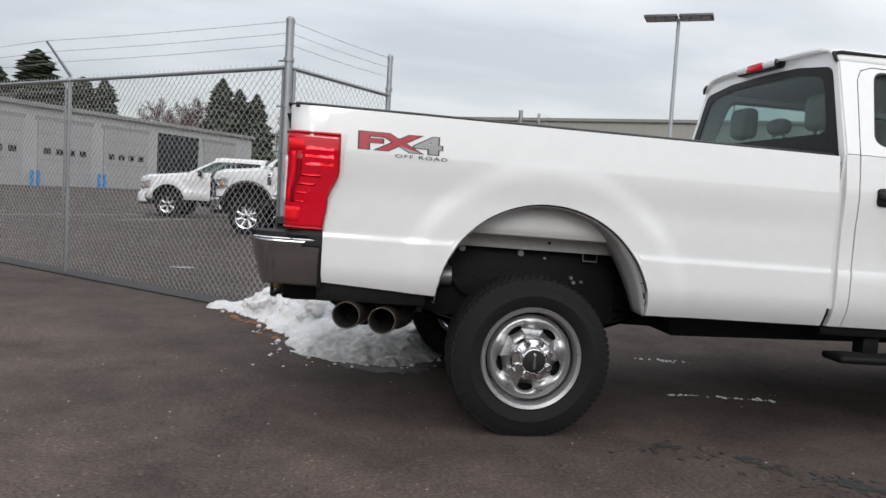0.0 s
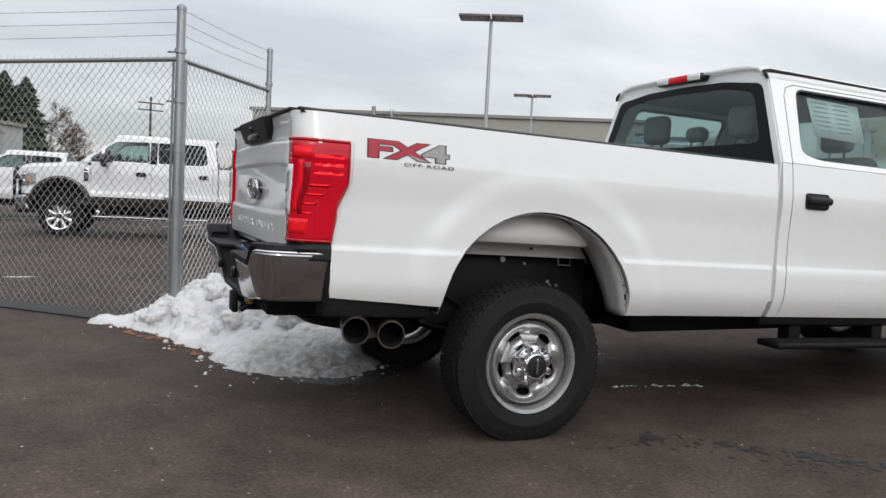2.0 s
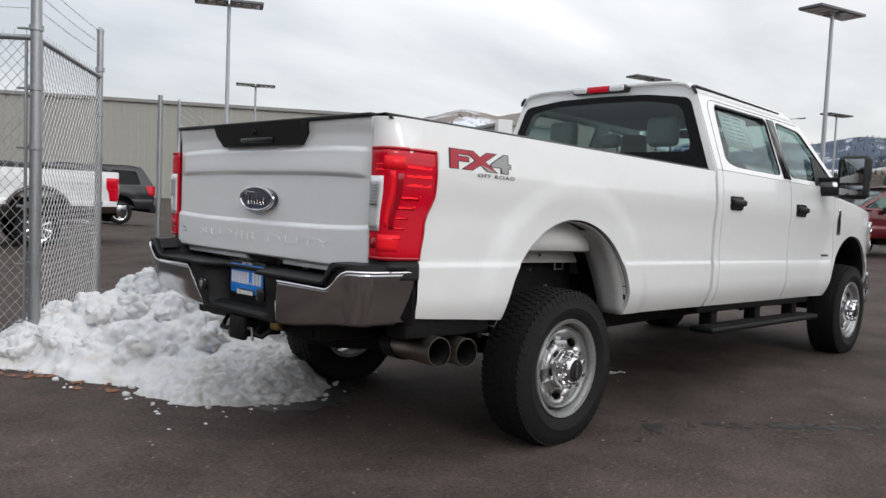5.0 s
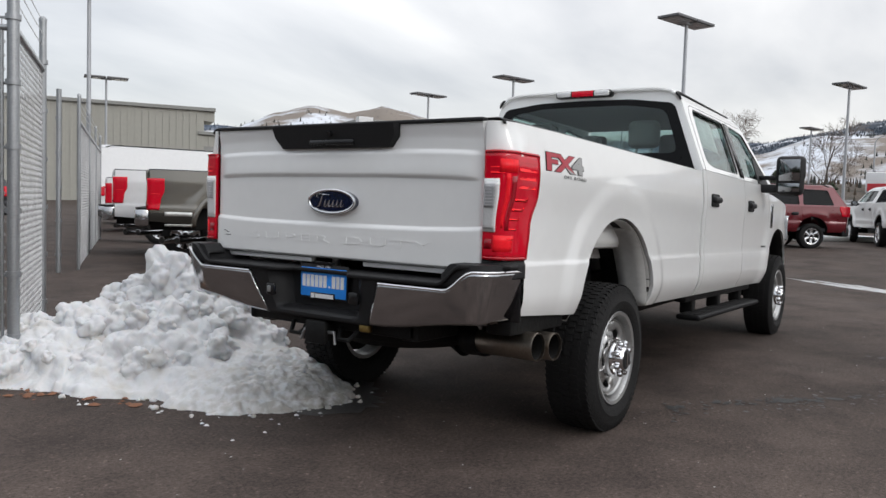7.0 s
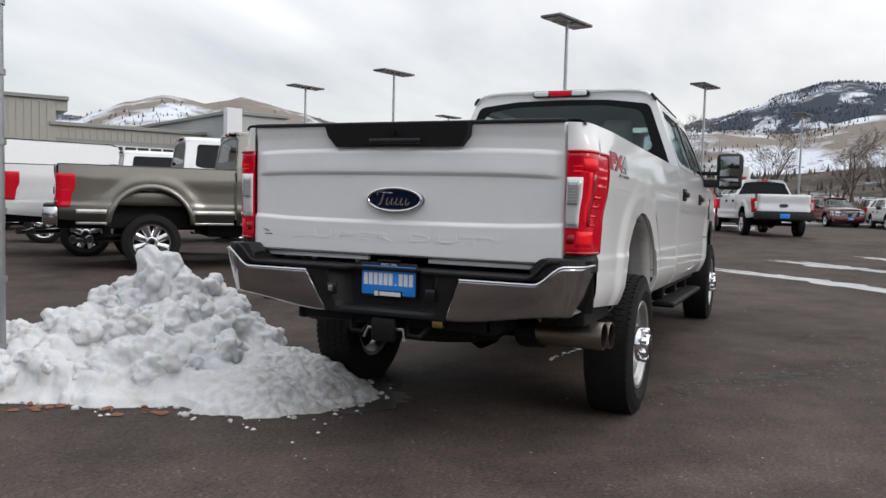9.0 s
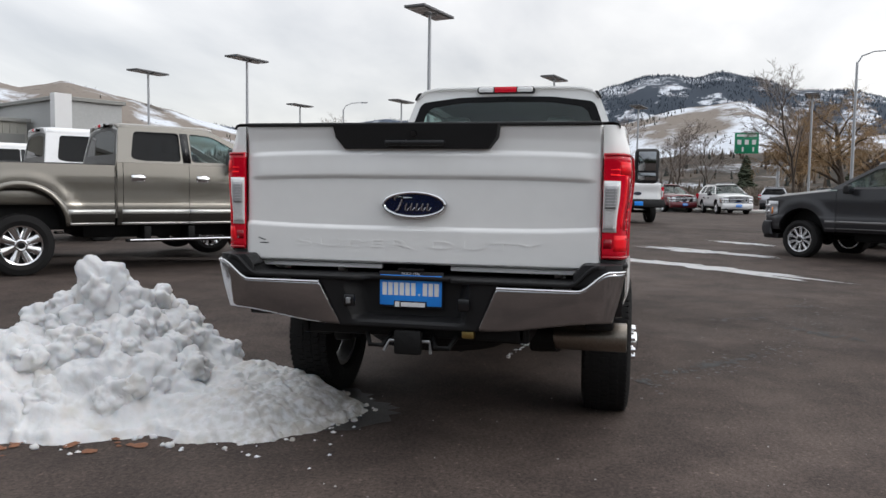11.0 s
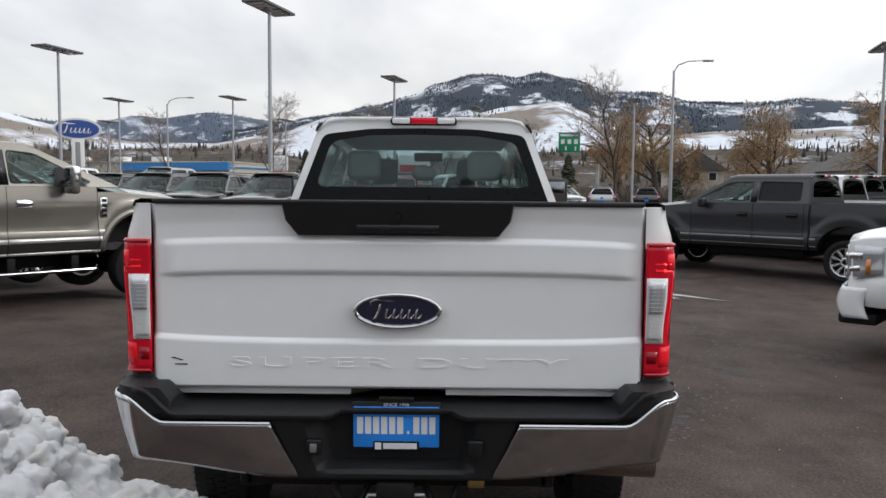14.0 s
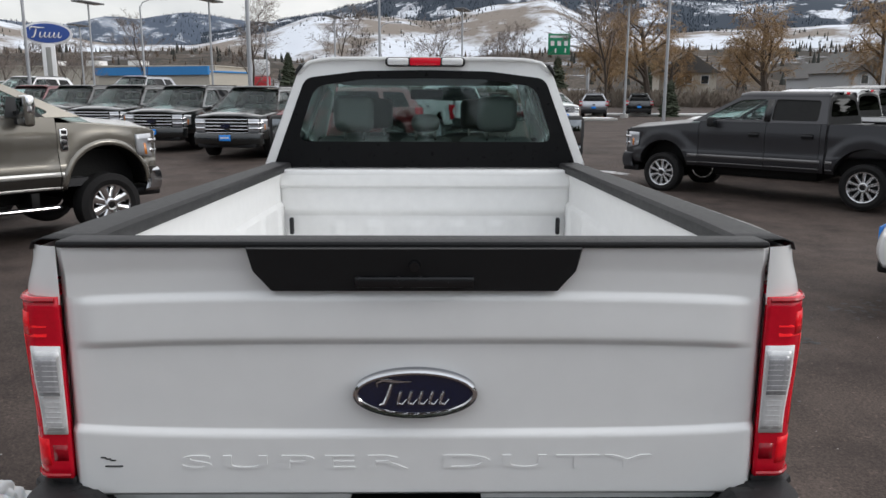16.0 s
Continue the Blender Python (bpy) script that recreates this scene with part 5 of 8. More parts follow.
def suv(car, name, label, paint, pose_m, group, wheels="six"):
    """A parked sport utility car."""
    c = car
    root = thing(name, label, "car", group)
    sides(c, root, paint, None, handle="plastic")
    greenhouse(c, root, paint, "glass")
    front_end(c, root, paint, "suv")
    mirrors(c, root, False, paint)
    cabin(c, root)
    undercarriage(c, root)
    for xa in (c.wr, c.wf):
        for s in (-1, 1):
            wheel(c, xa, s * c.track, root, wheels)
    yb = upper_y(c, c.zb)
    put = lambda u, v: Vector((0.0 + c.x_rt * max((v - c.zb) / (c.zre - c.zb), 0) - 0.05 * (1 - (u / yb) ** 2) + (0.03 if v < c.zr + 0.2 else 0), u, v))
    ring = rounded([(-yb + 0.10, c.zb + 0.02), (yb - 0.10, c.zb + 0.02), (c.yr - 0.07, c.zre - 0.05), (-c.yr + 0.07, c.zre - 0.05)], 0.05)
    outer = [(-c.W + 0.03, c.zr), (c.W - 0.03, c.zr), (c.W - 0.02, 1.0), (yb, c.zb), (c.yr, c.zre), (0, c.zre + c.crown * 0.64), (-c.yr, c.zre), (-yb, c.zb), (-c.W + 0.02, 1.0)]
    hatch = part("tailgate", plate(outer, (ring,), put), paint, root, thick=0.03)
    part("rear_window", plate(ring, (), put), "tint", hatch, thick=0.005)
    part("badge", oval(bmesh.new(), 0, c.zb - 0.22, 0.11, 0.045, -0.075, -0.05), "navy", hatch)
    part("number_plate", B(-0.075, -0.055, -0.155, 0.155, c.zb - 0.50, c.zb - 0.35, bevel=0.004), "blue", hatch, "blue dealer plate")
    for s in (-1, 1):
        tail_lamp(c, root, s, c.zb - 0.28, c.zb + 0.02, wrap=0.24, width=0.22)
        part("roof_rail", T([(c.x_rt + 0.1, s * (c.yr - 0.03), c.zre + 0.03), (c.x_rt + 0.3, s * (c.yr - 0.03), c.zre + 0.10), (c.x_ft - 0.2, s * (c.yr - 0.03), c.zre + 0.09), (c.x_ft, s * (c.yr - 0.03), c.zre + 0.03)], 0.018, 6), "plastic", root)
    part("rear_bumper", B(-0.10, 0.12, -c.W + 0.05, c.W - 0.05, c.zr - 0.12, c.zr + 0.16, bevel=0.05), "plastic", root)
    root.matrix_basis = pose_m
    return root


HEAVY = Car()
SHORTBED = Car(L=6.10, wf=5.31, zb=1.555, rail=1.51, zre=2.06, crown=0.075, zcowl=1.49, znose=1.38, bed_end=2.45, cab_back=2.49, x_rt=2.57, x_ft=3.95, x_fb=5.00, doors=(2.57, 3.52, 4.68), flare=0.03, mirror_x=4.20,
               windows=[[(2.69, 1.62), (2.77, 2.015), (3.43, 2.02), (3.41, 1.585), (2.84, 1.585)], [(3.57, 1.585), (3.59, 2.02), (3.93, 1.99), (4.62, 1.625), (4.56, 1.59)]])
LONGBED = Car(L=7.18, wr=1.49, wf=6.34, bed_end=3.14, cab_back=3.18, x_rt=3.25, x_ft=5.30, x_fb=5.96, doors=(3.26, 4.55, 5.76),
              windows=[[(3.38, 1.67), (3.45, 2.085), (4.43, 2.09), (4.41, 1.635), (3.53, 1.635)], [(4.59, 1.635), (4.61, 2.09), (5.28, 2.06), (5.78, 1.67), (5.74, 1.64)]])
HALF = dict(L=5.80, wr=1.20, wf=4.88, R=0.395, W=0.985, zr=0.56, zb=1.40, crease=0.85, arch_z=0.52, arch_r=0.50, arch_h=0.50, rail=1.40, bed_end=1.83, cab_back=1.87, yr=0.72, zre=1.86,
            crown=0.09, x_rt=1.94, x_ft=3.48, x_fb=4.30, zcowl=1.36, znose=1.22, flare=0.045, tyre_w=0.265, track=0.895,
            windows=[[(2.03, 1.44), (2.05, 1.80), (2.83, 1.82), (2.83, 1.44)], [(2.97, 1.44), (2.97, 1.82), (3.46, 1.80), (4.06, 1.46), (4.04, 1.44)]], doors=(1.96, 2.90, 4.16))
HALFTON = Car(**HALF)
LONGTON = Car(**{**HALF, "L": 6.10, "wf": 5.18, "bed_end": 2.13, "cab_back": 2.17, "x_rt": 2.24, "x_ft": 3.78, "x_fb": 4.60,
                 "windows": [[(x + 0.30, z) for x, z in w] for w in HALF["windows"]], "doors": (2.26, 3.20, 4.46)})
WAG = dict(suv=True, L=5.2, wr=1.05, wf=4.15, R=0.385, W=0.99, zr=0.50, zb=1.24, crease=0.80, arch_z=0.46, arch_r=0.47, arch_h=0.49, rail=1.2, bed_end=None, cab_back=0.02, yr=0.70, zre=1.80,
            crown=0.10, x_rt=0.34, x_ft=3.05, x_fb=3.95, zcowl=1.20, znose=1.10, flare=0.02, tyre_w=0.26, track=0.84,
            windows=[[(0.40, 1.28), (0.52, 1.73), (1.28, 1.75), (1.35, 1.28)], [(1.45, 1.28), (1.45, 1.75), (2.28, 1.76), (2.28, 1.28)], [(2.39, 1.28), (2.39, 1.76), (3.03, 1.74), (3.72, 1.31), (3.70, 1.28)]],
            doors=(1.40, 2.33, 3.55))
WAGON = Car(**WAG)
COMPACT = Car(**{**WAG, "L": 4.75, "wr": 0.95, "wf": 3.72, "R": 0.35, "W": 0.92, "zr": 0.42, "zb": 1.12, "zre": 1.60, "yr": 0.62, "x_rt": 0.42, "x_ft": 2.65, "x_fb": 3.55, "zcowl": 1.08, "znose": 0.98,
                 "arch_z": 0.40, "arch_r": 0.42, "arch_h": 0.44, "crease": 0.72, "track": 0.79, "tyre_w": 0.235,
                 "windows": [[(0.50, 1.16), (0.60, 1.54), (1.12, 1.55), (1.16, 1.16)], [(1.25, 1.16), (1.25, 1.55), (2.02, 1.56), (2.02, 1.16)], [(2.12, 1.16), (2.12, 1.56), (2.64, 1.54), (3.32, 1.19), (3.30, 1.16)]],
                 "doors": (1.20, 2.07, 3.15)})
VAN = Car(**{**WAG, "L": 5.9, "wf": 4.75, "W": 1.03, "zb": 1.35, "zre": 2.55, "yr": 0.86, "x_rt": 0.10, "x_ft": 4.3, "x_fb": 5.35, "zcowl": 1.28, "znose": 1.08, "crown": 0.12,
             "windows": [[(4.05, 1.40), (4.05, 2.05), (4.50, 2.0), (5.05, 1.42)]], "doors": (1.6, 3.95, 5.05)})


# ---- the white pickup in the middle ----
def main_truck():
    RK = 0.022
    c = Car(wr=1.302, arch_r=0.565, bed_end=2.885, cab_back=2.925, doors=(3.005, 4.205, 5.20))
    root = thing("white_pickup", "white four-door pickup truck with a long empty bed", "pickup truck")
    sides(c, root, "white", None, RK, "plastic", fine=True)
    greenhouse(c, root, "white", "glass", RK, fine=True)
    back_wall(c, root, "white", "reartint", RK)
    front_end(c, root, "white", "chrome_truck", RK)
    mirrors(c, root, True, "plastic", RK)
    cabin(c, root, RK, True)
    undercarriage(c, root)
    bed(c, root, "white", RK, True)
    for xa in (1.25, c.wf):
        for s in (-1, 1):
            wheel(c, xa, s * c.track, root, "steel")

    # tailgate: pressed ridges that fade towards its ends
    z0, z1, hw = 0.935, 1.585, 0.8655

    def gate(u, v):
        y, z = (2 * u - 1) * hw, z0 + (z1 - z0) * v
        e = smooth01(0.99, 0.90, abs(2 * u - 1))
        zz = z + 0.016 * abs(2 * u - 1) ** 4 * (1 if z > 1.2 else -1)
        x = -0.013 * smooth01(1.112, 1.090, zz) - 0.014 * e * smooth01(1.336, 1.358, zz) + 0.004 * smooth01(1.36, 1.45, zz) * e + 0.012 * e * smooth01(1.448, 1.474, zz) - 0.010 * smooth01(1.52, 1.585, zz)
        x += 0.010 * smooth01(0.993, 1.0, abs(2 * u - 1)) + 0.010 * smooth01(0.012, 0.0, v)
        return Vector((x, y, z))
    bm = grid(bmesh.new(), 120, 150, gate)
    tg = part("tailgate", bm, "white", root, "white pressed steel tailgate", rake=RK, thick=0.012)
    part("tailgate_liner", B(0.02, 0.055, -0.80, 0.80, z0 + 0.06, z1 - 0.02, bevel=0.01), "bedwhite", tg, rake=RK)
    # black spoiler with the handle
    shape = [(-0.405, 1.588), (0.405, 1.588), (0.395, 1.53), (0.355, 1.478), (-0.355, 1.478), (-0.395, 1.53)]
    bm = bmesh.new()
    loops = [[bm.verts.new((x, y * k, z)) for y, z in shape] for x, k in ((0.0, 1.0), (-0.045, 0.995), (-0.062, 0.98))]
    for a, d in zip(loops, loops[1:]):
        for k in range(6):
            bm.faces.new((a[k], a[(k + 1) % 6], d[(k + 1) % 6], d[k]))
    bm.faces.new(loops[-1])
    for v in bm.verts:
        if v.co.x < -0.01:
            v.co.x += 0.035 * smooth01(1.58, 1.48, v.co.z)
    sp = part("tailgate_trim", bm, "plastic", tg, "black plastic trim with the handle", rake=RK)
    part("handle", B(-0.050, -0.03, -0.145, 0.145, 1.490, 1.518, bevel=0.006), "trim", sp, rake=RK)
    part("camera_lens", T([(-0.045, 0.0, 1.548), (-0.066, 0.0, 1.545)], [0.016, 0.012], 16), "trim", sp, rake=RK)
    cap = B(-0.030, 0.065, -0.862, 0.862, 1.584, 1.602, bevel=0.008)
    part("tailgate_cap", cap, "plastic", tg, "black top edge", rake=RK)
    # oval badge
    bd = part("badge", oval(bmesh.new(), 0, 1.215, 0.155, 0.062, -0.030, 0.015, 56), "navy", tg, "dark blue oval badge in a chrome ring", rake=RK)
    ringp = [(-0.034, 0.149 * math.cos(2 * math.pi * k / 64), 1.215 + 0.057 * math.sin(2 * math.pi * k / 64)) for k in range(65)]
    part("badge_ring", T(ringp, 0.0075, 8), "chrome", bd, "chrome ring", rake=RK)
    part("badge_face", oval(bmesh.new(), 0, 1.215, 0.144, 0.053, -0.034, -0.02, 56), "navy", bd, rake=RK)
    bm = flourish(-0.036, 0.0, 1.215, 0.066)
    part("badge_script", bm, "chrome", bd, rake=RK)
    bm = words("SUPER DUTY", 0.052, 0.0036, squash=3.58, spacing=1.16, bold=0.0004)
    for v in bm.verts:
        v.co = Vector((-0.0178 - v.co.z, -v.co.x, 1.024 + v.co.y))
    for b2 in islands(bm):
        bmesh.ops.bevel(b2, geom=[e for e in b2.edges if len(e.link_faces) == 2 and e.calc_face_angle() > 1.0], offset=0.0026, segments=2, affect="EDGES")
        part("embossed_letter", b2, "white", tg, smooth=False, rake=RK)
    bm = B(-0.0205, -0.014, 0.745, 0.79, 1.014, 1.018)
    for k in range(3):
        box(bm, -0.0205, -0.014, 0.762 + 0.012 * k, 0.776 + 0.012 * k, 1.030 + 0.004 * k, 1.0335 + 0.004 * k)
    part("dealer_sticker", bm, "decal_dark", tg, "small dark sticker", smooth=False, rake=RK)

    for s in (-1, 1):
        tail_lamp(c, root, s, 0.985, 1.46, rake=RK, fine=True)
        # corner post above and below the lamp
        def post(za, zb2):
            def f(u, v):
                z = za + (zb2 - za) * v
                a = min(u / 0.75, 1) * math.pi / 2
                swell = 0.016 * smooth01(1.56, 1.46, z) if z > 1.2 else 0.0
                yo = c.y(0.10, z) + swell
                if u <= 0.75:
                    return Vector((0.10 - 0.113 * math.cos(a), s * (0.868 + (yo - 0.868) * math.sin(a)), z))
                x = 0.10 + 0.0685 * (u - 0.75) / 0.25
                return Vector((x, s * (c.y(x, z) + swell * (1 - u) * 4), z))
            return grid(bmesh.new(), 24, 8, f)
        part("corner_post", post(1.44, 1.586), "white", root, rake=RK)
        part("lamp_base", post(0.90, 0.984), "plastic", root, "black plastic below the lamp", rake=RK, thick=0.01)
        part("bed_sill", B(0.016, 0.05, *sorted((s * 0.17, s * 0.83)), 0.903, 0.926, bevel=0.005), "white", root, rake=RK)
        part("bumper_gap", B(0.150, 0.172, *sorted((s * 0.80, s * 0.972)), 0.70, 0.985, bevel=0.004), "trim", root, rake=RK)
        # black sill under the bed behind the wheel
        part("lower_trim", B(0.15, 0.70, *sorted((s * 0.80, s * 0.935)), 0.632, 0.745, bevel=0.015), "under", root, "black lower edge", rake=RK)
        part("inner_wheel_wall", B(0.72, 1.82, *sorted((s * 0.56, s * 0.60)), 0.55, 0.97, bevel=0.005), "under", root, rake=RK)
        part("inner_wheel_wall", B(0.70, 1.84, *sorted((s * 0.66, s * 0.68)), 0.945, 1.22, bevel=0.005), "liner", root, rake=RK)
        # broad pale flange down the front of the arch
        part("splash_shield", grid(bmesh.new(), 16, 3, lambda u, v: Vector((c.wr + (c.arch_r - 0.014 - 0.05 * v * math.sin(math.pi * u)) * math.cos(1.15 * u), s * (0.965 - 0.17 * v), c.arch_z + (c.arch_h - 0.012) * math.sin(1.15 * u)))), "arch_pale", root, "pale grey flange of the wheel arch", rake=RK, thick=0.004)
        # springs, shock absorber, bolts
        for k in range(4):
            bm = grid(bmesh.new(), 16, 1, lambda u, v: Vector((0.55 + 0.06 * k + (1.5 - 0.12 * k) * u, s * (0.53 + 0.07 * v), 0.62 - 0.020 * k - 0.14 * math.sin(math.pi * u) * (1 - 0.04 * k))))
            part("leaf_spring", bm, "under", root, rake=RK, thick=0.014)
        part("shock_absorber", T([(1.12, s * 0.68, 0.62), (1.20, s * 0.70, 0.36)], 0.022, 12), "under", root, rake=RK)
        for bx, bz, br in ((0.93, 0.925, 0.017), (1.26, 0.92, 0.017), (1.40, 0.90, 0.007), (1.56, 0.80, 0.010), (1.575, 0.775, 0.010), (1.62, 0.78, 0.008)):
            part("bolt", T([(bx, s * 0.60, bz), (bx, s * 0.618, bz)], br, 10), "galv", root, rake=RK)
        for bx, bz in ((0.89, 0.962), (1.655, 0.925)):
            part("frame_bracket", T([(bx - 0.04, s * 0.63, bz + 0.028), (bx + 0.04, s * 0.63, bz + 0.028), (bx + 0.04, s * 0.63, bz - 0.024), (bx - 0.04, s * 0.63, bz - 0.024), (bx - 0.04, s * 0.63, bz + 0.032)], 0.006, 6), "galv", root, rake=RK)
        part("wiring_plug", B(0.700, 0.735, *sorted((s * 0.61, s * 0.65)), 0.82, 0.90, bevel=0.008), "decal_white", root, "white wiring plug", rake=RK)
        for hx, hz in ((0.80, 1.00), (1.40, 0.99)):
            part("drain_hole", T([(hx, s * 0.680, hz), (hx, s * 0.684, hz)], 0.008, 10), "under", root, rake=RK)
        part("air_spring", T([(0.74, s * 0.64, 0.77), (0.87, s * 0.66, 0.775)], 0.055, 16), "galv", root, rake=RK)
        part("brake_hose", T([(0.80, s * 0.62, 0.93), (0.84, s * 0.66, 0.80), (0.92, s * 0.64, 0.70), (1.08, s * 0.62, 0.62)], 0.011, 8), "under", root, rake=RK)
        part("grab_strap", T([(0.78, s * 0.64, 0.84), (0.80, s * 0.66, 0.88)], 0.02, 8), "galv", root, rake=RK)
        part("roof_trim", T([(c.x_rt - 0.020, s * 0.780, c.zre - 0.004), (c.x_rt - 0.026, s * 0.768, c.zre + 0.022), (c.x_rt - 0.022, s * 0.748, c.zre + 0.046), (c.x_rt + 0.03, s * 0.738, c.zre + 0.058), (c.x_rt + 0.3, s * 0.735, c.zre + 0.062), (c.x_ft - 0.3, s * 0.735, c.zre + 0.058)], [0.008, 0.011, 0.012, 0.011, 0.008, 0.006], 8), "plastic", root, "black roof moulding", rake=RK)
        # running boards
        bd2 = part("running_board", B(3.00, 5.02, *sorted((s * 0.80, s * 0.985)), 0.462, 0.505, bevel=0.020, seg=4), "trim_matt", root, "black running board", rake=RK)
        for x in (3.22, 3.98, 4.74):
            part("board_bracket", B(x, x + 0.10, *sorted((s * 0.76, s * 0.86)), 0.49, 0.63, bevel=0.012), "under", bd2, rake=RK)
        for k in range(3):
            part("board_grip", B(3.04, 4.98, *sorted((s * (0.835 + 0.045 * k), s * (0.855 + 0.045 * k))), 0.503, 0.509), "rubber", bd2, rake=RK)
        part("rocker", B(2.92, 4.98, *sorted((s * 0.80, s * 0.90)), 0.60, 0.68, bevel=0.02), "under", root, rake=RK)
        # dark block stands in for the shade between bed and cab
        part("cab_gap_shade", B(2.889, 2.921, *sorted((s * 0.70, s * 0.945)), 0.72, 1.56), "under", root, rake=RK)
        part("mud_flap", B(0.66, 0.69, *sorted((s * 0.60, s * 0.90)), 0.60, 0.74, bevel=0.005), "under", root, rake=RK)
        vent = part("wing_vent", B(5.27, 5.35, *sorted((s * (c.y(5.1, 1.3) - 0.005), s * (c.y(5.1, 1.3) + 0.012))), 1.20, 1.44, bevel=0.01), "chrome", root, "chrome wing vent", rake=RK)
        part("vent_grille", B(5.28, 5.32, *sorted((s * (c.y(5.1, 1.3) + 0.008), s * (c.y(5.1, 1.3) + 0.016))), 1.22, 1.42, bevel=0.004), "trim", vent, rake=RK)
        # off-road decal on the bed side
        def on_side(bm, x, z, lift):
            for v in bm.verts:
                px, pz = x + (v.co.x if s < 0 else -v.co.x), z + v.co.y
                v.co = Vector((px, s * (c.y(px, pz) + lift + v.co.z), pz))
            return bm
        bmw = words("FX4", 0.110, 0.0006, squash=2.3, spacing=0.95, bold=0.0045)
        lo = min(v.co.x for v in bmw.verts)
        split = lo + 0.61 * (max(v.co.x for v in bmw.verts) - lo)
        bmd = bmw.copy()
        for bmx, keep, m_ in ((bmw, lambda cx: cx < split, "decal_red"), (bmd, lambda cx: cx >= split, "decal_grey")):
            bmesh.ops.delete(bmx, geom=[f for f in bmx.faces if not keep(f.calc_center_median().x)], context="FACES")
            part("decal", on_side(bmx, 0.52, 1.436, 0.003), m_, root, "red and charcoal off-road decal", smooth=False, rake=RK)
        bmo = words("FX4", 0.110, 0.0002, squash=2.3, spacing=0.95, bold=0.0078)
        part("decal_outline", on_side(bmo, 0.52, 1.436, 0.0015), "decal_dark", root, smooth=False, rake=RK)
        for b2 in islands(words("OFF ROAD", 0.023, 0.0005, squash=2.05, spacing=1.2)):
            part("decal_letter", on_side(b2, 0.63, 1.377, 0.003), "decal_dark", root, smooth=False, rake=RK)
        bmo = B(-0.07, 0.07, -0.008, 0.008, 0, 0.001)
        part("door_badge", on_side(bmo, 5.02, 1.02, 0.003), "decal_dark", root, rake=RK)

    # rear bumper: chrome ends, black middle with the plate recess
    def corner_path(d):
        """The bumper's plan: a bowed rear face, a round corner, a side; the point and the way out."""
        a = min(max((d - 0.84) / 0.188, 0), 1) * math.pi / 2
        n = Vector((-math.cos(a), math.sin(a), 0))
        if d < 0.84:
            return Vector((-0.172, d + 0.017, 0)), n
        if d < 1.028:
            return Vector((-0.052 - 0.12 * math.cos(a), 0.857 + 0.12 * math.sin(a), 0)), n
        return Vector((-0.052 + (d - 1.028), 0.977, 0)), n

    def sect(s):
        def f(u, v):
            d = 0.313 + 0.927 * u
            zt = 0.845 + 0.085 * smooth01(0.76, 0.90, d)
            zb2 = 0.645 + 0.06 * smooth01(0.34, 0.9, d)
            p, n = corner_path(d)
            p.y += 0.09 * v * smooth01(0.6, 0.31, d)
            bow = 0.004 * math.sin(math.pi * v) - 0.052 * (1 - v)
            p += n * bow
            return Vector((p.x, s * p.y, zb2 + (zt - zb2) * v))
        return f
    bumper = part("rear_bumper", grid(bmesh.new(), 80, 14, sect(-1)), "darkchrome", root, "chrome bumper end", rake=RK, thick=0.008)
    part("bumper_end", grid(bmesh.new(), 80, 14, sect(1)), "darkchrome", bumper, "chrome bumper end", rake=RK, thick=0.008)
    for s in (-1, 1):
        bm = bmesh.new()
        tube(bm, [sect(s)(u / 48, 1.0) + Vector((0, 0, 0.002)) for u in range(0, 49)], 0.0075, 8)
        part("bumper_lip", bm, "chrome", bumper, "bright upper edge", rake=RK)

    def pad(u, v):
        d = (2 * u - 1) * 0.985
        a = abs(d)
        x = -0.172 + (0.20 * smooth01(0.86, 0.99, a)) + 0.085 * smooth01(0.24, 0.19, a)
        zt = 0.862 + 0.085 * smooth01(0.74, 0.86, a) 
        return Vector((x + (0.10 - x) * smooth01(0.25, 1, v), d, zt + 0.008 * min(v * 8, 1)))
    part("bumper_step", grid(bmesh.new(), 80, 8, pad), "plastic", bumper, "black step pad", rake=RK, thick=0.02)
    for s in (-1, 1):
        def crown_pad(u, v):
            p, n = corner_path(0.74 + 0.46 * u)
            w = smooth01(0.0, 0.10, u)
            q = p - n * (0.014 + 0.11 * max(v - 0.5, 0) * 2)
            return Vector((q.x, s * min(q.y, 0.965), 0.86 + (0.055 + 0.045 * w) * min(v * 2, 1) + 0.004 * max(v - 0.5, 0)))
        part("corner_pad", grid(bmesh.new(), 30, 8, crown_pad), "plastic", bumper, rake=RK, thick=0.01)
        for k in range(5):
            part("tread_rib", B(-0.155 + 0.03 * k, -0.143 + 0.03 * k, *sorted((s * 0.42, s * 0.74)), 0.868, 0.875, bevel=0.002), "plastic", bumper, rake=RK)

    def middle(u, v):
        y = (2 * u - 1) * (0.330 + 0.095 * v)
        z = 0.640 + 0.225 * v
        dent = smooth01(0.31 - 0.03 * (1 - v), 0.24 - 0.03 * (1 - v), abs(y)) * smooth01(0.10, 0.22, v)
        return Vector((-0.164 + 0.045 * (1 - v) + (0.118 - 0.03 * (1 - v)) * dent, y, z))
    part("bumper_middle", grid(bmesh.new(), 48, 24, middle), "plastic", bumper, "black plastic middle", rake=RK, thick=0.012)
    for s in (-1, 1):
        part("step_socket", B(-0.176, -0.15, *sorted((s * 0.245, s * 0.30)), 0.735, 0.795, bevel=0.01), "trim", bumper, rake=RK)
    part("plug", B(-0.182, -0.17, 0.262, 0.285, 0.75, 0.78, bevel=0.003), "galv", bumper, rake=RK)
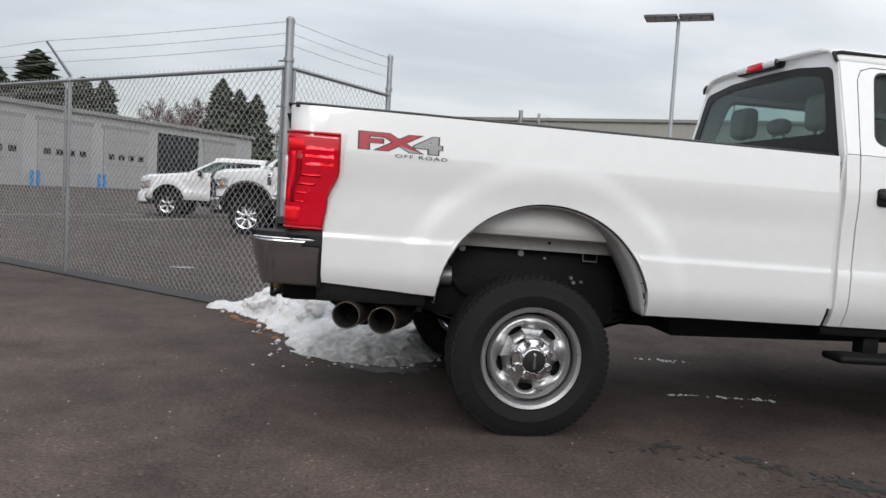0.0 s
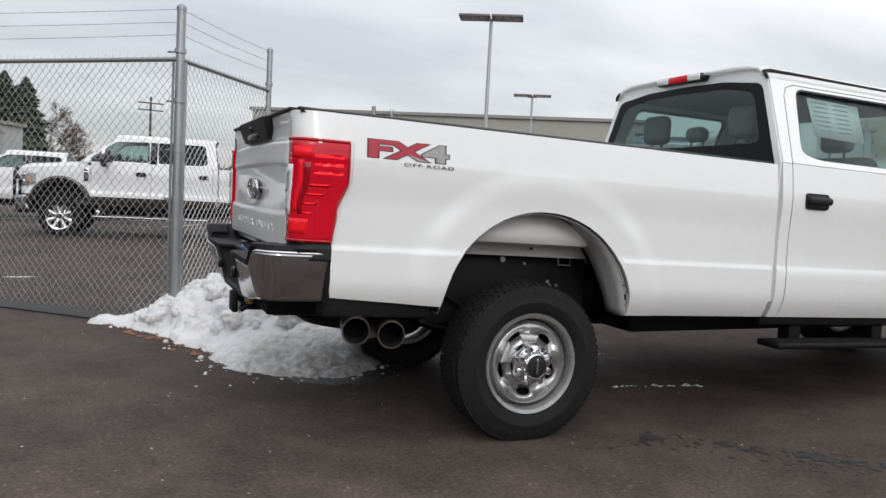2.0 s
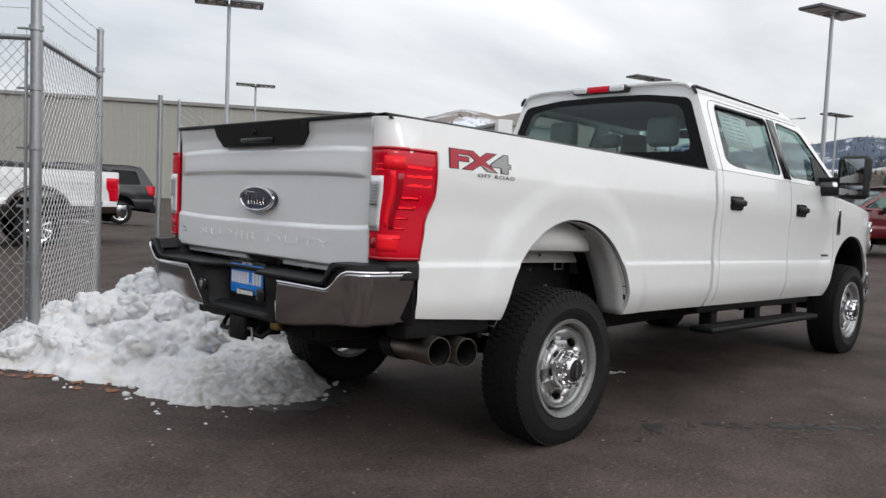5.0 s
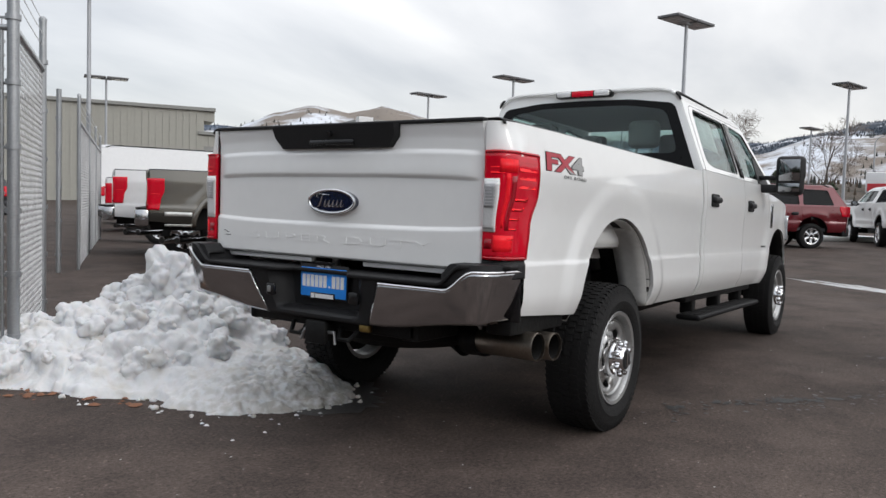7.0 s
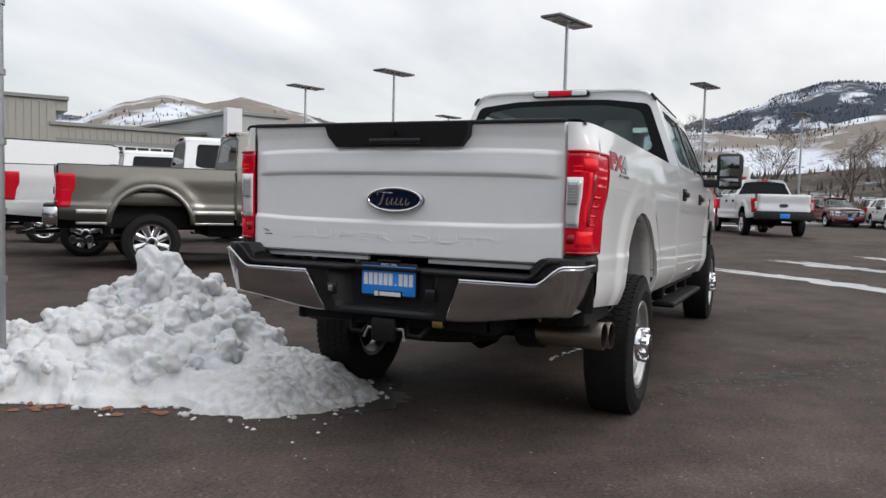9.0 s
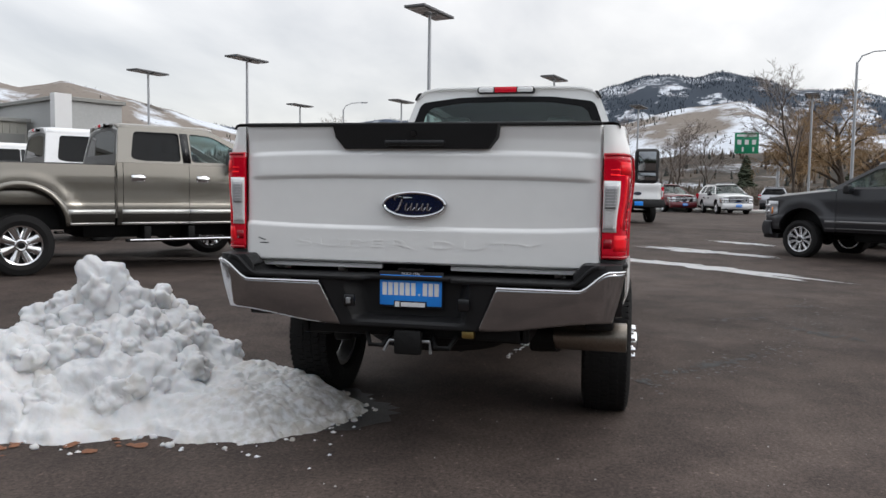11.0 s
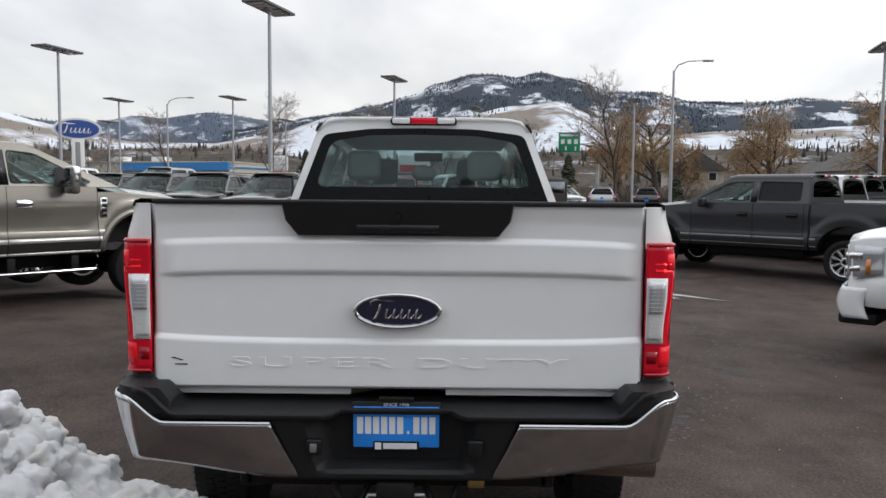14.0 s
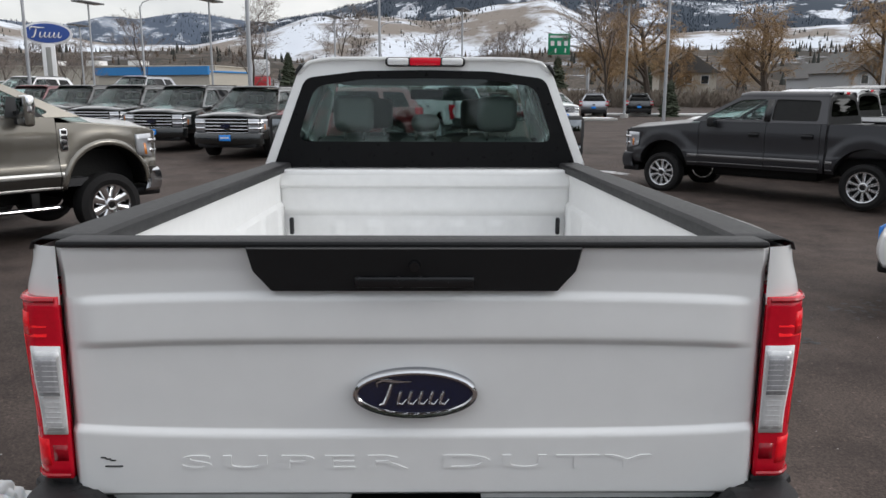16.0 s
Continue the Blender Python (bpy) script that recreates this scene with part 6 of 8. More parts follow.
    part("plate_light", B(-0.085, -0.06, -0.06, 0.06, 0.905, 0.915), "trim", bumper, rake=RK)
    plate_o = part("number_plate", B(-0.0760, -0.0660, -0.156, 0.156, 0.7300, 0.9000, bevel=0.004), "plastic", bumper, "blue dealer plate in a black frame", rake=RK)
    part("plate_face", B(-0.0795, -0.0750, -0.150, 0.150, 0.7400, 0.8840, bevel=0.003), "blue", plate_o, rake=RK)
    for k in range(10):
        y = 0.126 - 0.0280 * k
        dot = k == 6
        part("plate_bar", B(-0.0820, -0.0790, y - (0.004 if dot else 0.0105), y + (0.004 if dot else 0.0105), 0.7880, 0.7980 if dot else 0.8480), "decal_white", plate_o, smooth=False, rake=RK)
    bm = B(-0.0840, -0.0770, -0.08, 0.08, 0.7280, 0.7620, bevel=0.003)
    part("frame_tab", bm, "trim", plate_o, rake=RK)
    bm = B(-0.0860, -0.0830, -0.072, 0.045, 0.7360, 0.7560)
    box(bm, -0.0860, -0.0830, 0.052, 0.074, 0.7340, 0.7580)
    part("frame_bar", bm, "decal_white", plate_o, smooth=False, rake=RK)
    bm = words("SINCE 1946", 0.0165, 0.0005, squash=1.1)
    for v in bm.verts:
        v.co = Vector((-0.0775 - v.co.z, -v.co.x, 0.8905 + v.co.y))
    part("frame_letters", bm, "decal_white", plate_o, smooth=False, rake=RK)
    for s in (-1, 1):
        part("plate_screw", T([(-0.0790, s * 0.09, 0.8730), (-0.0840, s * 0.09, 0.8730)], 0.007, 10), "galv", plate_o, rake=RK)
    # tow hitch
    bm = B(-0.04, 0.20, -0.54, 0.54, 0.585, 0.66, bevel=0.012)
    part("hitch_beam", bm, "under", root, "black hitch beam", rake=RK)
    hb = bmesh.new()
    for a in ((-0.12, 0.1, -0.052, -0.036, 0.53, 0.615), (-0.12, 0.1, 0.036, 0.052, 0.53, 0.615), (-0.12, 0.1, -0.05, 0.05, 0.53, 0.545), (-0.12, 0.1, -0.05, 0.05, 0.60, 0.615)):
        box(hb, *a, bevel=0.004)
    hitch = part("hitch_receiver", hb, "under", root, "black square receiver", rake=RK)
    part("receiver_collar", B(-0.135, -0.10, -0.066, 0.066, 0.515, 0.63, bevel=0.012), "under", hitch, rake=RK)
    part("hitch_pin", T([(-0.10, 0.12, 0.525), (-0.10, 0.095, 0.575), (-0.10, -0.10, 0.577), (-0.10, -0.105, 0.52)], 0.008, 8), "galv", hitch, "bright hitch pin", rake=RK)
    for s in (-1, 1):
        part("safety_loop", T([(-0.05, s * 0.10, 0.60), (-0.10, s * 0.13, 0.55), (-0.10, s * 0.19, 0.55), (-0.05, s * 0.22, 0.60)], 0.012, 8), "under", hitch, rake=RK)
        part("hitch_bracket", B(-0.04, 0.30, *sorted((s * 0.50, s * 0.56)), 0.58, 0.72, bevel=0.015), "under", root, rake=RK)
    part("trailer_plug", B(-0.10, -0.06, -0.31, -0.25, 0.600, 0.64, bevel=0.01), "brass", root, rake=RK)
    part("spare_wheel", lathe(bmesh.new(), [(0.10, -0.10), (0.34, -0.12), (0.40, -0.08), (0.40, 0.08), (0.34, 0.12), (0.10, 0.10)], 40, Matrix.Translation((0.62, 0, 0.585)) @ Matrix.Rotation(radians(90), 4, "X"), close=True), "rubber", root, "spare wheel under the bed", rake=RK)
    # twin exhaust tips, cut flush with the body side
    for ex, ey, ez in ((0.300, -1.0, 0.578), (0.478, -1.0, 0.560)):
        axis = Vector((-0.256, -0.965, 0.050)).normalized()
        end = Vector((ex, ey, ez))
        start = end - axis * 0.40
        m = Matrix.Translation(start) @ axis.to_track_quat("Y", "Z").to_matrix().to_4x4()
        cutn = Vector((-0.04, -1, 0)).normalized()

        def trim_end(bm):
            for v in bm.verts:
                along = (v.co - start).dot(axis)
                if along > 0.28:
                    target = axis * ((end - v.co).dot(cutn) / axis.dot(cutn))
                    v.co += target + axis * (along - 0.40)
            return bm
        tip = part("exhaust_tip", trim_end(lathe(bmesh.new(), [(0.001, 0.0), (0.060, 0.004), (0.068, 0.02), (0.068, 0.396), (0.066, 0.40), (0.0625, 0.40), (0.0615, 0.39), (0.061, 0.29)], 40, m)), "exhaust", root, "polished steel exhaust tip", rake=RK)
        part("exhaust_bore", trim_end(lathe(bmesh.new(), [(0.0605, 0.385), (0.0605, 0.29), (0.0605, 0.16), (0.001, 0.16)], 32, m)), "bore_dark", tip, rake=RK)
    part("exhaust_collar", T([(0.40, -0.66, 0.556), (0.435, -0.54, 0.548)], 0.080, 24), "under", root, "dark collar joining the twin tips", rake=RK)
    part("exhaust_collar", T([(0.57, -0.68, 0.545), (0.61, -0.56, 0.540)], 0.080, 24), "under", root, "dark collar joining the twin tips", rake=RK)
    for s in (-1, 1):
        part("spring_shackle", B(0.50, 0.60, *sorted((s * 0.50, s * 0.60)), 0.45, 0.68, bevel=0.02), "under", root, rake=RK)
    part("exhaust_pipe", T([(0.44, -0.62, 0.55), (0.56, -0.56, 0.55), (0.75, -0.54, 0.56), (0.95, -0.50, 0.58), (1.3, -0.47, 0.60), (1.7, -0.46, 0.58), (3.2, -0.45, 0.56)], 0.045, 20), "under", root, rake=RK)
    part("exhaust_clamp", T([(0.46, -0.70, 0.555), (0.62, -0.56, 0.565)], 0.068, 20), "exhaust", root, rake=RK)
    part("exhaust_hanger", T([(0.35, -0.66, 0.62), (0.33, -0.64, 0.66), (0.35, -0.60, 0.68)], 0.010, 8), "galv", root, rake=RK)
    # sales sheet in the rear door's window, cables
    for a, b2, z_a, z_b in ((3.30, 3.74, 1.80, 2.04),):
        bm = plate([(a, z_a), (b2, z_a - 0.01), (b2 + 0.02, z_b), (a + 0.0, z_b + 0.01)], (), lambda u, v: Vector((u, -(upper_y(c, v) - 0.028), v)))
        st = part("sales_sheet", bm, "paper", root, "printed sales sheet in the window", rake=RK, thick=0.002)
        bm = bmesh.new()
        for k in range(7):
            zz = z_a + 0.04 + 0.03 * k
            for q in range(2):
                p = plate([(a + 0.03 + 0.19 * q, zz), (a + 0.17 + 0.18 * q, zz), (a + 0.17 + 0.18 * q, zz + 0.012), (a + 0.03 + 0.19 * q, zz + 0.012)], (), lambda u, v: Vector((u, -(upper_y(c, v) - 0.0255), v)))
                me = bpy.data.meshes.new("bar")
                p.to_mesh(me)
                bm.from_mesh(me)
        part("sheet_bars", bm, "pole", st, smooth=False, rake=RK)
    part("bag", B(3.25, 3.45, -0.62, -0.40, 1.50, 1.66, bevel=0.05), "paper", root, "clear plastic bag on the rear seat", rake=RK)
    part("roof_mirror", B(4.42, 4.46, -0.13, 0.13, 2.0, 2.08, bevel=0.015), "cabin", root, rake=RK)
    return root


main_truck()


# ---- ground ----
def lot(x, y):
    """The lot's height: it rises gently ahead of the truck."""
    return 0.33 * smooth01(7, 27, x) + 0.107 * smooth01(1.8, 3.6, y) * smooth01(2.2, 4.6, x) * smooth01(9.5, 8.0, x) + 0.6 * smooth01(29, 41, x) * smooth01(3, 9, y)


def ground():
    bm = bmesh.new()
    rings = [0, 4] + [6 + 1.5 * k for k in range(18)] + [40, 60, 120, 260, 600, 1300, 2600]
    n = 96
    prev = None
    for r in rings:
        if r == 0:
            prev = [bm.verts.new((3, 0, 0))] * n
            continue
        cur = [bm.verts.new((3 + r * math.cos(2 * math.pi * k / n), r * math.sin(2 * math.pi * k / n), lot(3 + r * math.cos(2 * math.pi * k / n), r * math.sin(2 * math.pi * k / n)) - 0.6 * smooth01(60, 600, r))) for k in range(n)]
        for k in range(n):
            q = [prev[k], cur[k], cur[(k + 1) % n], prev[(k + 1) % n]]
            bm.faces.new(list(dict.fromkeys(q)))
        prev = cur
    tagged(part("ground", bm, "asphalt", smooth=False), "worn grey-brown asphalt of the car lot", "ground", kind="structure")


ground()


def patch(name, label, material, cx, cy, rx, ry, rot, z, seed, ragged=0.45, n=70, category="patch", lumps=0.0):
    """A thin irregular film on the asphalt."""
    bm = bmesh.new()
    c, s = math.cos(rot), math.sin(rot)
    mid = bm.verts.new((cx, cy, z + lumps + lot(cx, cy)))
    ring = []
    for k in range(n):
        a = 2 * math.pi * k / n
        f = 1 + ragged * noise.noise((math.cos(a) * 2.2 + seed, math.sin(a) * 2.2, seed * 1.7)) + ragged * 0.6 * noise.noise((math.cos(a) * 9 + seed, math.sin(a) * 9, seed))
        u, v = rx * f * math.cos(a), ry * f * math.sin(a)
        ring.append(bm.verts.new((cx + u * c - v * s, cy + u * s + v * c, z + lot(cx + u * c - v * s, cy + u * s + v * c))))
    for k in range(n):
        bm.faces.new((mid, ring[k], ring[(k + 1) % n]))
    return tagged(part(name, bm, material, smooth=False), label, category, kind="stuff")


def specks(name, label, material, spots, size, z, seed, category, flat=0.25):
    """Many small scattered bits in one sheet of stuff."""
    rnd = random.Random(seed)
    bm = bmesh.new()
    for cx, cy, rx, ry, rot, count in spots:
        for _ in range(count):
            u, v = rnd.gauss(0, rx), rnd.gauss(0, ry)
            x, y = cx + u * math.cos(rot) - v * math.sin(rot), cy + u * math.sin(rot) + v * math.cos(rot)
            r = size * rnd.uniform(0.4, 1.6)
            k = rnd.randint(5, 7)
            a0 = rnd.random() * 6
            top = bm.verts.new((x, y, z + r * flat))
            rim = [bm.verts.new((x + r * rnd.uniform(0.6, 1.3) * math.cos(a0 + 6.283 * i / k), y + r * rnd.uniform(0.6, 1.3) * math.sin(a0 + 6.283 * i / k), z)) for i in range(k)]
            for i in range(k):
                bm.faces.new((top, rim[i], rim[(i + 1) % k]))
    return tagged(part(name, bm, material, smooth=False), label, category, kind="stuff")


M["thin_snow"] = snow_mat("trodden_snow", 0.26, white=0.42)
M["stain"] = mat("damp_stain", (0.030, 0.027, 0.026), 0.55, vary=0.35, scale=5, bump=0.2, bump_scale=120)
M["seam"] = mat("tar_seam", (0.022, 0.021, 0.021), 0.7, vary=0.35, scale=6, bump=0.2, bump_scale=120)
patch("meltwater_stain", "damp dark asphalt round the snow heap", "stain", 0.62, 1.20, 0.56, 0.86, 0.15, 0.003, 3.1, 0.2, category="stain")
patch("packed_snow_strip", "thin strip of trodden snow on the asphalt", "thin_snow", 11.0, -2.3, 2.0, 0.30, radians(50), 0.006, 7.0, 0.95, category="snow")
patch("packed_snow_strip", "thin strip of trodden snow on the asphalt", "thin_snow", 14.1, -2.8, 1.5, 0.30, radians(53), 0.006, 9.0, 0.95, category="snow")
patch("packed_snow_strip", "thin strip of trodden snow on the asphalt", "thin_snow", 16.6, -4.0, 0.8, 0.22, radians(50), 0.006, 12.0, 0.5, category="snow")
specks("stain_specks", "scattered dark oily specks on the asphalt", "stain", [(2.25, -1.42, 0.40, 0.09, radians(-37), 40), (3.1, -2.15, 0.45, 0.14, radians(-35), 50), (4.8, -2.9, 0.7, 0.2, radians(-30), 60), (6.5, -3.4, 0.8, 0.3, radians(-20), 60), (1.88, -1.2, 0.12, 0.03, 0.2, 18)], 0.013, 0.003, 4, "stain", 0.02)
specks("oil_spots", "dark oily spots on the asphalt", "seam", [(2.78, -1.80, 0.36, 0.030, radians(-40), 60), (1.95, -1.17, 0.04, 0.03, 0.0, 7), (4.37, -2.86, 0.20, 0.07, radians(41), 46), (5.1, -2.27, 0.16, 0.04, radians(-56), 20), (6.35, -3.2, 0.13, 0.06, radians(-45), 16), (5.15, -4.0, 0.22, 0.14, radians(-50), 40)], 0.026, 0.003, 14, "stain", 0.02)
specks("ice_specks", "scattered ice crumbs on the asphalt", "cleansnow", [(3.05, 0.90, 0.14, 0.03, radians(-12), 60), (2.50, -0.12, 0.08, 0.012, 0.0, 14), (2.95, -0.20, 0.14, 0.015, radians(-12), 26), (0.55, 0.55, 0.4, 0.12, 0.2, 26), (-0.2, 1.2, 0.1, 0.4, 0.2, 16)], 0.011, 0.002, 5, "snow", 0.6)
specks("gravel_specks", "scattered pale grit on the asphalt", "concrete", [(-0.6, -1.2, 1.4, 1.2, 0, 70), (3.2, -2.6, 2.2, 1.2, 0, 60), (0, 3.0, 1.2, 0.8, 0, 20)], 0.005, 0.002, 6, "gravel", 0.6)
patch("snow_scrap", "small scrap of snow on the asphalt", "cleansnow", -1.75, 6.2, 0.16, 0.07, 0.2, 0.006, 17.0, 0.6, category="snow")
for k in range(5):
    # painted bay lines beyond the fence
    bm = B(-0.06, 0.06, 0, 5.4, 0.001, 0.005)
    ln = tagged(part("bay_line", bm, "concrete", smooth=False), "worn white painted bay line", "road marking", "bay lines", "structure")
    ln.matrix_basis = pose(-8.6 + 3.1 * k, 16.6 + 0.7 * k, 0, 0, 0, -33)


# ---- snow heap ----
def snow_heap():
    bm = bmesh.new()
    nx, ny, x0, x1, y0, y1 = 270, 300, -1.15, 1.75, 0.25, 3.5
    foot = [(-0.95, 2.80), (-0.62, 2.55), (-0.40, 2.20), (-0.26, 1.75), (-0.07, 1.42), (-0.09, 1.10), (-0.03, 0.90), (0.22, 0.64), (0.55, 0.48), (0.84, 0.49), (1.02, 0.74), (1.32, 1.20), (1.38, 1.80), (1.22, 2.35), (0.95, 2.75), (0.50, 3.10), (0.0, 3.20), (-0.55, 3.05)]
    # broad shoulders: place, height, reach
    peaks = [(0.62, 2.20, 0.63, 0.62), (0.90, 1.95, 0.55, 0.46), (0.22, 2.40, 0.46, 0.56), (0.05, 2.78, 0.34, 0.46), (0.44, 1.90, 0.45, 0.46), (1.05, 1.74, 0.38, 0.34), (0.62, 1.36, 0.22, 0.52), (0.98, 1.28, 0.155, 0.34),
             (0.78, 0.98, 0.165, 0.42), (0.38, 1.02, 0.15, 0.38), (-0.02, 2.12, 0.20, 0.36), (-0.28, 2.52, 0.17, 0.34), (-0.60, 2.72, 0.06, 0.3)]
    # boulders that stand out of them: place, centre, radius
    clods = [(0.61, 2.17, 0.655, 0.17), (0.70, 2.06, 0.56, 0.16), (0.46, 2.33, 0.575, 0.09), (0.39, 2.43, 0.51, 0.09), (0.925, 1.955, 0.575, 0.10), (0.84, 2.04, 0.52, 0.12), (1.08, 1.78, 0.32, 0.10), (0.10, 2.52, 0.38, 0.10),
             (0.02, 2.81, 0.275, 0.11), (-0.22, 2.55, 0.12, 0.12), (-0.05, 2.05, 0.13, 0.13), (0.12, 1.72, 0.13, 0.13), (-0.38, 2.45, 0.09, 0.125), (0.30, 1.62, 0.15, 0.12), (0.28, 2.12, 0.36, 0.15), (0.62, 1.86, 0.44, 0.12), (0.56, 1.52, 0.22, 0.12), (-0.12, 2.32, 0.16, 0.12)]

    def inside(x, y):
        """Distance to the foot's outline, positive inside."""
        best, odd = 9.0, False
        for (ax, ay), (bx, by) in zip(foot, foot[1:] + foot[:1]):
            ex, ey = bx - ax, by - ay
            t = min(max(((x - ax) * ex + (y - ay) * ey) / (ex * ex + ey * ey), 0), 1)
            best = min(best, math.hypot(x - ax - t * ex, y - ay - t * ey))
            if (ay > y) != (by > y) and x < ax + (y - ay) / ey * ex:
                odd = not odd
        return best if odd else -best

    def height(x, y):
        d = inside(x, y)
        if d < -0.09:
            return -0.06
        p = Vector((x, y, 0))
        d += 0.045 * noise.fractal(p * 4.5, 1.0, 2.0, 3)
        if d <= 0.0:
            return -0.06
        total, top = 0.0, 0.0
        for px, py, ph, pr in peaks:
            q = math.hypot(x - px, y - py) / pr
            if q < 1.3:
                g = ph * (1 - (q / 1.3) ** 1.5)
                total += math.exp(22 * g)
                top = max(top, g)
        h = math.log(total + 1) / 22 if total else 0.0
        h = (h + 0.05 * noise.fractal(p * 3.0, 1.0, 2.1, 4) * smooth01(0.05, 0.3, h)) * smooth01(0.0, 0.20, d) ** 0.7
        h = max(h, 0.055 * smooth01(0.0, 0.07, d) + 0.02 * noise.fractal(p * 9, 1.0, 2.0, 3))
        return h
    vs = [[None] * (ny + 1) for _ in range(nx + 1)]
    for i in range(nx + 1):
        for j in range(ny + 1):
            x, y = x0 + (x1 - x0) * i / nx, y0 + (y1 - y0) * j / ny
            vs[i][j] = bm.verts.new((x + 0.03 * noise.noise((x * 7, y * 7, 2.0)), y + 0.03 * noise.noise((x * 7, y * 7, 8.0)), height(x, y)))
    for i in range(nx):
        for j in range(ny):
            q = (vs[i][j], vs[i + 1][j], vs[i + 1][j + 1], vs[i][j + 1])
            if max(v.co.z for v in q) > -0.04:
                bm.faces.new(q)
    bmesh.ops.delete(bm, geom=[v for v in bm.verts if not v.link_faces], context="VERTS")
    # rounded lumps stand out of the surface; the crust at the low end is finer
    for scale_set in (((5.2, 0.11), (10.5, 0.055)), ((21.0, 0.024), (47.0, 0.010))):
        bm.normal_update()
        push = []
        for v in bm.verts:
            p, edge, icy = v.co, smooth01(0.0, 0.22, v.co.z), smooth01(1.5, 1.1, v.co.y)
            lump = 0.0
            for f, a in scale_set:
                lump += a * (0.22 - min(noise.voronoi(p * f)[0][0], 0.75) ** 2) * (1 - 0.55 * icy * (f < 20) + 0.5 * icy * (f > 20))
            push.append(v.normal * lump * (0.25 + 0.75 * edge))
        for v, d in zip(bm.verts, push):
            v.co += d
    heap = thing("snow_heap", "heap of dirty ploughed snow with icy lumps", "snow heap")
    part("heap_body", bm, "snow", heap, sharp=180)
    rnd = random.Random(8)

    def lump(c, r, tall, sub):
        """One rounded clod with knobs of its own."""
        b2 = bmesh.new()
        bmesh.ops.create_icosphere(b2, subdivisions=sub, radius=1.0)
        o = Vector((rnd.random() * 50, rnd.random() * 50, 0))
        for v in b2.verts:
            n = v.co.normalized()
            k = 1 + 0.40 * noise.noise(n * 1.3 + o) + 0.16 * noise.noise(n * 3.1 + o)
            if sub > 2:
                q = n * r + o
                k += (0.050 * (0.22 - min(noise.voronoi(q * 10.5)[0][0], 0.75) ** 2) + 0.030 * (0.22 - min(noise.voronoi(q * 22)[0][0], 0.75) ** 2) + 0.010 * (0.22 - min(noise.voronoi(q * 47)[0][0], 0.75) ** 2)) / r
            v.co = c + Vector((n.x * k * r, n.y * k * r, n.z * k * r * tall))
        part("snow_lump", b2, "snow", heap, sharp=180)
    for px, py, pz, pr in clods:
        lump(Vector((px, py, pz)), pr * 1.02, 1.15 if pr > 0.16 else 0.95, 5 if pr > 0.11 else 4)
    for k in range(42):
        # smaller clods half sunk into the slopes
        px, py, ph, pr = rnd.choice(peaks[:6] + peaks[10:12])
        a, d = rnd.random() * 6.283, pr * rnd.uniform(0.1, 0.95)
        x, y = px + d * math.cos(a), py + d * math.sin(a)
        z = height(x, y)
        if z > 0.05:
            r = rnd.uniform(0.045, 0.10)
            lump(Vector((x, y, z - r * 0.35)), r, 0.9, 4)
    for k in range(60):
        # crumbs round the foot
        a = rnd.randrange(11)
        (ax, ay), (bx, by) = foot[a], foot[a + 1]
        t, out = rnd.random(), rnd.uniform(-0.08, 0.07)
        nrm = Vector((by - ay, ax - bx, 0)).normalized()
        r = rnd.uniform(0.005, 0.022)
        lump(Vector((ax + (bx - ax) * t, ay + (by - ay) * t, r * 0.4)) + nrm * out, r, 0.8, 2)
    specks("dead_leaves", "brown leaves caught at the snow's edge", "leaf", [(-0.35, 2.05, 0.10, 0.35, 0.3, 26), (-0.2, 1.6, 0.05, 0.2, 0.2, 12), (-0.62, 2.45, 0.06, 0.25, 0.4, 22)], 0.026, 0.006, 9, "leaves", 0.3)


snow_heap()


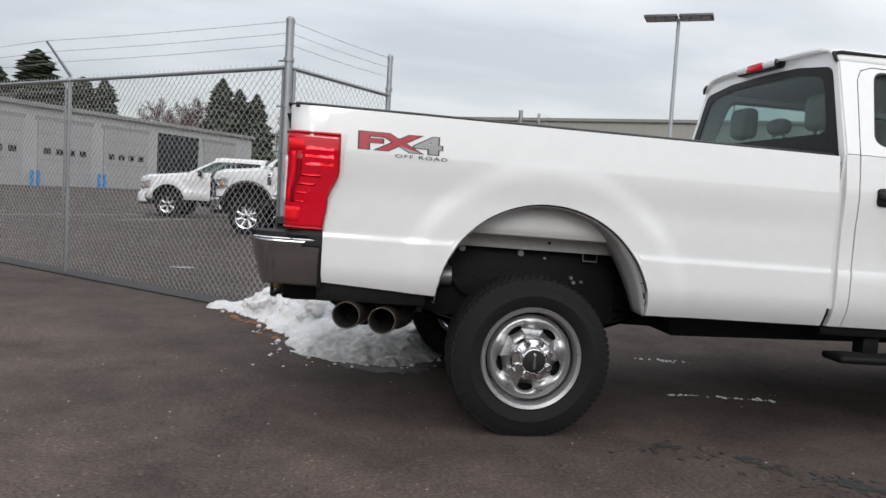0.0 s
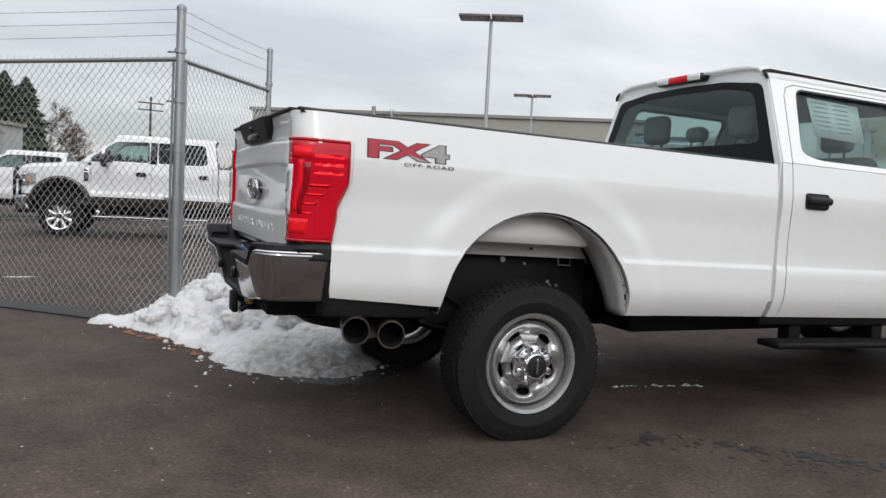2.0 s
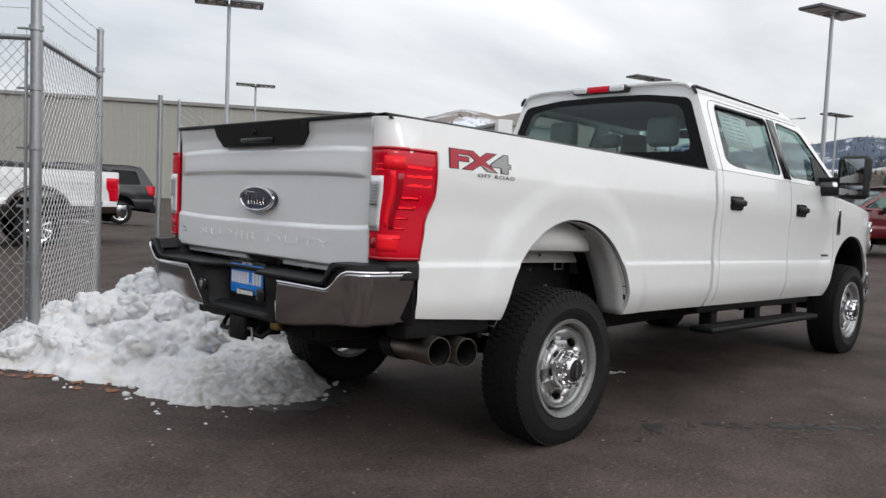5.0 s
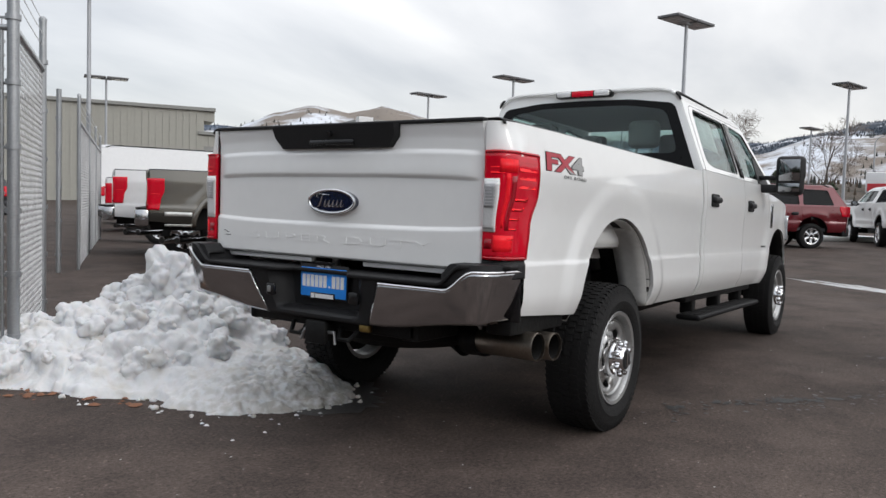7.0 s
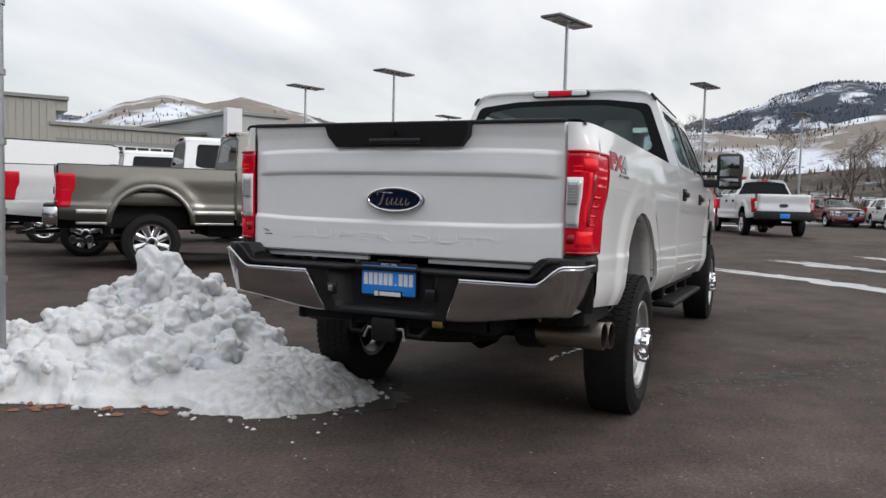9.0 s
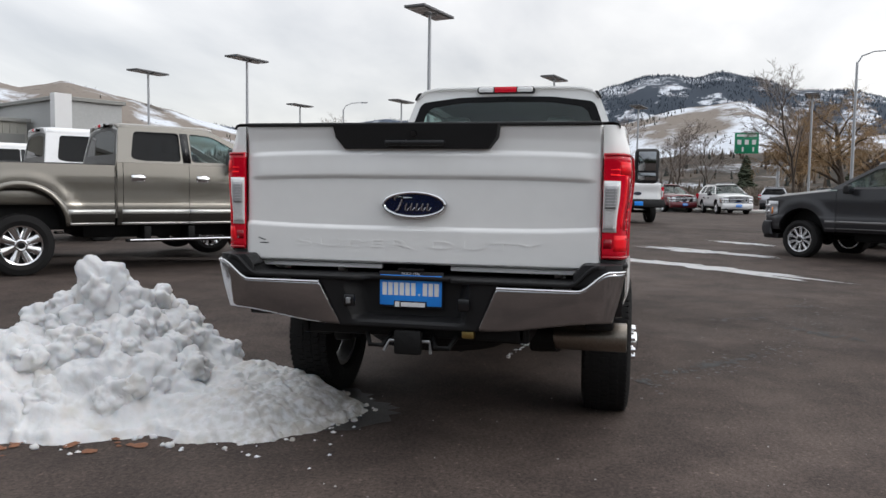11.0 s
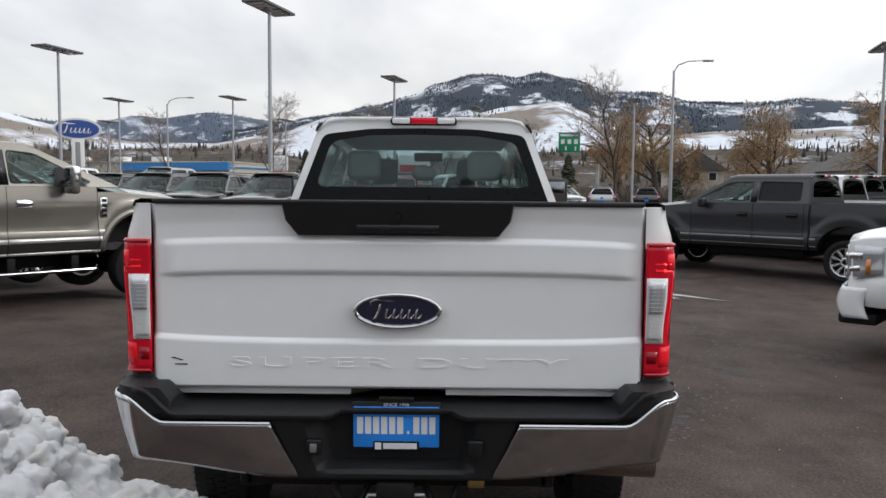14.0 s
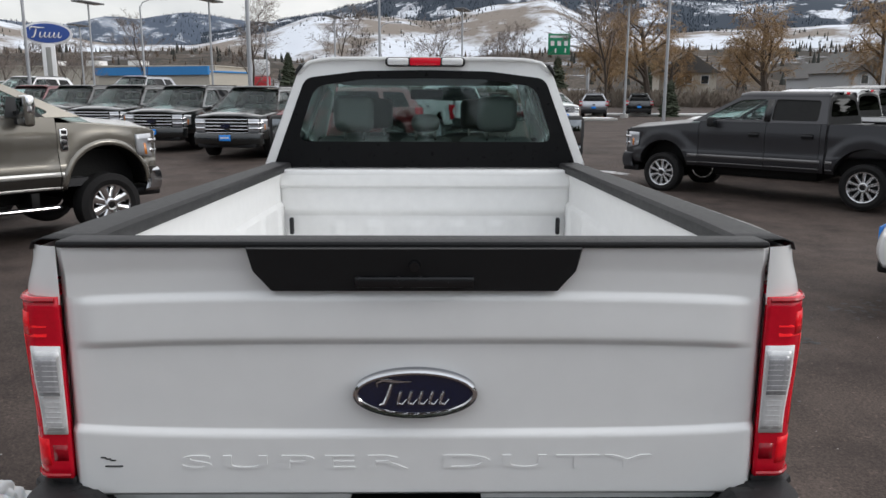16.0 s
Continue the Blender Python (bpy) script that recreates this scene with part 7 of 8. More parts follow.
# ---- fence ----
def fence():
    root = tagged(thing("chain_link_fence", "galvanised chain-link fence with barbed wire on top", "fence"), kind="structure")
    corner = Vector((-0.24, 2.62, 0))
    da, db = Vector((-0.733, 0.680, 0)), Vector((0.560, 0.828, 0))
    lines = [(corner, da, [0, 3.67, 7.34, 11.0], 2.30, True), (corner, db, [0, 1.86], 2.30, True), (corner + db * 7.1, db, [0, 3.0, 6.0, 9.0], 2.30, True)]
    rw = 0.0030
    for base, d, stops, h, barbed in lines:
        for i, st in enumerate(stops):
            p = base + d * st
            if i == 0 and base == corner and d == db:
                continue
            big = base == corner and (i == 0 or d == db)
            far = base != corner
            top = 2.74 if big else (2.70 if far else h + 0.02)
            r = 0.038 if big and i == 0 else (0.030 if big else 0.025)
            post = part("post", T([p, p + Vector((0, 0, top))], r, 18), "galv", root)
            capm = lathe(bmesh.new(), [(r + 0.004, -0.03), (r + 0.004, 0.0), (r * 0.6, 0.02), (0.001, 0.026)], 18, Matrix.Translation(p + Vector((0, 0, top))) @ Matrix.Rotation(radians(90), 4, "X"))
            part("post_cap", capm, "galv", post)
            if barbed and not big and not far:
                q = Vector((-0.42, -0.30, 0)).normalized() * 0.27
                part("barb_arm", T([p + Vector((0, 0, h - 0.02)), p + Vector((0, 0, h + 0.06)), p + q + Vector((0, 0, h + 0.42))], [0.022, 0.02, 0.014], 8), "galv", post)
            if big:
                for k in range(6):
                    z = 0.25 + k * 0.42
                    part("band", T([p + Vector((0, 0, z)), p + Vector((0, 0, z + 0.036))], r + 0.011, 18), "galv", post)
                    if i == 0:
                        part("tension_band", T([p + Vector((0, 0, z + 0.014)), p + da * 0.13 + Vector((0, 0, z + 0.014))], 0.009, 6), "galv", post)
        for i in range(len(stops) - 1):
            a, b2 = base + d * stops[i], base + d * stops[i + 1]
            ln = (b2 - a).length
            part("top_rail", T([a + Vector((0, 0, h)), b2 + Vector((0, 0, h))], 0.021, 12), "galv", root)
            if base == corner:
                s0 = 0.068 if d == da and i == 0 else 0.085
                part("tension_bar", T([a + d * s0 + Vector((0, 0, 0.08)), a + d * s0 + Vector((0, 0, h))], 0.011 if d == da else 0.021, 10), "galv", root)
            # woven mesh: zigzag wires
            bm = bmesh.new()
            w, hh, z0 = 0.041, 0.045, 0.05
            nz = int((h + 0.03 - z0) / hh)
            nrm = Vector((-d.y, d.x, 0)) * 0.0016
            start = 0.068 if (base == corner and i == 0) else 0.0
            count = int((ln - start) / w)
            for q in range(count + 1):
                prev = None
                for j in range(nz + 1):
                    off = start + q * w + (w / 2 if (j + q) % 2 else -w / 2)
                    off = min(max(off, 0), ln)
                    c = a + d * off + nrm * (1 if j % 2 else -1) + Vector((0, 0, z0 + hh * j + 0.006 * noise.noise((q * 0.3, j * 0.3, i))))
                    ring = [bm.verts.new(c + (d * math.cos(t) + Vector((0, 0, 1)) * math.sin(t) * 0.4 + nrm.normalized() * math.sin(t)) * rw) for t in (0.3, 2.4, 4.5)]
                    if prev:
                        for k in range(3):
                            bm.faces.new((prev[k], prev[(k + 1) % 3], ring[(k + 1) % 3], ring[k]))
                    prev = ring
            part("wire_mesh", bm, "wire", root, "diamond chain-link mesh", kind="stuff")
            if barbed:
                for k in range(3):
                    f = (k + 1) / 3
                    def at(pp, big):
                        q = Vector((-0.42, -0.30, 0)).normalized() * 0.27 * f
                        return pp + (Vector((0, 0, h + 0.10 + 0.32 * f)) + (Vector() if big else q))
                    pa, pb = at(a, i == 0 or d == db), at(b2, d == db)
                    pts = [pa.lerp(pb, t / 12) - Vector((0, 0, 0.012 * math.sin(math.pi * t / 12))) for t in range(13)]
                    bm = T(pts, 0.0026, 5)
                    for t in range(int(ln / 0.13)):
                        c = pa.lerp(pb, (t + 0.5) / (ln / 0.13))
                        c.z -= 0.012 * math.sin(math.pi * (t + 0.5) / (ln / 0.13))
                        tube(bm, [c + Vector((0.0, 0.0, -0.013)), c + Vector((0.006, 0.006, 0.013))], 0.0014, 3)
                    part("barbed_wire", bm, "wire", root)
            # knuckle tips above the rail
            bm = bmesh.new()
            for q in range(0, count + 1, 2):
                c = a + d * min(start + q * w, ln)
                tube(bm, [c + Vector((0, 0, h)), c + Vector((0, 0, h + 0.055))], 0.0028, 4)
            part("wire_tips", bm, "wire", root, kind="stuff")
    # the gate post that stands beside the second run
    p = Vector((3.40, 8.46, 0))
    post = part("gate_post", T([p, p + Vector((0, 0, 2.74))], 0.036, 18), "galv", root)
    for k in range(5):
        part("band", T([p + Vector((0, 0, 0.3 + 0.5 * k)), p + Vector((0, 0, 0.336 + 0.5 * k))], 0.047, 18), "galv", post)
    # dark edging strip along the fence foot
    bm = bmesh.new()
    pts = [corner + db * 2.0, corner, corner + da * 12]
    for a, b2 in zip(pts, pts[1:]):
        dd = (b2 - a).normalized()
        nn = Vector((-dd.y, dd.x, 0)) * 0.16
        vs = [bm.verts.new(p + Vector((0, 0, z))) for p in (a - nn, a + nn, b2 + nn, b2 - nn) for z in (0.002, 0.014)]
        for q in ((1, 3, 5, 7), (0, 1, 7, 6), (2, 4, 5, 3)):
            bm.faces.new([vs[k] for k in q])
    tagged(part("asphalt_edge", bm, "seam", smooth=False), "dark tar edging below the fence", "edging", kind="structure")


fence()


# ---- lamps ----
def lot_lamp():
    root = thing("lot_lamp", "tall grey lot lamp with a flat twin-panel head", "lamp post", "lot lamps")
    part("pole", T([(0, 0, 0.5), (0, 0, 8.0)], [0.085, 0.06], 14), "pole", root)
    part("base", T([(0, 0, 0), (0, 0, 0.62)], [0.30, 0.28], 20), "concrete", root)
    for s in (-1, 1):
        head = part("lamp_head", B(-0.43, 0.43, *sorted((s * 0.03, s * 1.20)), 8.05, 8.15, bevel=0.02), "lamphead", root)
        for k in range(3):
            part("lens_panel", B(-0.34, 0.34, *sorted((s * (0.12 + 0.35 * k), s * (0.41 + 0.35 * k))), 8.03, 8.052), "clear_lens", head)
    part("head_arm", B(-0.08, 0.08, -0.3, 0.3, 7.98, 8.06, bevel=0.02), "pole", root)
    return root


lamps = [(25.5, 6.2, 75), (34.2, 18.1, 75), (37.6, 26.1, 75), (43.0, 2.9, 75), (55.0, 24.0, 75), (53.2, 15.1, 75), (58.6, -2.3, 75), (52.8, -13.4, 75), (32.0, -19.4, 75), (24.4, 40.2, 60), (12.4, 22.4, 60), (64.5, 8.0, 75), (71, 15, 75), (74, 33, 75)]
first = lot_lamp()
for i, (x, y, a) in enumerate(lamps):
    if i == 0:
        first.matrix_basis = pose(x, y, 0, 0, 0, a)
    else:
        copy_thing(first, pose(x, y, 0, 0, 0, a))


def street_light():
    root = thing("street_light", "grey street light with a curved arm", "street light", "street lights")
    part("pole", T([(0, 0, 0), (0, 0, 9.4)], [0.11, 0.07], 12), "pole", root)
    arm = part("arm", T([(0, 0, 9.3), (0, -0.25, 9.75), (0, -0.9, 10.0), (0, -1.9, 10.05)], [0.05, 0.045, 0.04, 0.035], 8), "pole", root)
    part("lamp_head", B(-0.12, 0.12, -2.5, -1.85, 9.98, 10.1, bevel=0.04), "pole", arm)
    return root


sl = street_light()
sl.matrix_basis = pose(47.5, -14.6, 0)
copy_thing(sl, pose(70.0, 25.8, 0))
copy_thing(sl, pose(92.0, 6.0, 0))


# ---- vehicles of the lot ----
M["bright_moulding"] = mat("bright_moulding", (0.66, 0.65, 0.62), 0.3, metal=0.4, vary=0.05, coat=0.6)
M["silver_stripe"] = mat("grey_stripe", (0.17, 0.165, 0.165), 0.4, metal=0.4, vary=0.08)

def at(x, y, yaw):
    return pose(x, y, lot(x + 3 * math.cos(radians(yaw)), y + 3 * math.sin(radians(yaw))), 0, 0, yaw)


row = "trucks parked by the fence"
pickup(SHORTBED, "stone_grey_pickup", "stone-grey four-door pickup with chrome wheels and trim", "stone", at(4.905, 8.342, -39.5), row, "eight", lower="umber", stripes=((0.825, 0.060, "bright_moulding"), (0.668, 0.032, "bright_moulding")))
w1 = pickup(HEAVY, "white_work_pickup", "white four-door pickup with chrome bumper", "white2", at(6.08, 11.02, -39.5), row, "eight", handle="plastic")
copy_thing(w1, at(8.6, 15.2, -39.5))
suv(VAN, "white_van", "white high-roofed delivery van", "white2", at(11.5, 20.5, -28), row, "six")
suv(WAGON, "red_wagon", "dark red large estate car", "red", at(14.5, 25.0, -28), row, "six")
tt = pickup(LONGBED, "two_tone_pickup", "white pickup with brown lower body and wheel arches", "white2", at(4.717, 13.839, 171.9), "trucks behind the fence", "eight", lower="brown", handle="plastic")
# added black sheet, stands in for the dark band above the bed rail
cover = part("dark_bed_band", grid(bmesh.new(), 18, 8, lambda u, v: Vector((0.06 + 3.0 * u, (2 * v - 1) * 0.90, 1.60 + 0.11 * (1 - (2 * v - 1) ** 6) * smooth01(0, 0.03, u) * smooth01(1, 0.97, u) + 0.012 * math.sin(u * 31)))), "plastic", tt, "dark band over the bed", thick=0.01)
guard = part("grille_guard", T([(7.22, -0.42, 0.55), (7.34, -0.42, 0.75), (7.34, -0.42, 1.30), (7.30, -0.42, 1.38), (7.30, 0.42, 1.38), (7.34, 0.42, 1.30), (7.34, 0.42, 0.75), (7.22, 0.42, 0.55)], 0.036, 10), "trim", tt, "black tubular grille guard")
for s in (-1, 1):
    part("lamp_hoop", T([(7.33, s * 0.42, 1.26), (7.18, s * 0.84, 1.24), (7.12, s * 0.92, 1.16), (7.12, s * 0.92, 0.86), (7.18, s * 0.84, 0.78), (7.33, s * 0.42, 0.76)], 0.03, 10), "trim", guard)
ht = pickup(HALFTON, "white_light_pickup", "white light pickup with alloy wheels", "white2", at(0.1, 21.2, 174), "trucks behind the fence", "six", chrome=False, big_mirror=False, handle="plastic")
suv(WAGON, "grey_wagon", "dark grey large estate car", "darkgrey", at(9.5, 22.5, 170), "trucks behind the fence", "six")
g = "black wagons in a row"
bw = suv(WAGON, "black_wagon", "black large estate car with chrome grille", "black", at(23.9, 4.6, 172), g, "six")
for k in range(1, 4):
    copy_thing(bw, at(23.9 + 2.25 * k, 4.6 + 2.7 * k, 172))
suv(WAGON, "red_wagon", "dark red large estate car", "red", at(33.0, 15.5, 172), g, "six")
pickup(HALFTON, "dark_grey_pickup", "dark grey four-door pickup with silver side stripes", "darkgrey", at(10.82, -8.78, 45.5), "trucks in the angled row", "ten", chrome=False, big_mirror=False, handle="plastic", stripes=((0.73, 0.055, "silver_stripe"), (0.62, 0.018, "silver_stripe")))
lw = pickup(LONGTON, "white_light_pickup", "white four-door light pickup", "white2", at(13.30, -10.92, 45.5), "trucks in the angled row", "ten", chrome=False, big_mirror=False, handle="plastic")
bp = pickup(LONGTON, "black_pickup", "black four-door light pickup", "black", at(15.95, -12.82, 45.5), "trucks in the angled row", "ten", chrome=False, big_mirror=False, handle="plastic")
copy_thing(lw, at(21.25, -16.62, 45.5))
copy_thing(bp, at(18.60, -14.72, 45.5))
copy_thing(bp, at(23.90, -18.52, 45.5))
copy_thing(lw, at(26.55, -20.42, 45.5))
copy_thing(lw, at(1.62, -9.30, 48.7))
copy_thing(lw, at(24.5, -1.6, 18))
suv(WAGON, "red_wagon", "dark red large estate car", "red", at(23.4, 0.9, 128), "cars in the middle of the lot", "six")
ex = suv(COMPACT, "white_wagon", "white estate car with blue dealer plate", "white2", at(46.5, -6.6, 190), "cars in the middle of the lot", "six")
suv(COMPACT, "red_car", "dark red estate car", "red", at(49.5, -3.2, 200), "cars in the middle of the lot", "six")
suv(COMPACT, "silver_wagon", "silver estate car seen by the road", "silver", at(53, -11.3, -12), "cars at the road", "six")
bc = suv(COMPACT, "black_estate", "black compact estate car", "black", at(56.5, -15.4, -12), "cars at the road", "six")
copy_thing(ex, at(62, 4.5, 200))
copy_thing(ex, at(50, 26, 172))
copy_thing(ex, at(54, 31, 172))
copy_thing(bc, at(62, -9, -10))
copy_thing(bc, at(66, -18, 160))
ww = suv(WAGON, "white_large_wagon", "white large estate car in the second row", "white2", at(41.2, 20.0, 172), "cars in the second row", "six")
suv(WAGON, "silver_large_wagon", "silver large estate car in the second row", "silver", at(43.2, 15.2, 172), "cars in the second row", "six")


# ---- kerbs, islands ----
def island(cx, cy, lx, ly, rot):
    root = tagged(thing("traffic_island", "concrete-kerbed island with packed snow", "island"), kind="structure")
    part("kerb", B(-lx, lx, -ly, ly, 0, 0.15, bevel=0.03), "concrete", root)
    part("snow_cover", B(-lx + 0.18, lx - 0.18, -ly + 0.18, ly - 0.18, 0.15, 0.19, bevel=0.02), "cleansnow", root)
    root.matrix_basis = pose(cx, cy, lot(cx, cy), 0, 0, rot)


island(29.5, 2.2, 1.4, 3.0, 60)
island(47, -5.0, 0.8, 6.5, 5)
island(58, -20, 1.0, 8, 0)


# ---- buildings ----
def facade(name, label, p0, p1, h, depth, wall, roof_trim="siding_trim"):
    """A long flat-roofed building, its front from p0 to p1. Returns the root; local x runs along the front, -y faces out."""
    root = tagged(thing(name, label, "building"), kind="")
    ln = math.hypot(p1[0] - p0[0], p1[1] - p0[1])
    part("wall", B(0, ln, 0, depth, -1.0, h), wall, root, smooth=False)
    part("roof", B(-0.3, ln + 0.3, -0.3, depth + 0.3, h, h + 0.35, bevel=0.04), roof_trim, root, smooth=False)
    root.matrix_basis = pose(p0[0], p0[1], 0, 0, 0, math.degrees(math.atan2(p1[1] - p0[1], p1[0] - p0[0])))
    return root, ln


gar, gl = facade("garage_building", "long grey workshop with overhead doors", (-33, 42), (-9.0, 88), 6.2, 14, "block")
for k in range(7):
    x = 0.6 + k * 7.05
    if k == 5:
        part("open_bay", B(x, x + 6.2, -0.06, 0.02, 0.2, 5.5), "window_dark", gar, "dark glazed bay", smooth=False)
        continue
    d = part("overhead_door", B(x, x + 5.6, -0.10, 0.02, 0, 5.2), "door_grey", gar, "grey sectional door", smooth=False)
    for z in (1.04, 2.08, 3.12, 4.16):
        part("door_joint", B(x, x + 5.6, -0.115, -0.095, z - 0.02, z + 0.02), "siding_trim", d, smooth=False)
    for q in range(4):
        part("door_window", B(x + 0.55 + q * 1.25, x + 1.25 + q * 1.25, -0.13, -0.09, 2.55, 3.02), "window_dark", d, smooth=False)
    part("door_frame", B(x - 0.25, x + 5.85, -0.05, 0.03, 5.2, 5.55), "siding_trim", d, smooth=False)
    for q in (-0.5, 5.95):
        part("bollard", T([(x + q, -0.7, 0), (x + q, -0.7, 1.2)], 0.14, 10), "bluewall", gar, "blue bollard")
part("pallet", B(13.5, 14.9, -2.6, -1.4, 0, 1.1, bevel=0.02), "beige", gar)

shop, sl2 = facade("metal_warehouse", "large tan metal-sided showroom building", (13.5, 82), (47.5, 60), 9.6, 22, "siding")
ribs = bmesh.new()
for k in range(int(sl2 / 0.62)):
    box(ribs, 0.1 + k * 0.62, 0.28 + k * 0.62, -0.09, 0.0, -0.5, 9.55)
part("wall_rib", ribs, "siding", shop, smooth=False, kind="stuff")
part("roof_overhang", B(sl2 + 0.02, sl2 + 1.0, 0.05, 4.0, 8.65, 9.6), "siding", shop, smooth=False)
part("overhang_trim", B(sl2 + 0.32, sl2 + 1.06, -0.3, 4.1, 9.61, 9.95), "siding_trim", shop, smooth=False)
wing, wl = facade("metal_annex", "low tan metal-sided annex with a window band", (47.3, 60.2), (59.4, 53.2), 7.3, 5, "siding")
ribs = bmesh.new()
for k in range(int(wl / 0.62)):
    box(ribs, 0.1 + k * 0.62, 0.28 + k * 0.62, -0.09, 0.0, 6.25, 7.25)
part("wall_rib", ribs, "siding", wing, smooth=False, kind="stuff")
part("lower_wall", B(0.2, wl - 0.2, -0.06, 0.0, 0, 6.2), "siding_trim", wing, smooth=False)
for k in range(4):
    w = part("window", B(1.4 + k * 2.4, 3.78 + k * 2.4, -0.16, -0.05, 3.9, 5.75), "decal_white", wing, "white-framed window", smooth=False)
    for px in (1.50, 2.66):
        for pz in (4.02, 4.92):
            part("pane", B(px + k * 2.4, px + 1.02 + k * 2.4, -0.18, -0.15, pz, pz + 0.74), "window_dark", w, smooth=False)
show, _ = facade("white_showroom", "pale grey showroom with a white pylon wall", (70.3, 73.5), (57.7, 48.4), 9.2, 6, "block")
part("pylon_wall", B(28.5, 29.4, -0.9, 0.6, 0, 9.65), "decal_white", show, smooth=False)
blue, _ = facade("blue_fascia_shop", "low shop with a bright blue fascia", (184, 77.5), (168.5, 47.5), 6.2, 16, "beige", "bluewall")
part("fascia", B(-0.5, 34, -0.6, -0.1, 5.7, 7.5), "bluewall", blue, smooth=False)
bg2, _ = facade("beige_store", "long flat-roofed beige store", (226, 126), (212, 58), 8.8, 25, "beige", "beige")
for k in range(3):
    part("roof_unit", B(16 + k * 13, 20 + k * 13, 3, 7, 9.1, 10.6), "decal_white", bg2, smooth=False)


def house(x, y, yaw, wall="housewall"):
    root = thing("house", "grey two-storey house with a gabled roof", "house", "houses by the road")
    part("wall", B(-5, 5, -4, 4, 0, 5.2), wall, root, smooth=False)
    bm = bmesh.new()
    a = [bm.verts.new(p) for p in ((-5.5, -4.6, 5.0), (-5.5, 4.6, 5.0), (-5.5, 0, 8.0), (5.5, -4.6, 5.0), (5.5, 4.6, 5.0), (5.5, 0, 8.0))]
    for q in ((0, 1, 2), (3, 5, 4), (0, 2, 5, 3), (1, 4, 5, 2), (0, 3, 4, 1)):
        bm.faces.new([a[k] for k in q])
    part("roof", bm, "roofing", root, smooth=False)
    for z in (1.0, 3.4):
        for k in range(3):
            w = part("window", B(-5.08, -4.98, -3 + 2.3 * k, -1.8 + 2.3 * k, z, z + 1.3), "decal_white", root, smooth=False)
            part("pane", B(-5.1, -5.06, -2.9 + 2.3 * k, -1.9 + 2.3 * k, z + 0.1, z + 1.2), "window_dark", w, smooth=False)
    root.matrix_basis = pose(x, y, 0, 0, 0, yaw)


house(112, -61, 8)
house(118, -38, -10, "beige")
house(150, -75, 15)


# ---- signs ----
def oval_sign():
    root = thing("oval_pylon_sign", "blue oval dealer sign with white script on a pylon", "sign")
    part("post", B(-0.35, 0.35, -0.55, 0.55, 0, 6.3, bevel=0.05), "decal_white", root)
    part("post_panel", B(-0.38, 0.38, -0.22, 0.22, 0, 6.0, bevel=0.02), "siding_trim", root)
    ring = part("sign_ring", oval(bmesh.new(), 0, 7.25, 2.12, 1.04, -0.30, 0.30, 56), "decal_white", root)
    M["signblue"] = mat("sign_blue", (0.012, 0.06, 0.30), 0.3, vary=0.1, coat=0.5)
    part("sign_face", oval(bmesh.new(), 0, 7.25, 1.90, 0.85, -0.36, -0.2, 56), "signblue", ring, "blue oval face")
    bm = flourish(-0.40, 0.0, 7.25, 0.95)
    part("sign_script", bm, "decal_white", ring, "white script flourish")
    root.matrix_basis = pose(72.5, 35.35, 0, 0, 0, 22)


oval_sign()


def display_sign():
    root = thing("display_sign", "white pylon sign with a red display", "sign")
    part("cabinet", B(-0.4, 0.4, -1.3, 1.3, 2.82, 4.36, bevel=0.1), "decal_white", root)
    part("display", B(-0.46, -0.38, -1.15, 1.15, 2.92, 3.50), "ledred", root, "red dot display")
    part("post", B(-0.25, 0.25, -0.5, 0.5, 0, 2.82), "siding_trim", root)
    root.matrix_basis = pose(64, 2.6, 0.3, 0, 0, -8)


display_sign()


def road_sign():
    root = thing("road_sign", "green highway sign on a gantry arm", "road sign")
    part("post", T([(0, 0, 0), (0, 0, 9.3)], [0.28, 0.2], 12), "pole", root)
    part("arm", T([(0, 0, 9.0), (0, 2.6, 9.6), (0, 5.5, 9.8)], [0.18, 0.16, 0.12], 10), "pole", root)
    s = part("panel", B(-0.30, -0.22, 3.1, 6.7, 8.2, 11.5, bevel=0.02), "green", root, "green panel")
    part("panel_bar", B(-0.32, -0.295, 3.4, 6.4, 10.85, 11.2), "decal_white", s, smooth=False)
    for k in range(3):
        part("route_shield", B(-0.32, -0.295, 3.5 + 1.1 * k, 4.1 + 1.1 * k, 9.6, 10.35, bevel=0.01), "decal_white", s, smooth=False)
    for k in range(2):
        part("arrow", B(-0.32, -0.295, 3.75 + 1.6 * k, 4.0 + 1.6 * k, 8.5, 9.2), "decal_white", s, smooth=False)
    root.matrix_basis = pose(128, -25.5, 0)
    r2 = thing("shop_sign", "white and red pylon sign", "sign")
    part("post", B(-0.3, 0.3, -0.6, 0.6, 0, 3), "siding_trim", r2)
    part("panel", B(-0.4, 0.4, -1.4, 1.4, 4.2, 6.6, bevel=0.5), "decal_white", r2)
    part("lower_panel", B(-0.42, 0.42, -1.4, 1.4, 2.8, 4.2, bevel=0.05), "ledred", r2)
    r2.matrix_basis = pose(112, 24.5, 0)


road_sign()


def utility_pole(x, y):
    root = thing("utility_pole", "wooden utility pole with cross-arms", "utility pole", "utility poles")
    part("pole", T([(0, 0, 0), (0, 0, 11)], [0.18, 0.12], 10), "bark", root)
    for z in (10.2, 9.4):
        part("cross_arm", B(-1.4, 1.4, -0.06, 0.06, z, z + 0.14), "bark", root)
    root.matrix_basis = pose(x, y, 0, 0, 0, 10)


utility_pole(3.6, 92)
utility_pole(150, -60)


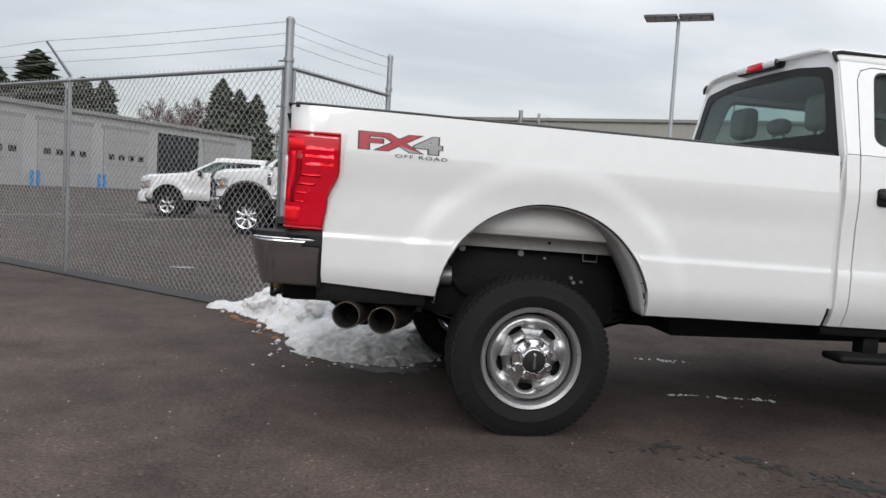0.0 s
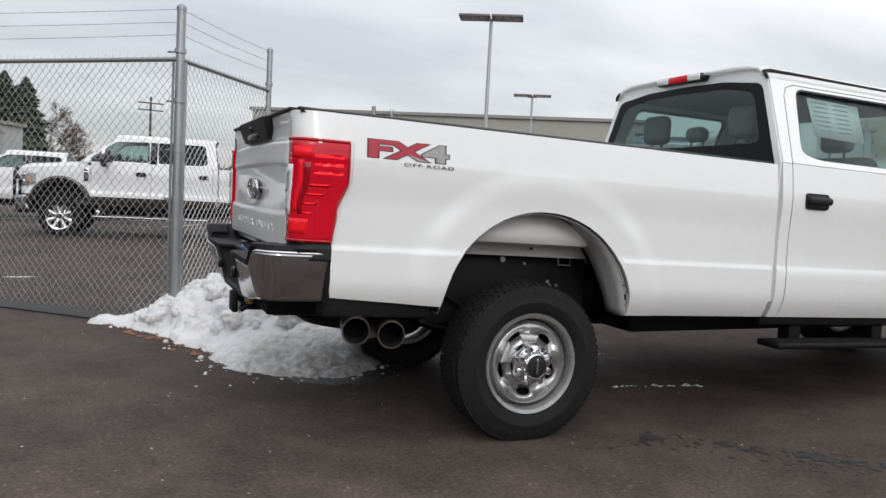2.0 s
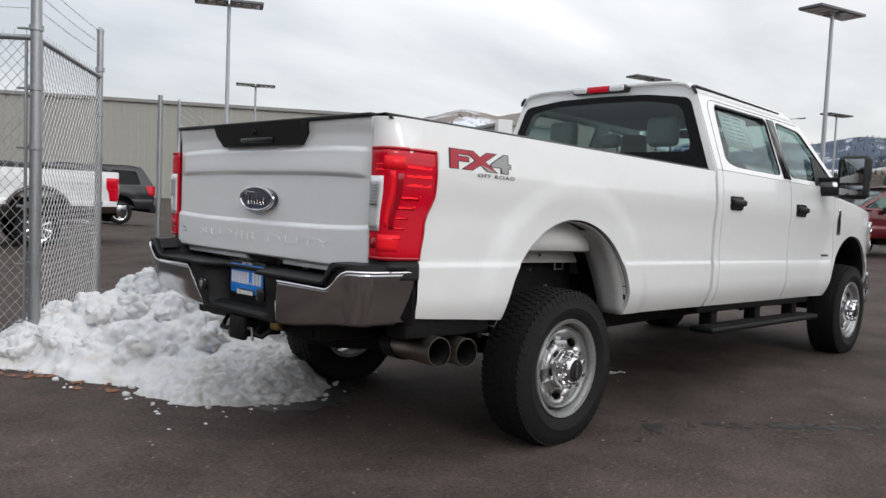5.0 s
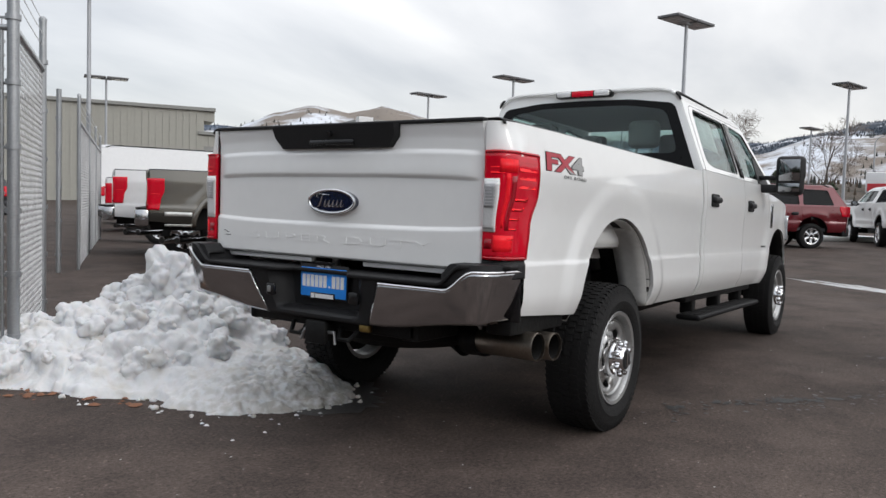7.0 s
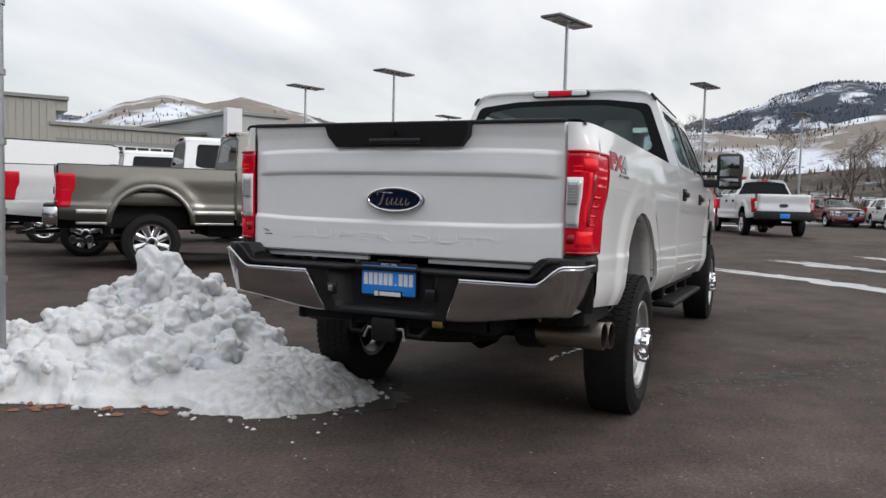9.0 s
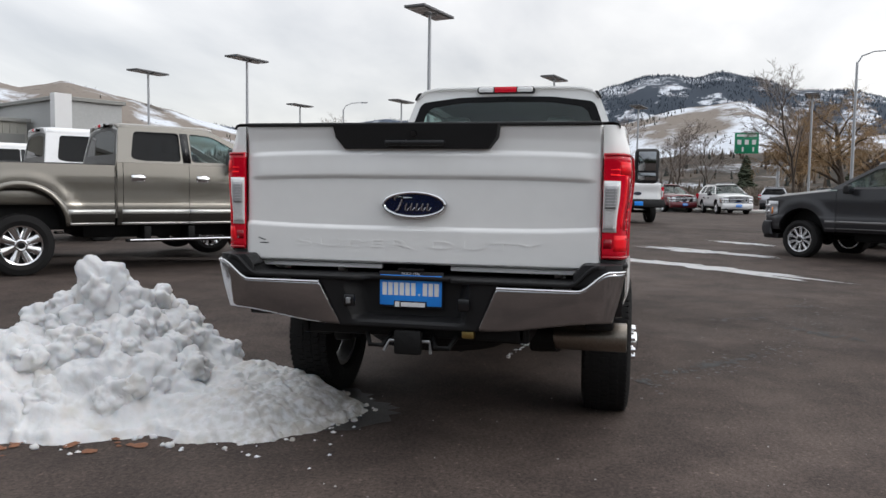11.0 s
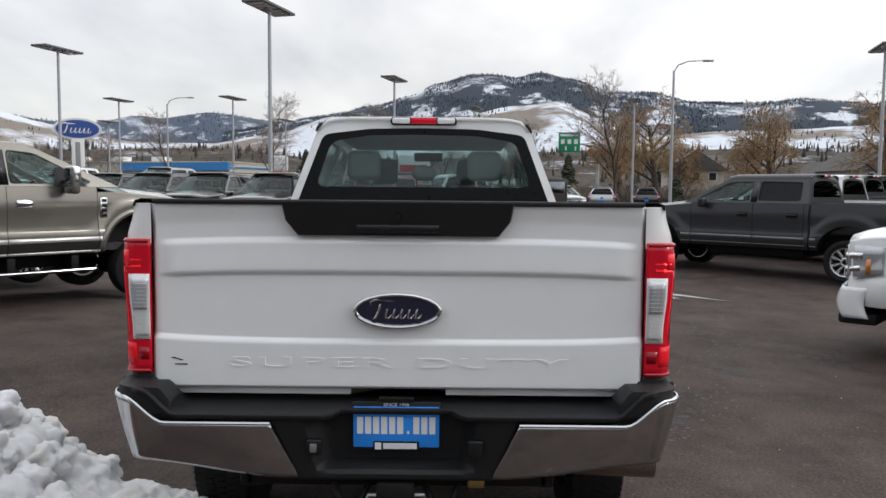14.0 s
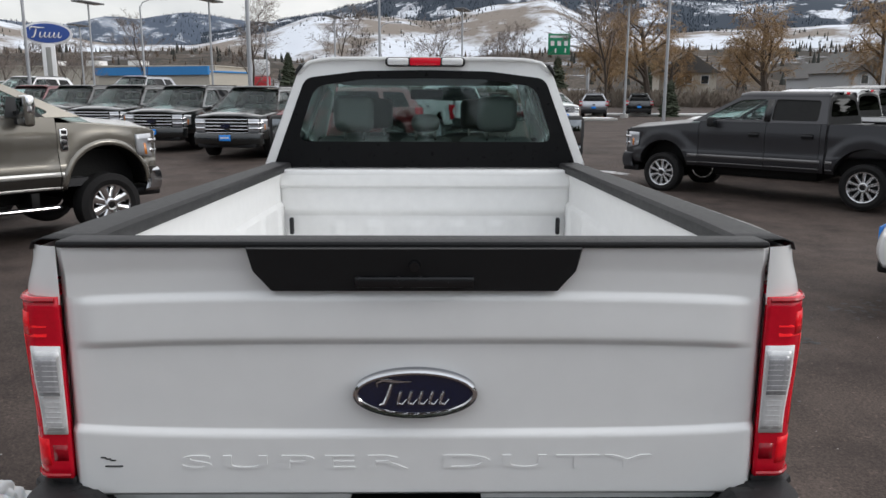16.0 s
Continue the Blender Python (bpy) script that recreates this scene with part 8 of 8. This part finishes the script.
# ---- trees ----
def bare_tree(name, label, h, seed, twig="twig", spread=0.5, droop=0.0, levels=4, trunk=0.16, group="bare trees", thin=0.016):
    """A tapered trunk with limbs, branches and many thin twigs."""
    rnd = random.Random(seed)
    root = thing(name, label, "tree", group)
    stem, wood, fine = bmesh.new(), bmesh.new(), bmesh.new()

    def limb(p, d, ln, r, lev):
        n = 4
        pts, rad = [p], [r]
        for i in range(n):
            d = (d + Vector((rnd.gauss(0, 0.13), rnd.gauss(0, 0.13), rnd.gauss(0.03, 0.08) - droop * (lev >= 2) * (0.25 + 0.25 * lev * i / n)))).normalized()
            pts.append(pts[-1] + d * ln / n)
            rad.append(r * (1 - 0.62 * (i + 1) / n))
        tube((stem, wood, fine)[min(lev, 2)], pts, rad, 7 if lev == 0 else (5 if lev < 2 else 3), cap=False)
        if lev >= levels:
            return
        kids = ({0: 9, 1: 6, 2: 6, 3: 5} if not droop else {0: 12, 1: 8, 2: 7, 3: 8})[lev]
        for k in range(kids):
            t = 0.30 + 0.70 * (k + rnd.random() * 0.7) / kids if lev else 0.26 + 0.74 * (k + rnd.random() * 0.6) / kids
            t = min(t, 0.99)
            i = min(int(t * n), n - 1)
            q = pts[i].lerp(pts[i + 1], t * n - i)
            base = (pts[i + 1] - pts[i]).normalized()
            a = rnd.random() * 6.283
            side = base.orthogonal().normalized()
            side = Matrix.Rotation(a, 3, base) @ side
            nd = (base * (1 - spread) + side * spread * rnd.uniform(0.7, 1.3)).normalized()
            limb(q, nd, ln * rnd.uniform(0.42, 0.62) * (1.05 - 0.45 * t if lev == 0 else 1), max(rad[i] * 0.5, thin), lev + 1)
    limb(Vector((0, 0, 0)), Vector((0, 0, 1)), h * 0.72, trunk, 0)
    part("trunk", stem, "bark", root)
    part("limb", wood, "bark", root, kind="stuff")
    part("crown", fine, twig, root, kind="stuff")
    return root


def conifer(h, r, seed):
    rnd = random.Random(seed)
    root = thing("conifer", "dark green conifer with layered branches", "tree", "conifers")
    part("trunk", T([(0, 0, 0), (0, 0, h * 0.97)], [0.22, 0.02], 8), "bark", root)
    bm = bmesh.new()
    n = 900
    for k in range(n):
        t = (k / n) ** 0.85
        z = h * (0.07 + 0.92 * t)
        reach = 1.25 * r * (1 - t) ** 0.58 * rnd.uniform(0.35, 1.2) * (0.85 + 0.12 * math.sin(t * 23 + seed)) + 0.2
        a = k * 2.399 + rnd.uniform(-0.3, 0.3)
        d = Vector((math.cos(a), math.sin(a), 0))
        s = Vector((-d.y, d.x, 0))
        w = reach * rnd.uniform(0.22, 0.34) + 0.1
        base, tip = Vector((0, 0, z)), d * reach + Vector((0, 0, z - reach * rnd.uniform(0.12, 0.34)))
        mid = base.lerp(tip, 0.6)
        vs = [bm.verts.new(p) for p in (base + Vector((0, 0, 0.08)), mid + s * w + Vector((0, 0, -0.12 * w)), tip, mid - s * w + Vector((0, 0, -0.12 * w)), mid + Vector((0, 0, 0.18 * reach)), mid + Vector((0, 0, -0.25 * reach)))]
        for q in ((0, 1, 4), (1, 2, 4), (2, 3, 4), (3, 0, 4), (1, 0, 5), (2, 1, 5), (3, 2, 5), (0, 3, 5)):
            bm.faces.new([vs[i] for i in q])
    part("crown", bm, "needle", root, kind="stuff")
    return root


def shrubs(name, label, material, spots, seed, h=2.4):
    """Twiggy undergrowth as one sheet of stuff."""
    rnd = random.Random(seed)
    bm = bmesh.new()
    for x, y, rx, ry, count in spots:
        for _ in range(count):
            px, py = x + rnd.gauss(0, rx), y + rnd.gauss(0, ry)
            hh = h * rnd.uniform(0.5, 1.2)
            for k in range(16):
                a = rnd.random() * 6.283
                tip = Vector((px + math.cos(a) * hh * 0.4, py + math.sin(a) * hh * 0.4, hh * rnd.uniform(0.6, 1.0)))
                w = hh * 0.009
                vs = [bm.verts.new(p) for p in (Vector((px - w, py - w, 0)), Vector((px + w, py + w, 0)), tip + Vector((w * 2, -w * 2, -0.2)), tip, tip + Vector((-w * 2, w * 2, -0.25)))]
                bm.faces.new(vs)
    return tagged(part(name, bm, material, smooth=False), label, "shrubs", kind="stuff")


t1 = bare_tree("bare_tree", "tall leafless tree with fine twigs", 13, 11, levels=4)
t1.matrix_basis = pose(88, 20, 0)
t2 = bare_tree("bare_tree", "tall leafless tree with fine twigs", 15, 12, levels=4, spread=0.42)
t2.matrix_basis = pose(80, -18.0, 0)
for t, x, y, s, a in ((t1, 95, 12, 1, 80), (t2, 110, 40, 0.9, 30), (t2, 96, 1.0, 0.8, 120), (t1, 90, -7.5, 0.8, 10), (t2, 104, -13, 0.7, 250), (t1, 120, -8, 0.9, 60), (t2, 96, 50, 0.62, 200), (t1, 102, 46, 0.72, 140), (t1, 90, 49, 0.58, 20), (t2, 92, 42, 0.6, 310)):
    o = copy_thing(t, pose(x, y, 0, 0, 0, a))
    o.scale = (s, s, s)
wl1 = bare_tree("willow", "leafless willow with hanging yellow-brown twigs", 11, 21, "willow", 0.50, 0.42, 4, 0.35, "willows", 0.012)
wl1.matrix_basis = pose(112, -66, 0)
wl2 = bare_tree("willow", "leafless willow with hanging yellow-brown twigs", 11, 22, "willow", 0.52, 0.38, 4, 0.35, "willows", 0.012)
wl2.matrix_basis = pose(125, -72, 0)
for t, x, y, s, a in ((wl2, 104, -24, 1.5, 90), (wl1, 90, -53, 1.6, 45), (wl2, 84, -59, 1.6, 140), (wl1, 110, -33, 1.1, 200), (wl2, 120, -47, 1.1, 300), (wl1, 97, -27.5, 1.55, 10), (wl2, 95, -41, 1.55, 77)):
    o = copy_thing(t, pose(x, y, 0, 0, 0, a))
    o.scale = (s * 0.9, s * 0.9, s * 0.84)
cf1, cf2 = conifer(23, 4.2, 31), conifer(19, 4.0, 32)
cf1.matrix_basis = pose(-40.2, 110, 0)
cf1.scale = (1.65, 1.65, 0.78)
cf2.matrix_basis = pose(-34.2, 110, 0)
cf2.scale = (1.2, 1.2, 0.77)
for t, x, y, s in ((cf2, -37.4, 110.5, 0.74), (cf2, -31.2, 109.5, 0.77), (cf2, -15.4, 109, 0.83), (cf1, -13.2, 111, 0.64), (cf2, -10.7, 110, 0.74), (cf2, -45, 110, 0.8), (cf2, 70, 7.0, 0.22), (cf2, 56, -17.5, 0.16), (cf1, 150, -24, 0.4), (cf2, 170, -48, 0.5), (cf1, 165, 30, 0.45)):
    o = copy_thing(t, pose(x, y, 0, 0, 0, x * 7))
    o.scale = (s * 1.2, s * 1.2, s)
# unseen belt of conifers added behind the camera: closes the lot, blocks low sky
rnd = random.Random(77)
for k in range(24):
    y = -46 + 4.0 * k
    o = copy_thing((cf1, cf2)[k % 2], pose(-47 + rnd.uniform(-4, 4), y + rnd.uniform(-1, 1), 0, 0, 0, k * 50))
    o.scale = (0.8, 0.8, rnd.uniform(0.42, 0.60))
for k in range(22):
    x = -38 + 4.4 * k
    o = copy_thing((cf1, cf2)[k % 2], pose(x + rnd.uniform(-1, 1), -56 + rnd.uniform(-4, 4), 0, 0, 0, k * 70))
    o.scale = (0.8, 0.8, rnd.uniform(0.40, 0.54))
rb = bare_tree("red_shrub_tree", "leafless reddish shrub tree", 14, 41, "redtwig", 0.55, 0.0, 4, 0.16, "reddish shrubs", 0.034)
rb.matrix_basis = pose(-21, 116, 0)
for x, y, s, a in ((-29, 117, 0.85, 10), (-26, 116, 0.9, 60), (-23.5, 118, 0.95, 100), (-18.8, 117, 0.98, 200), (-17, 116, 0.85, 300), (-8.5, 114, 0.85, 30), (-6, 116, 0.7, 80), (-12, 118, 0.8, 140), (-25, 121, 1.0, 190), (-20, 121, 0.95, 0), (-16, 120, 0.9, 45)):
    o = copy_thing(rb, pose(x, y, 0, 0, 0, a))
    o.scale = (s, s, s)
shrubs("dry_undergrowth", "dry brown undergrowth along the road", "brush", [(105, -45, 5, 14, 420), (115, -15, 6, 10, 340), (128, 10, 8, 10, 320), (140, 30, 8, 12, 320), (108, 20, 5, 8, 160), (98, -62, 4, 8, 160)], 51, 2.6)
shrubs("red_undergrowth", "reddish brown undergrowth behind the workshop", "redtwig", [(0, 118, 16, 3, 360), (-30, 112, 10, 3, 120)], 52, 4.0)


# ---- hills ----
def hills(name, label, material, dist, depth, a0, a1, skyline, seed, rough, base=-6.0):
    """A range of hills from azimuth a0 to a1 (degrees clockwise from +y); skyline gives the ridge's height at an azimuth."""
    bm = bmesh.new()
    na, nd = 260, 26
    def f(u, v):
        az = radians(a0 + (a1 - a0) * u)
        ridge = skyline(a0 + (a1 - a0) * u)
        r = dist + depth * v
        h = base + (ridge - base) * math.sin(min(v * 1.25, 1) * math.pi / 2) ** 1.15 if v < 0.8 else ridge - (v - 0.8) * ridge * 0.8
        p = Vector((r * math.sin(az), r * math.cos(az), 0)) * 0.004 + Vector((seed, 0, 0))
        h += rough * ridge * (noise.fractal(p, 1.0, 2.1, 5) * smooth01(0.0, 0.35, v))
        return Vector((r * math.sin(az), r * math.cos(az), h))
    grid(bm, na, nd, f)
    tagged(part(name, bm, material), label, "hills", kind="structure")
    return f


def ridge(r, *knots):
    """A skyline through pairs of azimuth and elevation, as heights at the distance r."""
    def f(az):
        for (a0, e0), (a1, e1) in zip(knots, knots[1:]):
            if az <= a1:
                t = min(max((az - a0) / (a1 - a0), 0), 1)
                t = t * t * (3 - 2 * t) * 0.6 + 0.4 * t
                return r * math.tan(radians(e0 + (e1 - e0) * t))
        return r * math.tan(radians(knots[-1][1]))
    return f


def skyline_forest(name, label, material, count, seed, surface, v0, v1, tall, want):
    """Far conifers on a hillside as one sheet of stuff; want(u, v) thins them out."""
    rnd = random.Random(seed)
    bm = bmesh.new()
    for _ in range(count):
        u, v = rnd.random(), rnd.uniform(v0, v1)
        if rnd.random() > want(u, v):
            continue
        p = surface(u, v)
        h = tall * rnd.uniform(0.55, 1.3)
        w = h * rnd.uniform(0.17, 0.26)
        a0 = rnd.random() * 6.283
        tip = bm.verts.new(p + Vector((0, 0, h)))
        rim = [bm.verts.new(p + Vector((w * math.cos(a0 + 1.5708 * k), w * math.sin(a0 + 1.5708 * k), -0.12 * h))) for k in range(4)]
        for k in range(4):
            bm.faces.new((rim[k], rim[(k + 1) % 4], tip))
    return tagged(part(name, bm, material, smooth=False), label, "woods", kind="stuff")


# haze is put into the mountain colours: bluer and paler
M["hazed_forest_hill"] = hill_mat("hazed_forested_mountain", (0.052, 0.064, 0.082), (0.24, 0.24, 0.26), 0.40, 0.50, 0.012, tree=0.53, speckle=0.36)
M["grass_hill"] = hill_mat("snowy_grass_hill", (0.085, 0.075, 0.068), (0.22, 0.19, 0.165), 0.46, 0.56, 0.0065, tree=0.30, speckle=0.33)
# the farther range has more of the haze painted in
M["hazed_far_hill"] = hill_mat("hazed_far_mountain", (0.085, 0.105, 0.14), (0.16, 0.17, 0.19), 0.44, 0.56, 0.022, tree=0.54)
M["town"] = hill_mat("wooded_valley", (0.050, 0.044, 0.038), (0.105, 0.086, 0.070), 0.62, 0.70, 0.05, tree=0.48)
range_f = hills("mountain_range", "dark forested mountains with patches of snow", "hazed_forest_hill", 2300, 1500, 74, 150, ridge(3500, (74, 3.8), (81, 5.2), (85, 6.0), (87.3, 6.6), (89.4, 7.5), (91.9, 8.15), (93.5, 8.15), (95.2, 7.95), (96.8, 8.3), (99.2, 7.8), (101.7, 7.0), (104.8, 6.75), (107.8, 6.05), (111.1, 6.0), (114.2, 6.15), (118.2, 5.7), (124, 6.2), (130, 6.4), (150, 7.0)), 1.0, 0.02)
far_f = hills("far_mountains", "distant mountains with snow, hazed blue-grey in colour", "hazed_far_hill", 3300, 900, 28, 84, ridge(4020, (28, 4.6), (40, 5.0), (60, 4.6), (65, 4.2), (68, 4.9), (70, 4.7), (73, 5.3), (77, 4.9), (84, 3.8)), 5.0, 0.035)
low_f = hills("snowy_hills", "low hills of dry grass and snow", "grass_hill", 1100, 900, 26, 150, ridge(1820, (26, 3.2), (34, 4.0), (40.6, 4.7), (41.9, 5.3), (43.8, 6.0), (46.3, 6.6), (47.5, 6.45), (48.9, 6.15), (50, 6.45), (51.5, 6.9), (52.9, 6.6), (55.1, 5.9), (57.7, 5.2), (60.4, 4.55), (62.5, 4.1), (65, 3.6), (68, 3.2), (73, 3.1), (78, 3.9), (82, 5.2), (86, 5.4), (90, 5.0), (95, 5.9), (98, 6.4), (101, 5.4), (104, 3.9), (112, 4.2), (120, 4.4), (150, 5.0)), 9.0, 0.045)
town_f = hills("wooded_town_slope", "wooded slope with scattered houses", "town", 240, 420, -60, 150, ridge(576, (-60, 1.4), (0, 1.4), (40, 1.6), (60, 2.2), (75, 2.6), (90, 2.2), (100, 2.6), (120, 2.8), (150, 2.5)), 13.0, 0.30, base=-3)
# these conifers carry the same painted haze in their blue
M["hazed_woods"] = mat("hazed_conifers", (0.058, 0.072, 0.092), 0.95, vary=0.3, scale=0.02, spec=0.1)
M["near_woods"] = mat("hill_conifers", (0.050, 0.052, 0.048), 0.95, vary=0.35, scale=0.05, spec=0.1)
skyline_forest("mountain_forest", "dark conifers over the forested mountains", "hazed_woods", 22000, 61, range_f, 0.10, 0.805, 10, lambda u, v: smooth01(-0.10, 0.06, noise.noise((u * 26, v * 5, 4.0)) + 0.10))
skyline_forest("ridge_forest", "dark conifers along the mountain ridge", "hazed_woods", 3600, 62, range_f, 0.74, 0.805, 10, lambda u, v: smooth01(-0.45, 0.1, noise.noise((u * 40, 2.0, 4.0))))
skyline_forest("far_forest", "dark conifers on the distant mountains", "hazed_woods", 3500, 63, far_f, 0.3, 0.805, 10, lambda u, v: smooth01(-0.05, 0.15, noise.noise((u * 14, v * 4, 9.0))))
skyline_forest("hill_forest", "scattered dark conifers on the snowy hills", "near_woods", 6000, 64, low_f, 0.12, 0.82, 6.5, lambda u, v: smooth01(0.06, 0.30, noise.noise((u * 22, v * 4, 1.0)) + 0.22 * smooth01(0.72, 0.8, v)))
skyline_forest("slope_conifers", "dark conifers among the houses of the slope", "near_woods", 2200, 65, town_f, 0.05, 0.85, 4.6, lambda u, v: 0.25 + 0.75 * smooth01(-0.05, 0.3, noise.noise((u * 30, v * 6, 6.0))))
M["bare_woods"] = mat("bare_brown_woods", (0.085, 0.064, 0.050), 0.95, vary=0.4, scale=0.2, spec=0.1)
skyline_forest("slope_woods", "bare brown trees among the houses of the slope", "bare_woods", 3600, 66, town_f, 0.02, 0.85, 3.4, lambda u, v: 0.35 + 0.65 * smooth01(-0.2, 0.2, noise.noise((u * 24, v * 5, 16.0))))
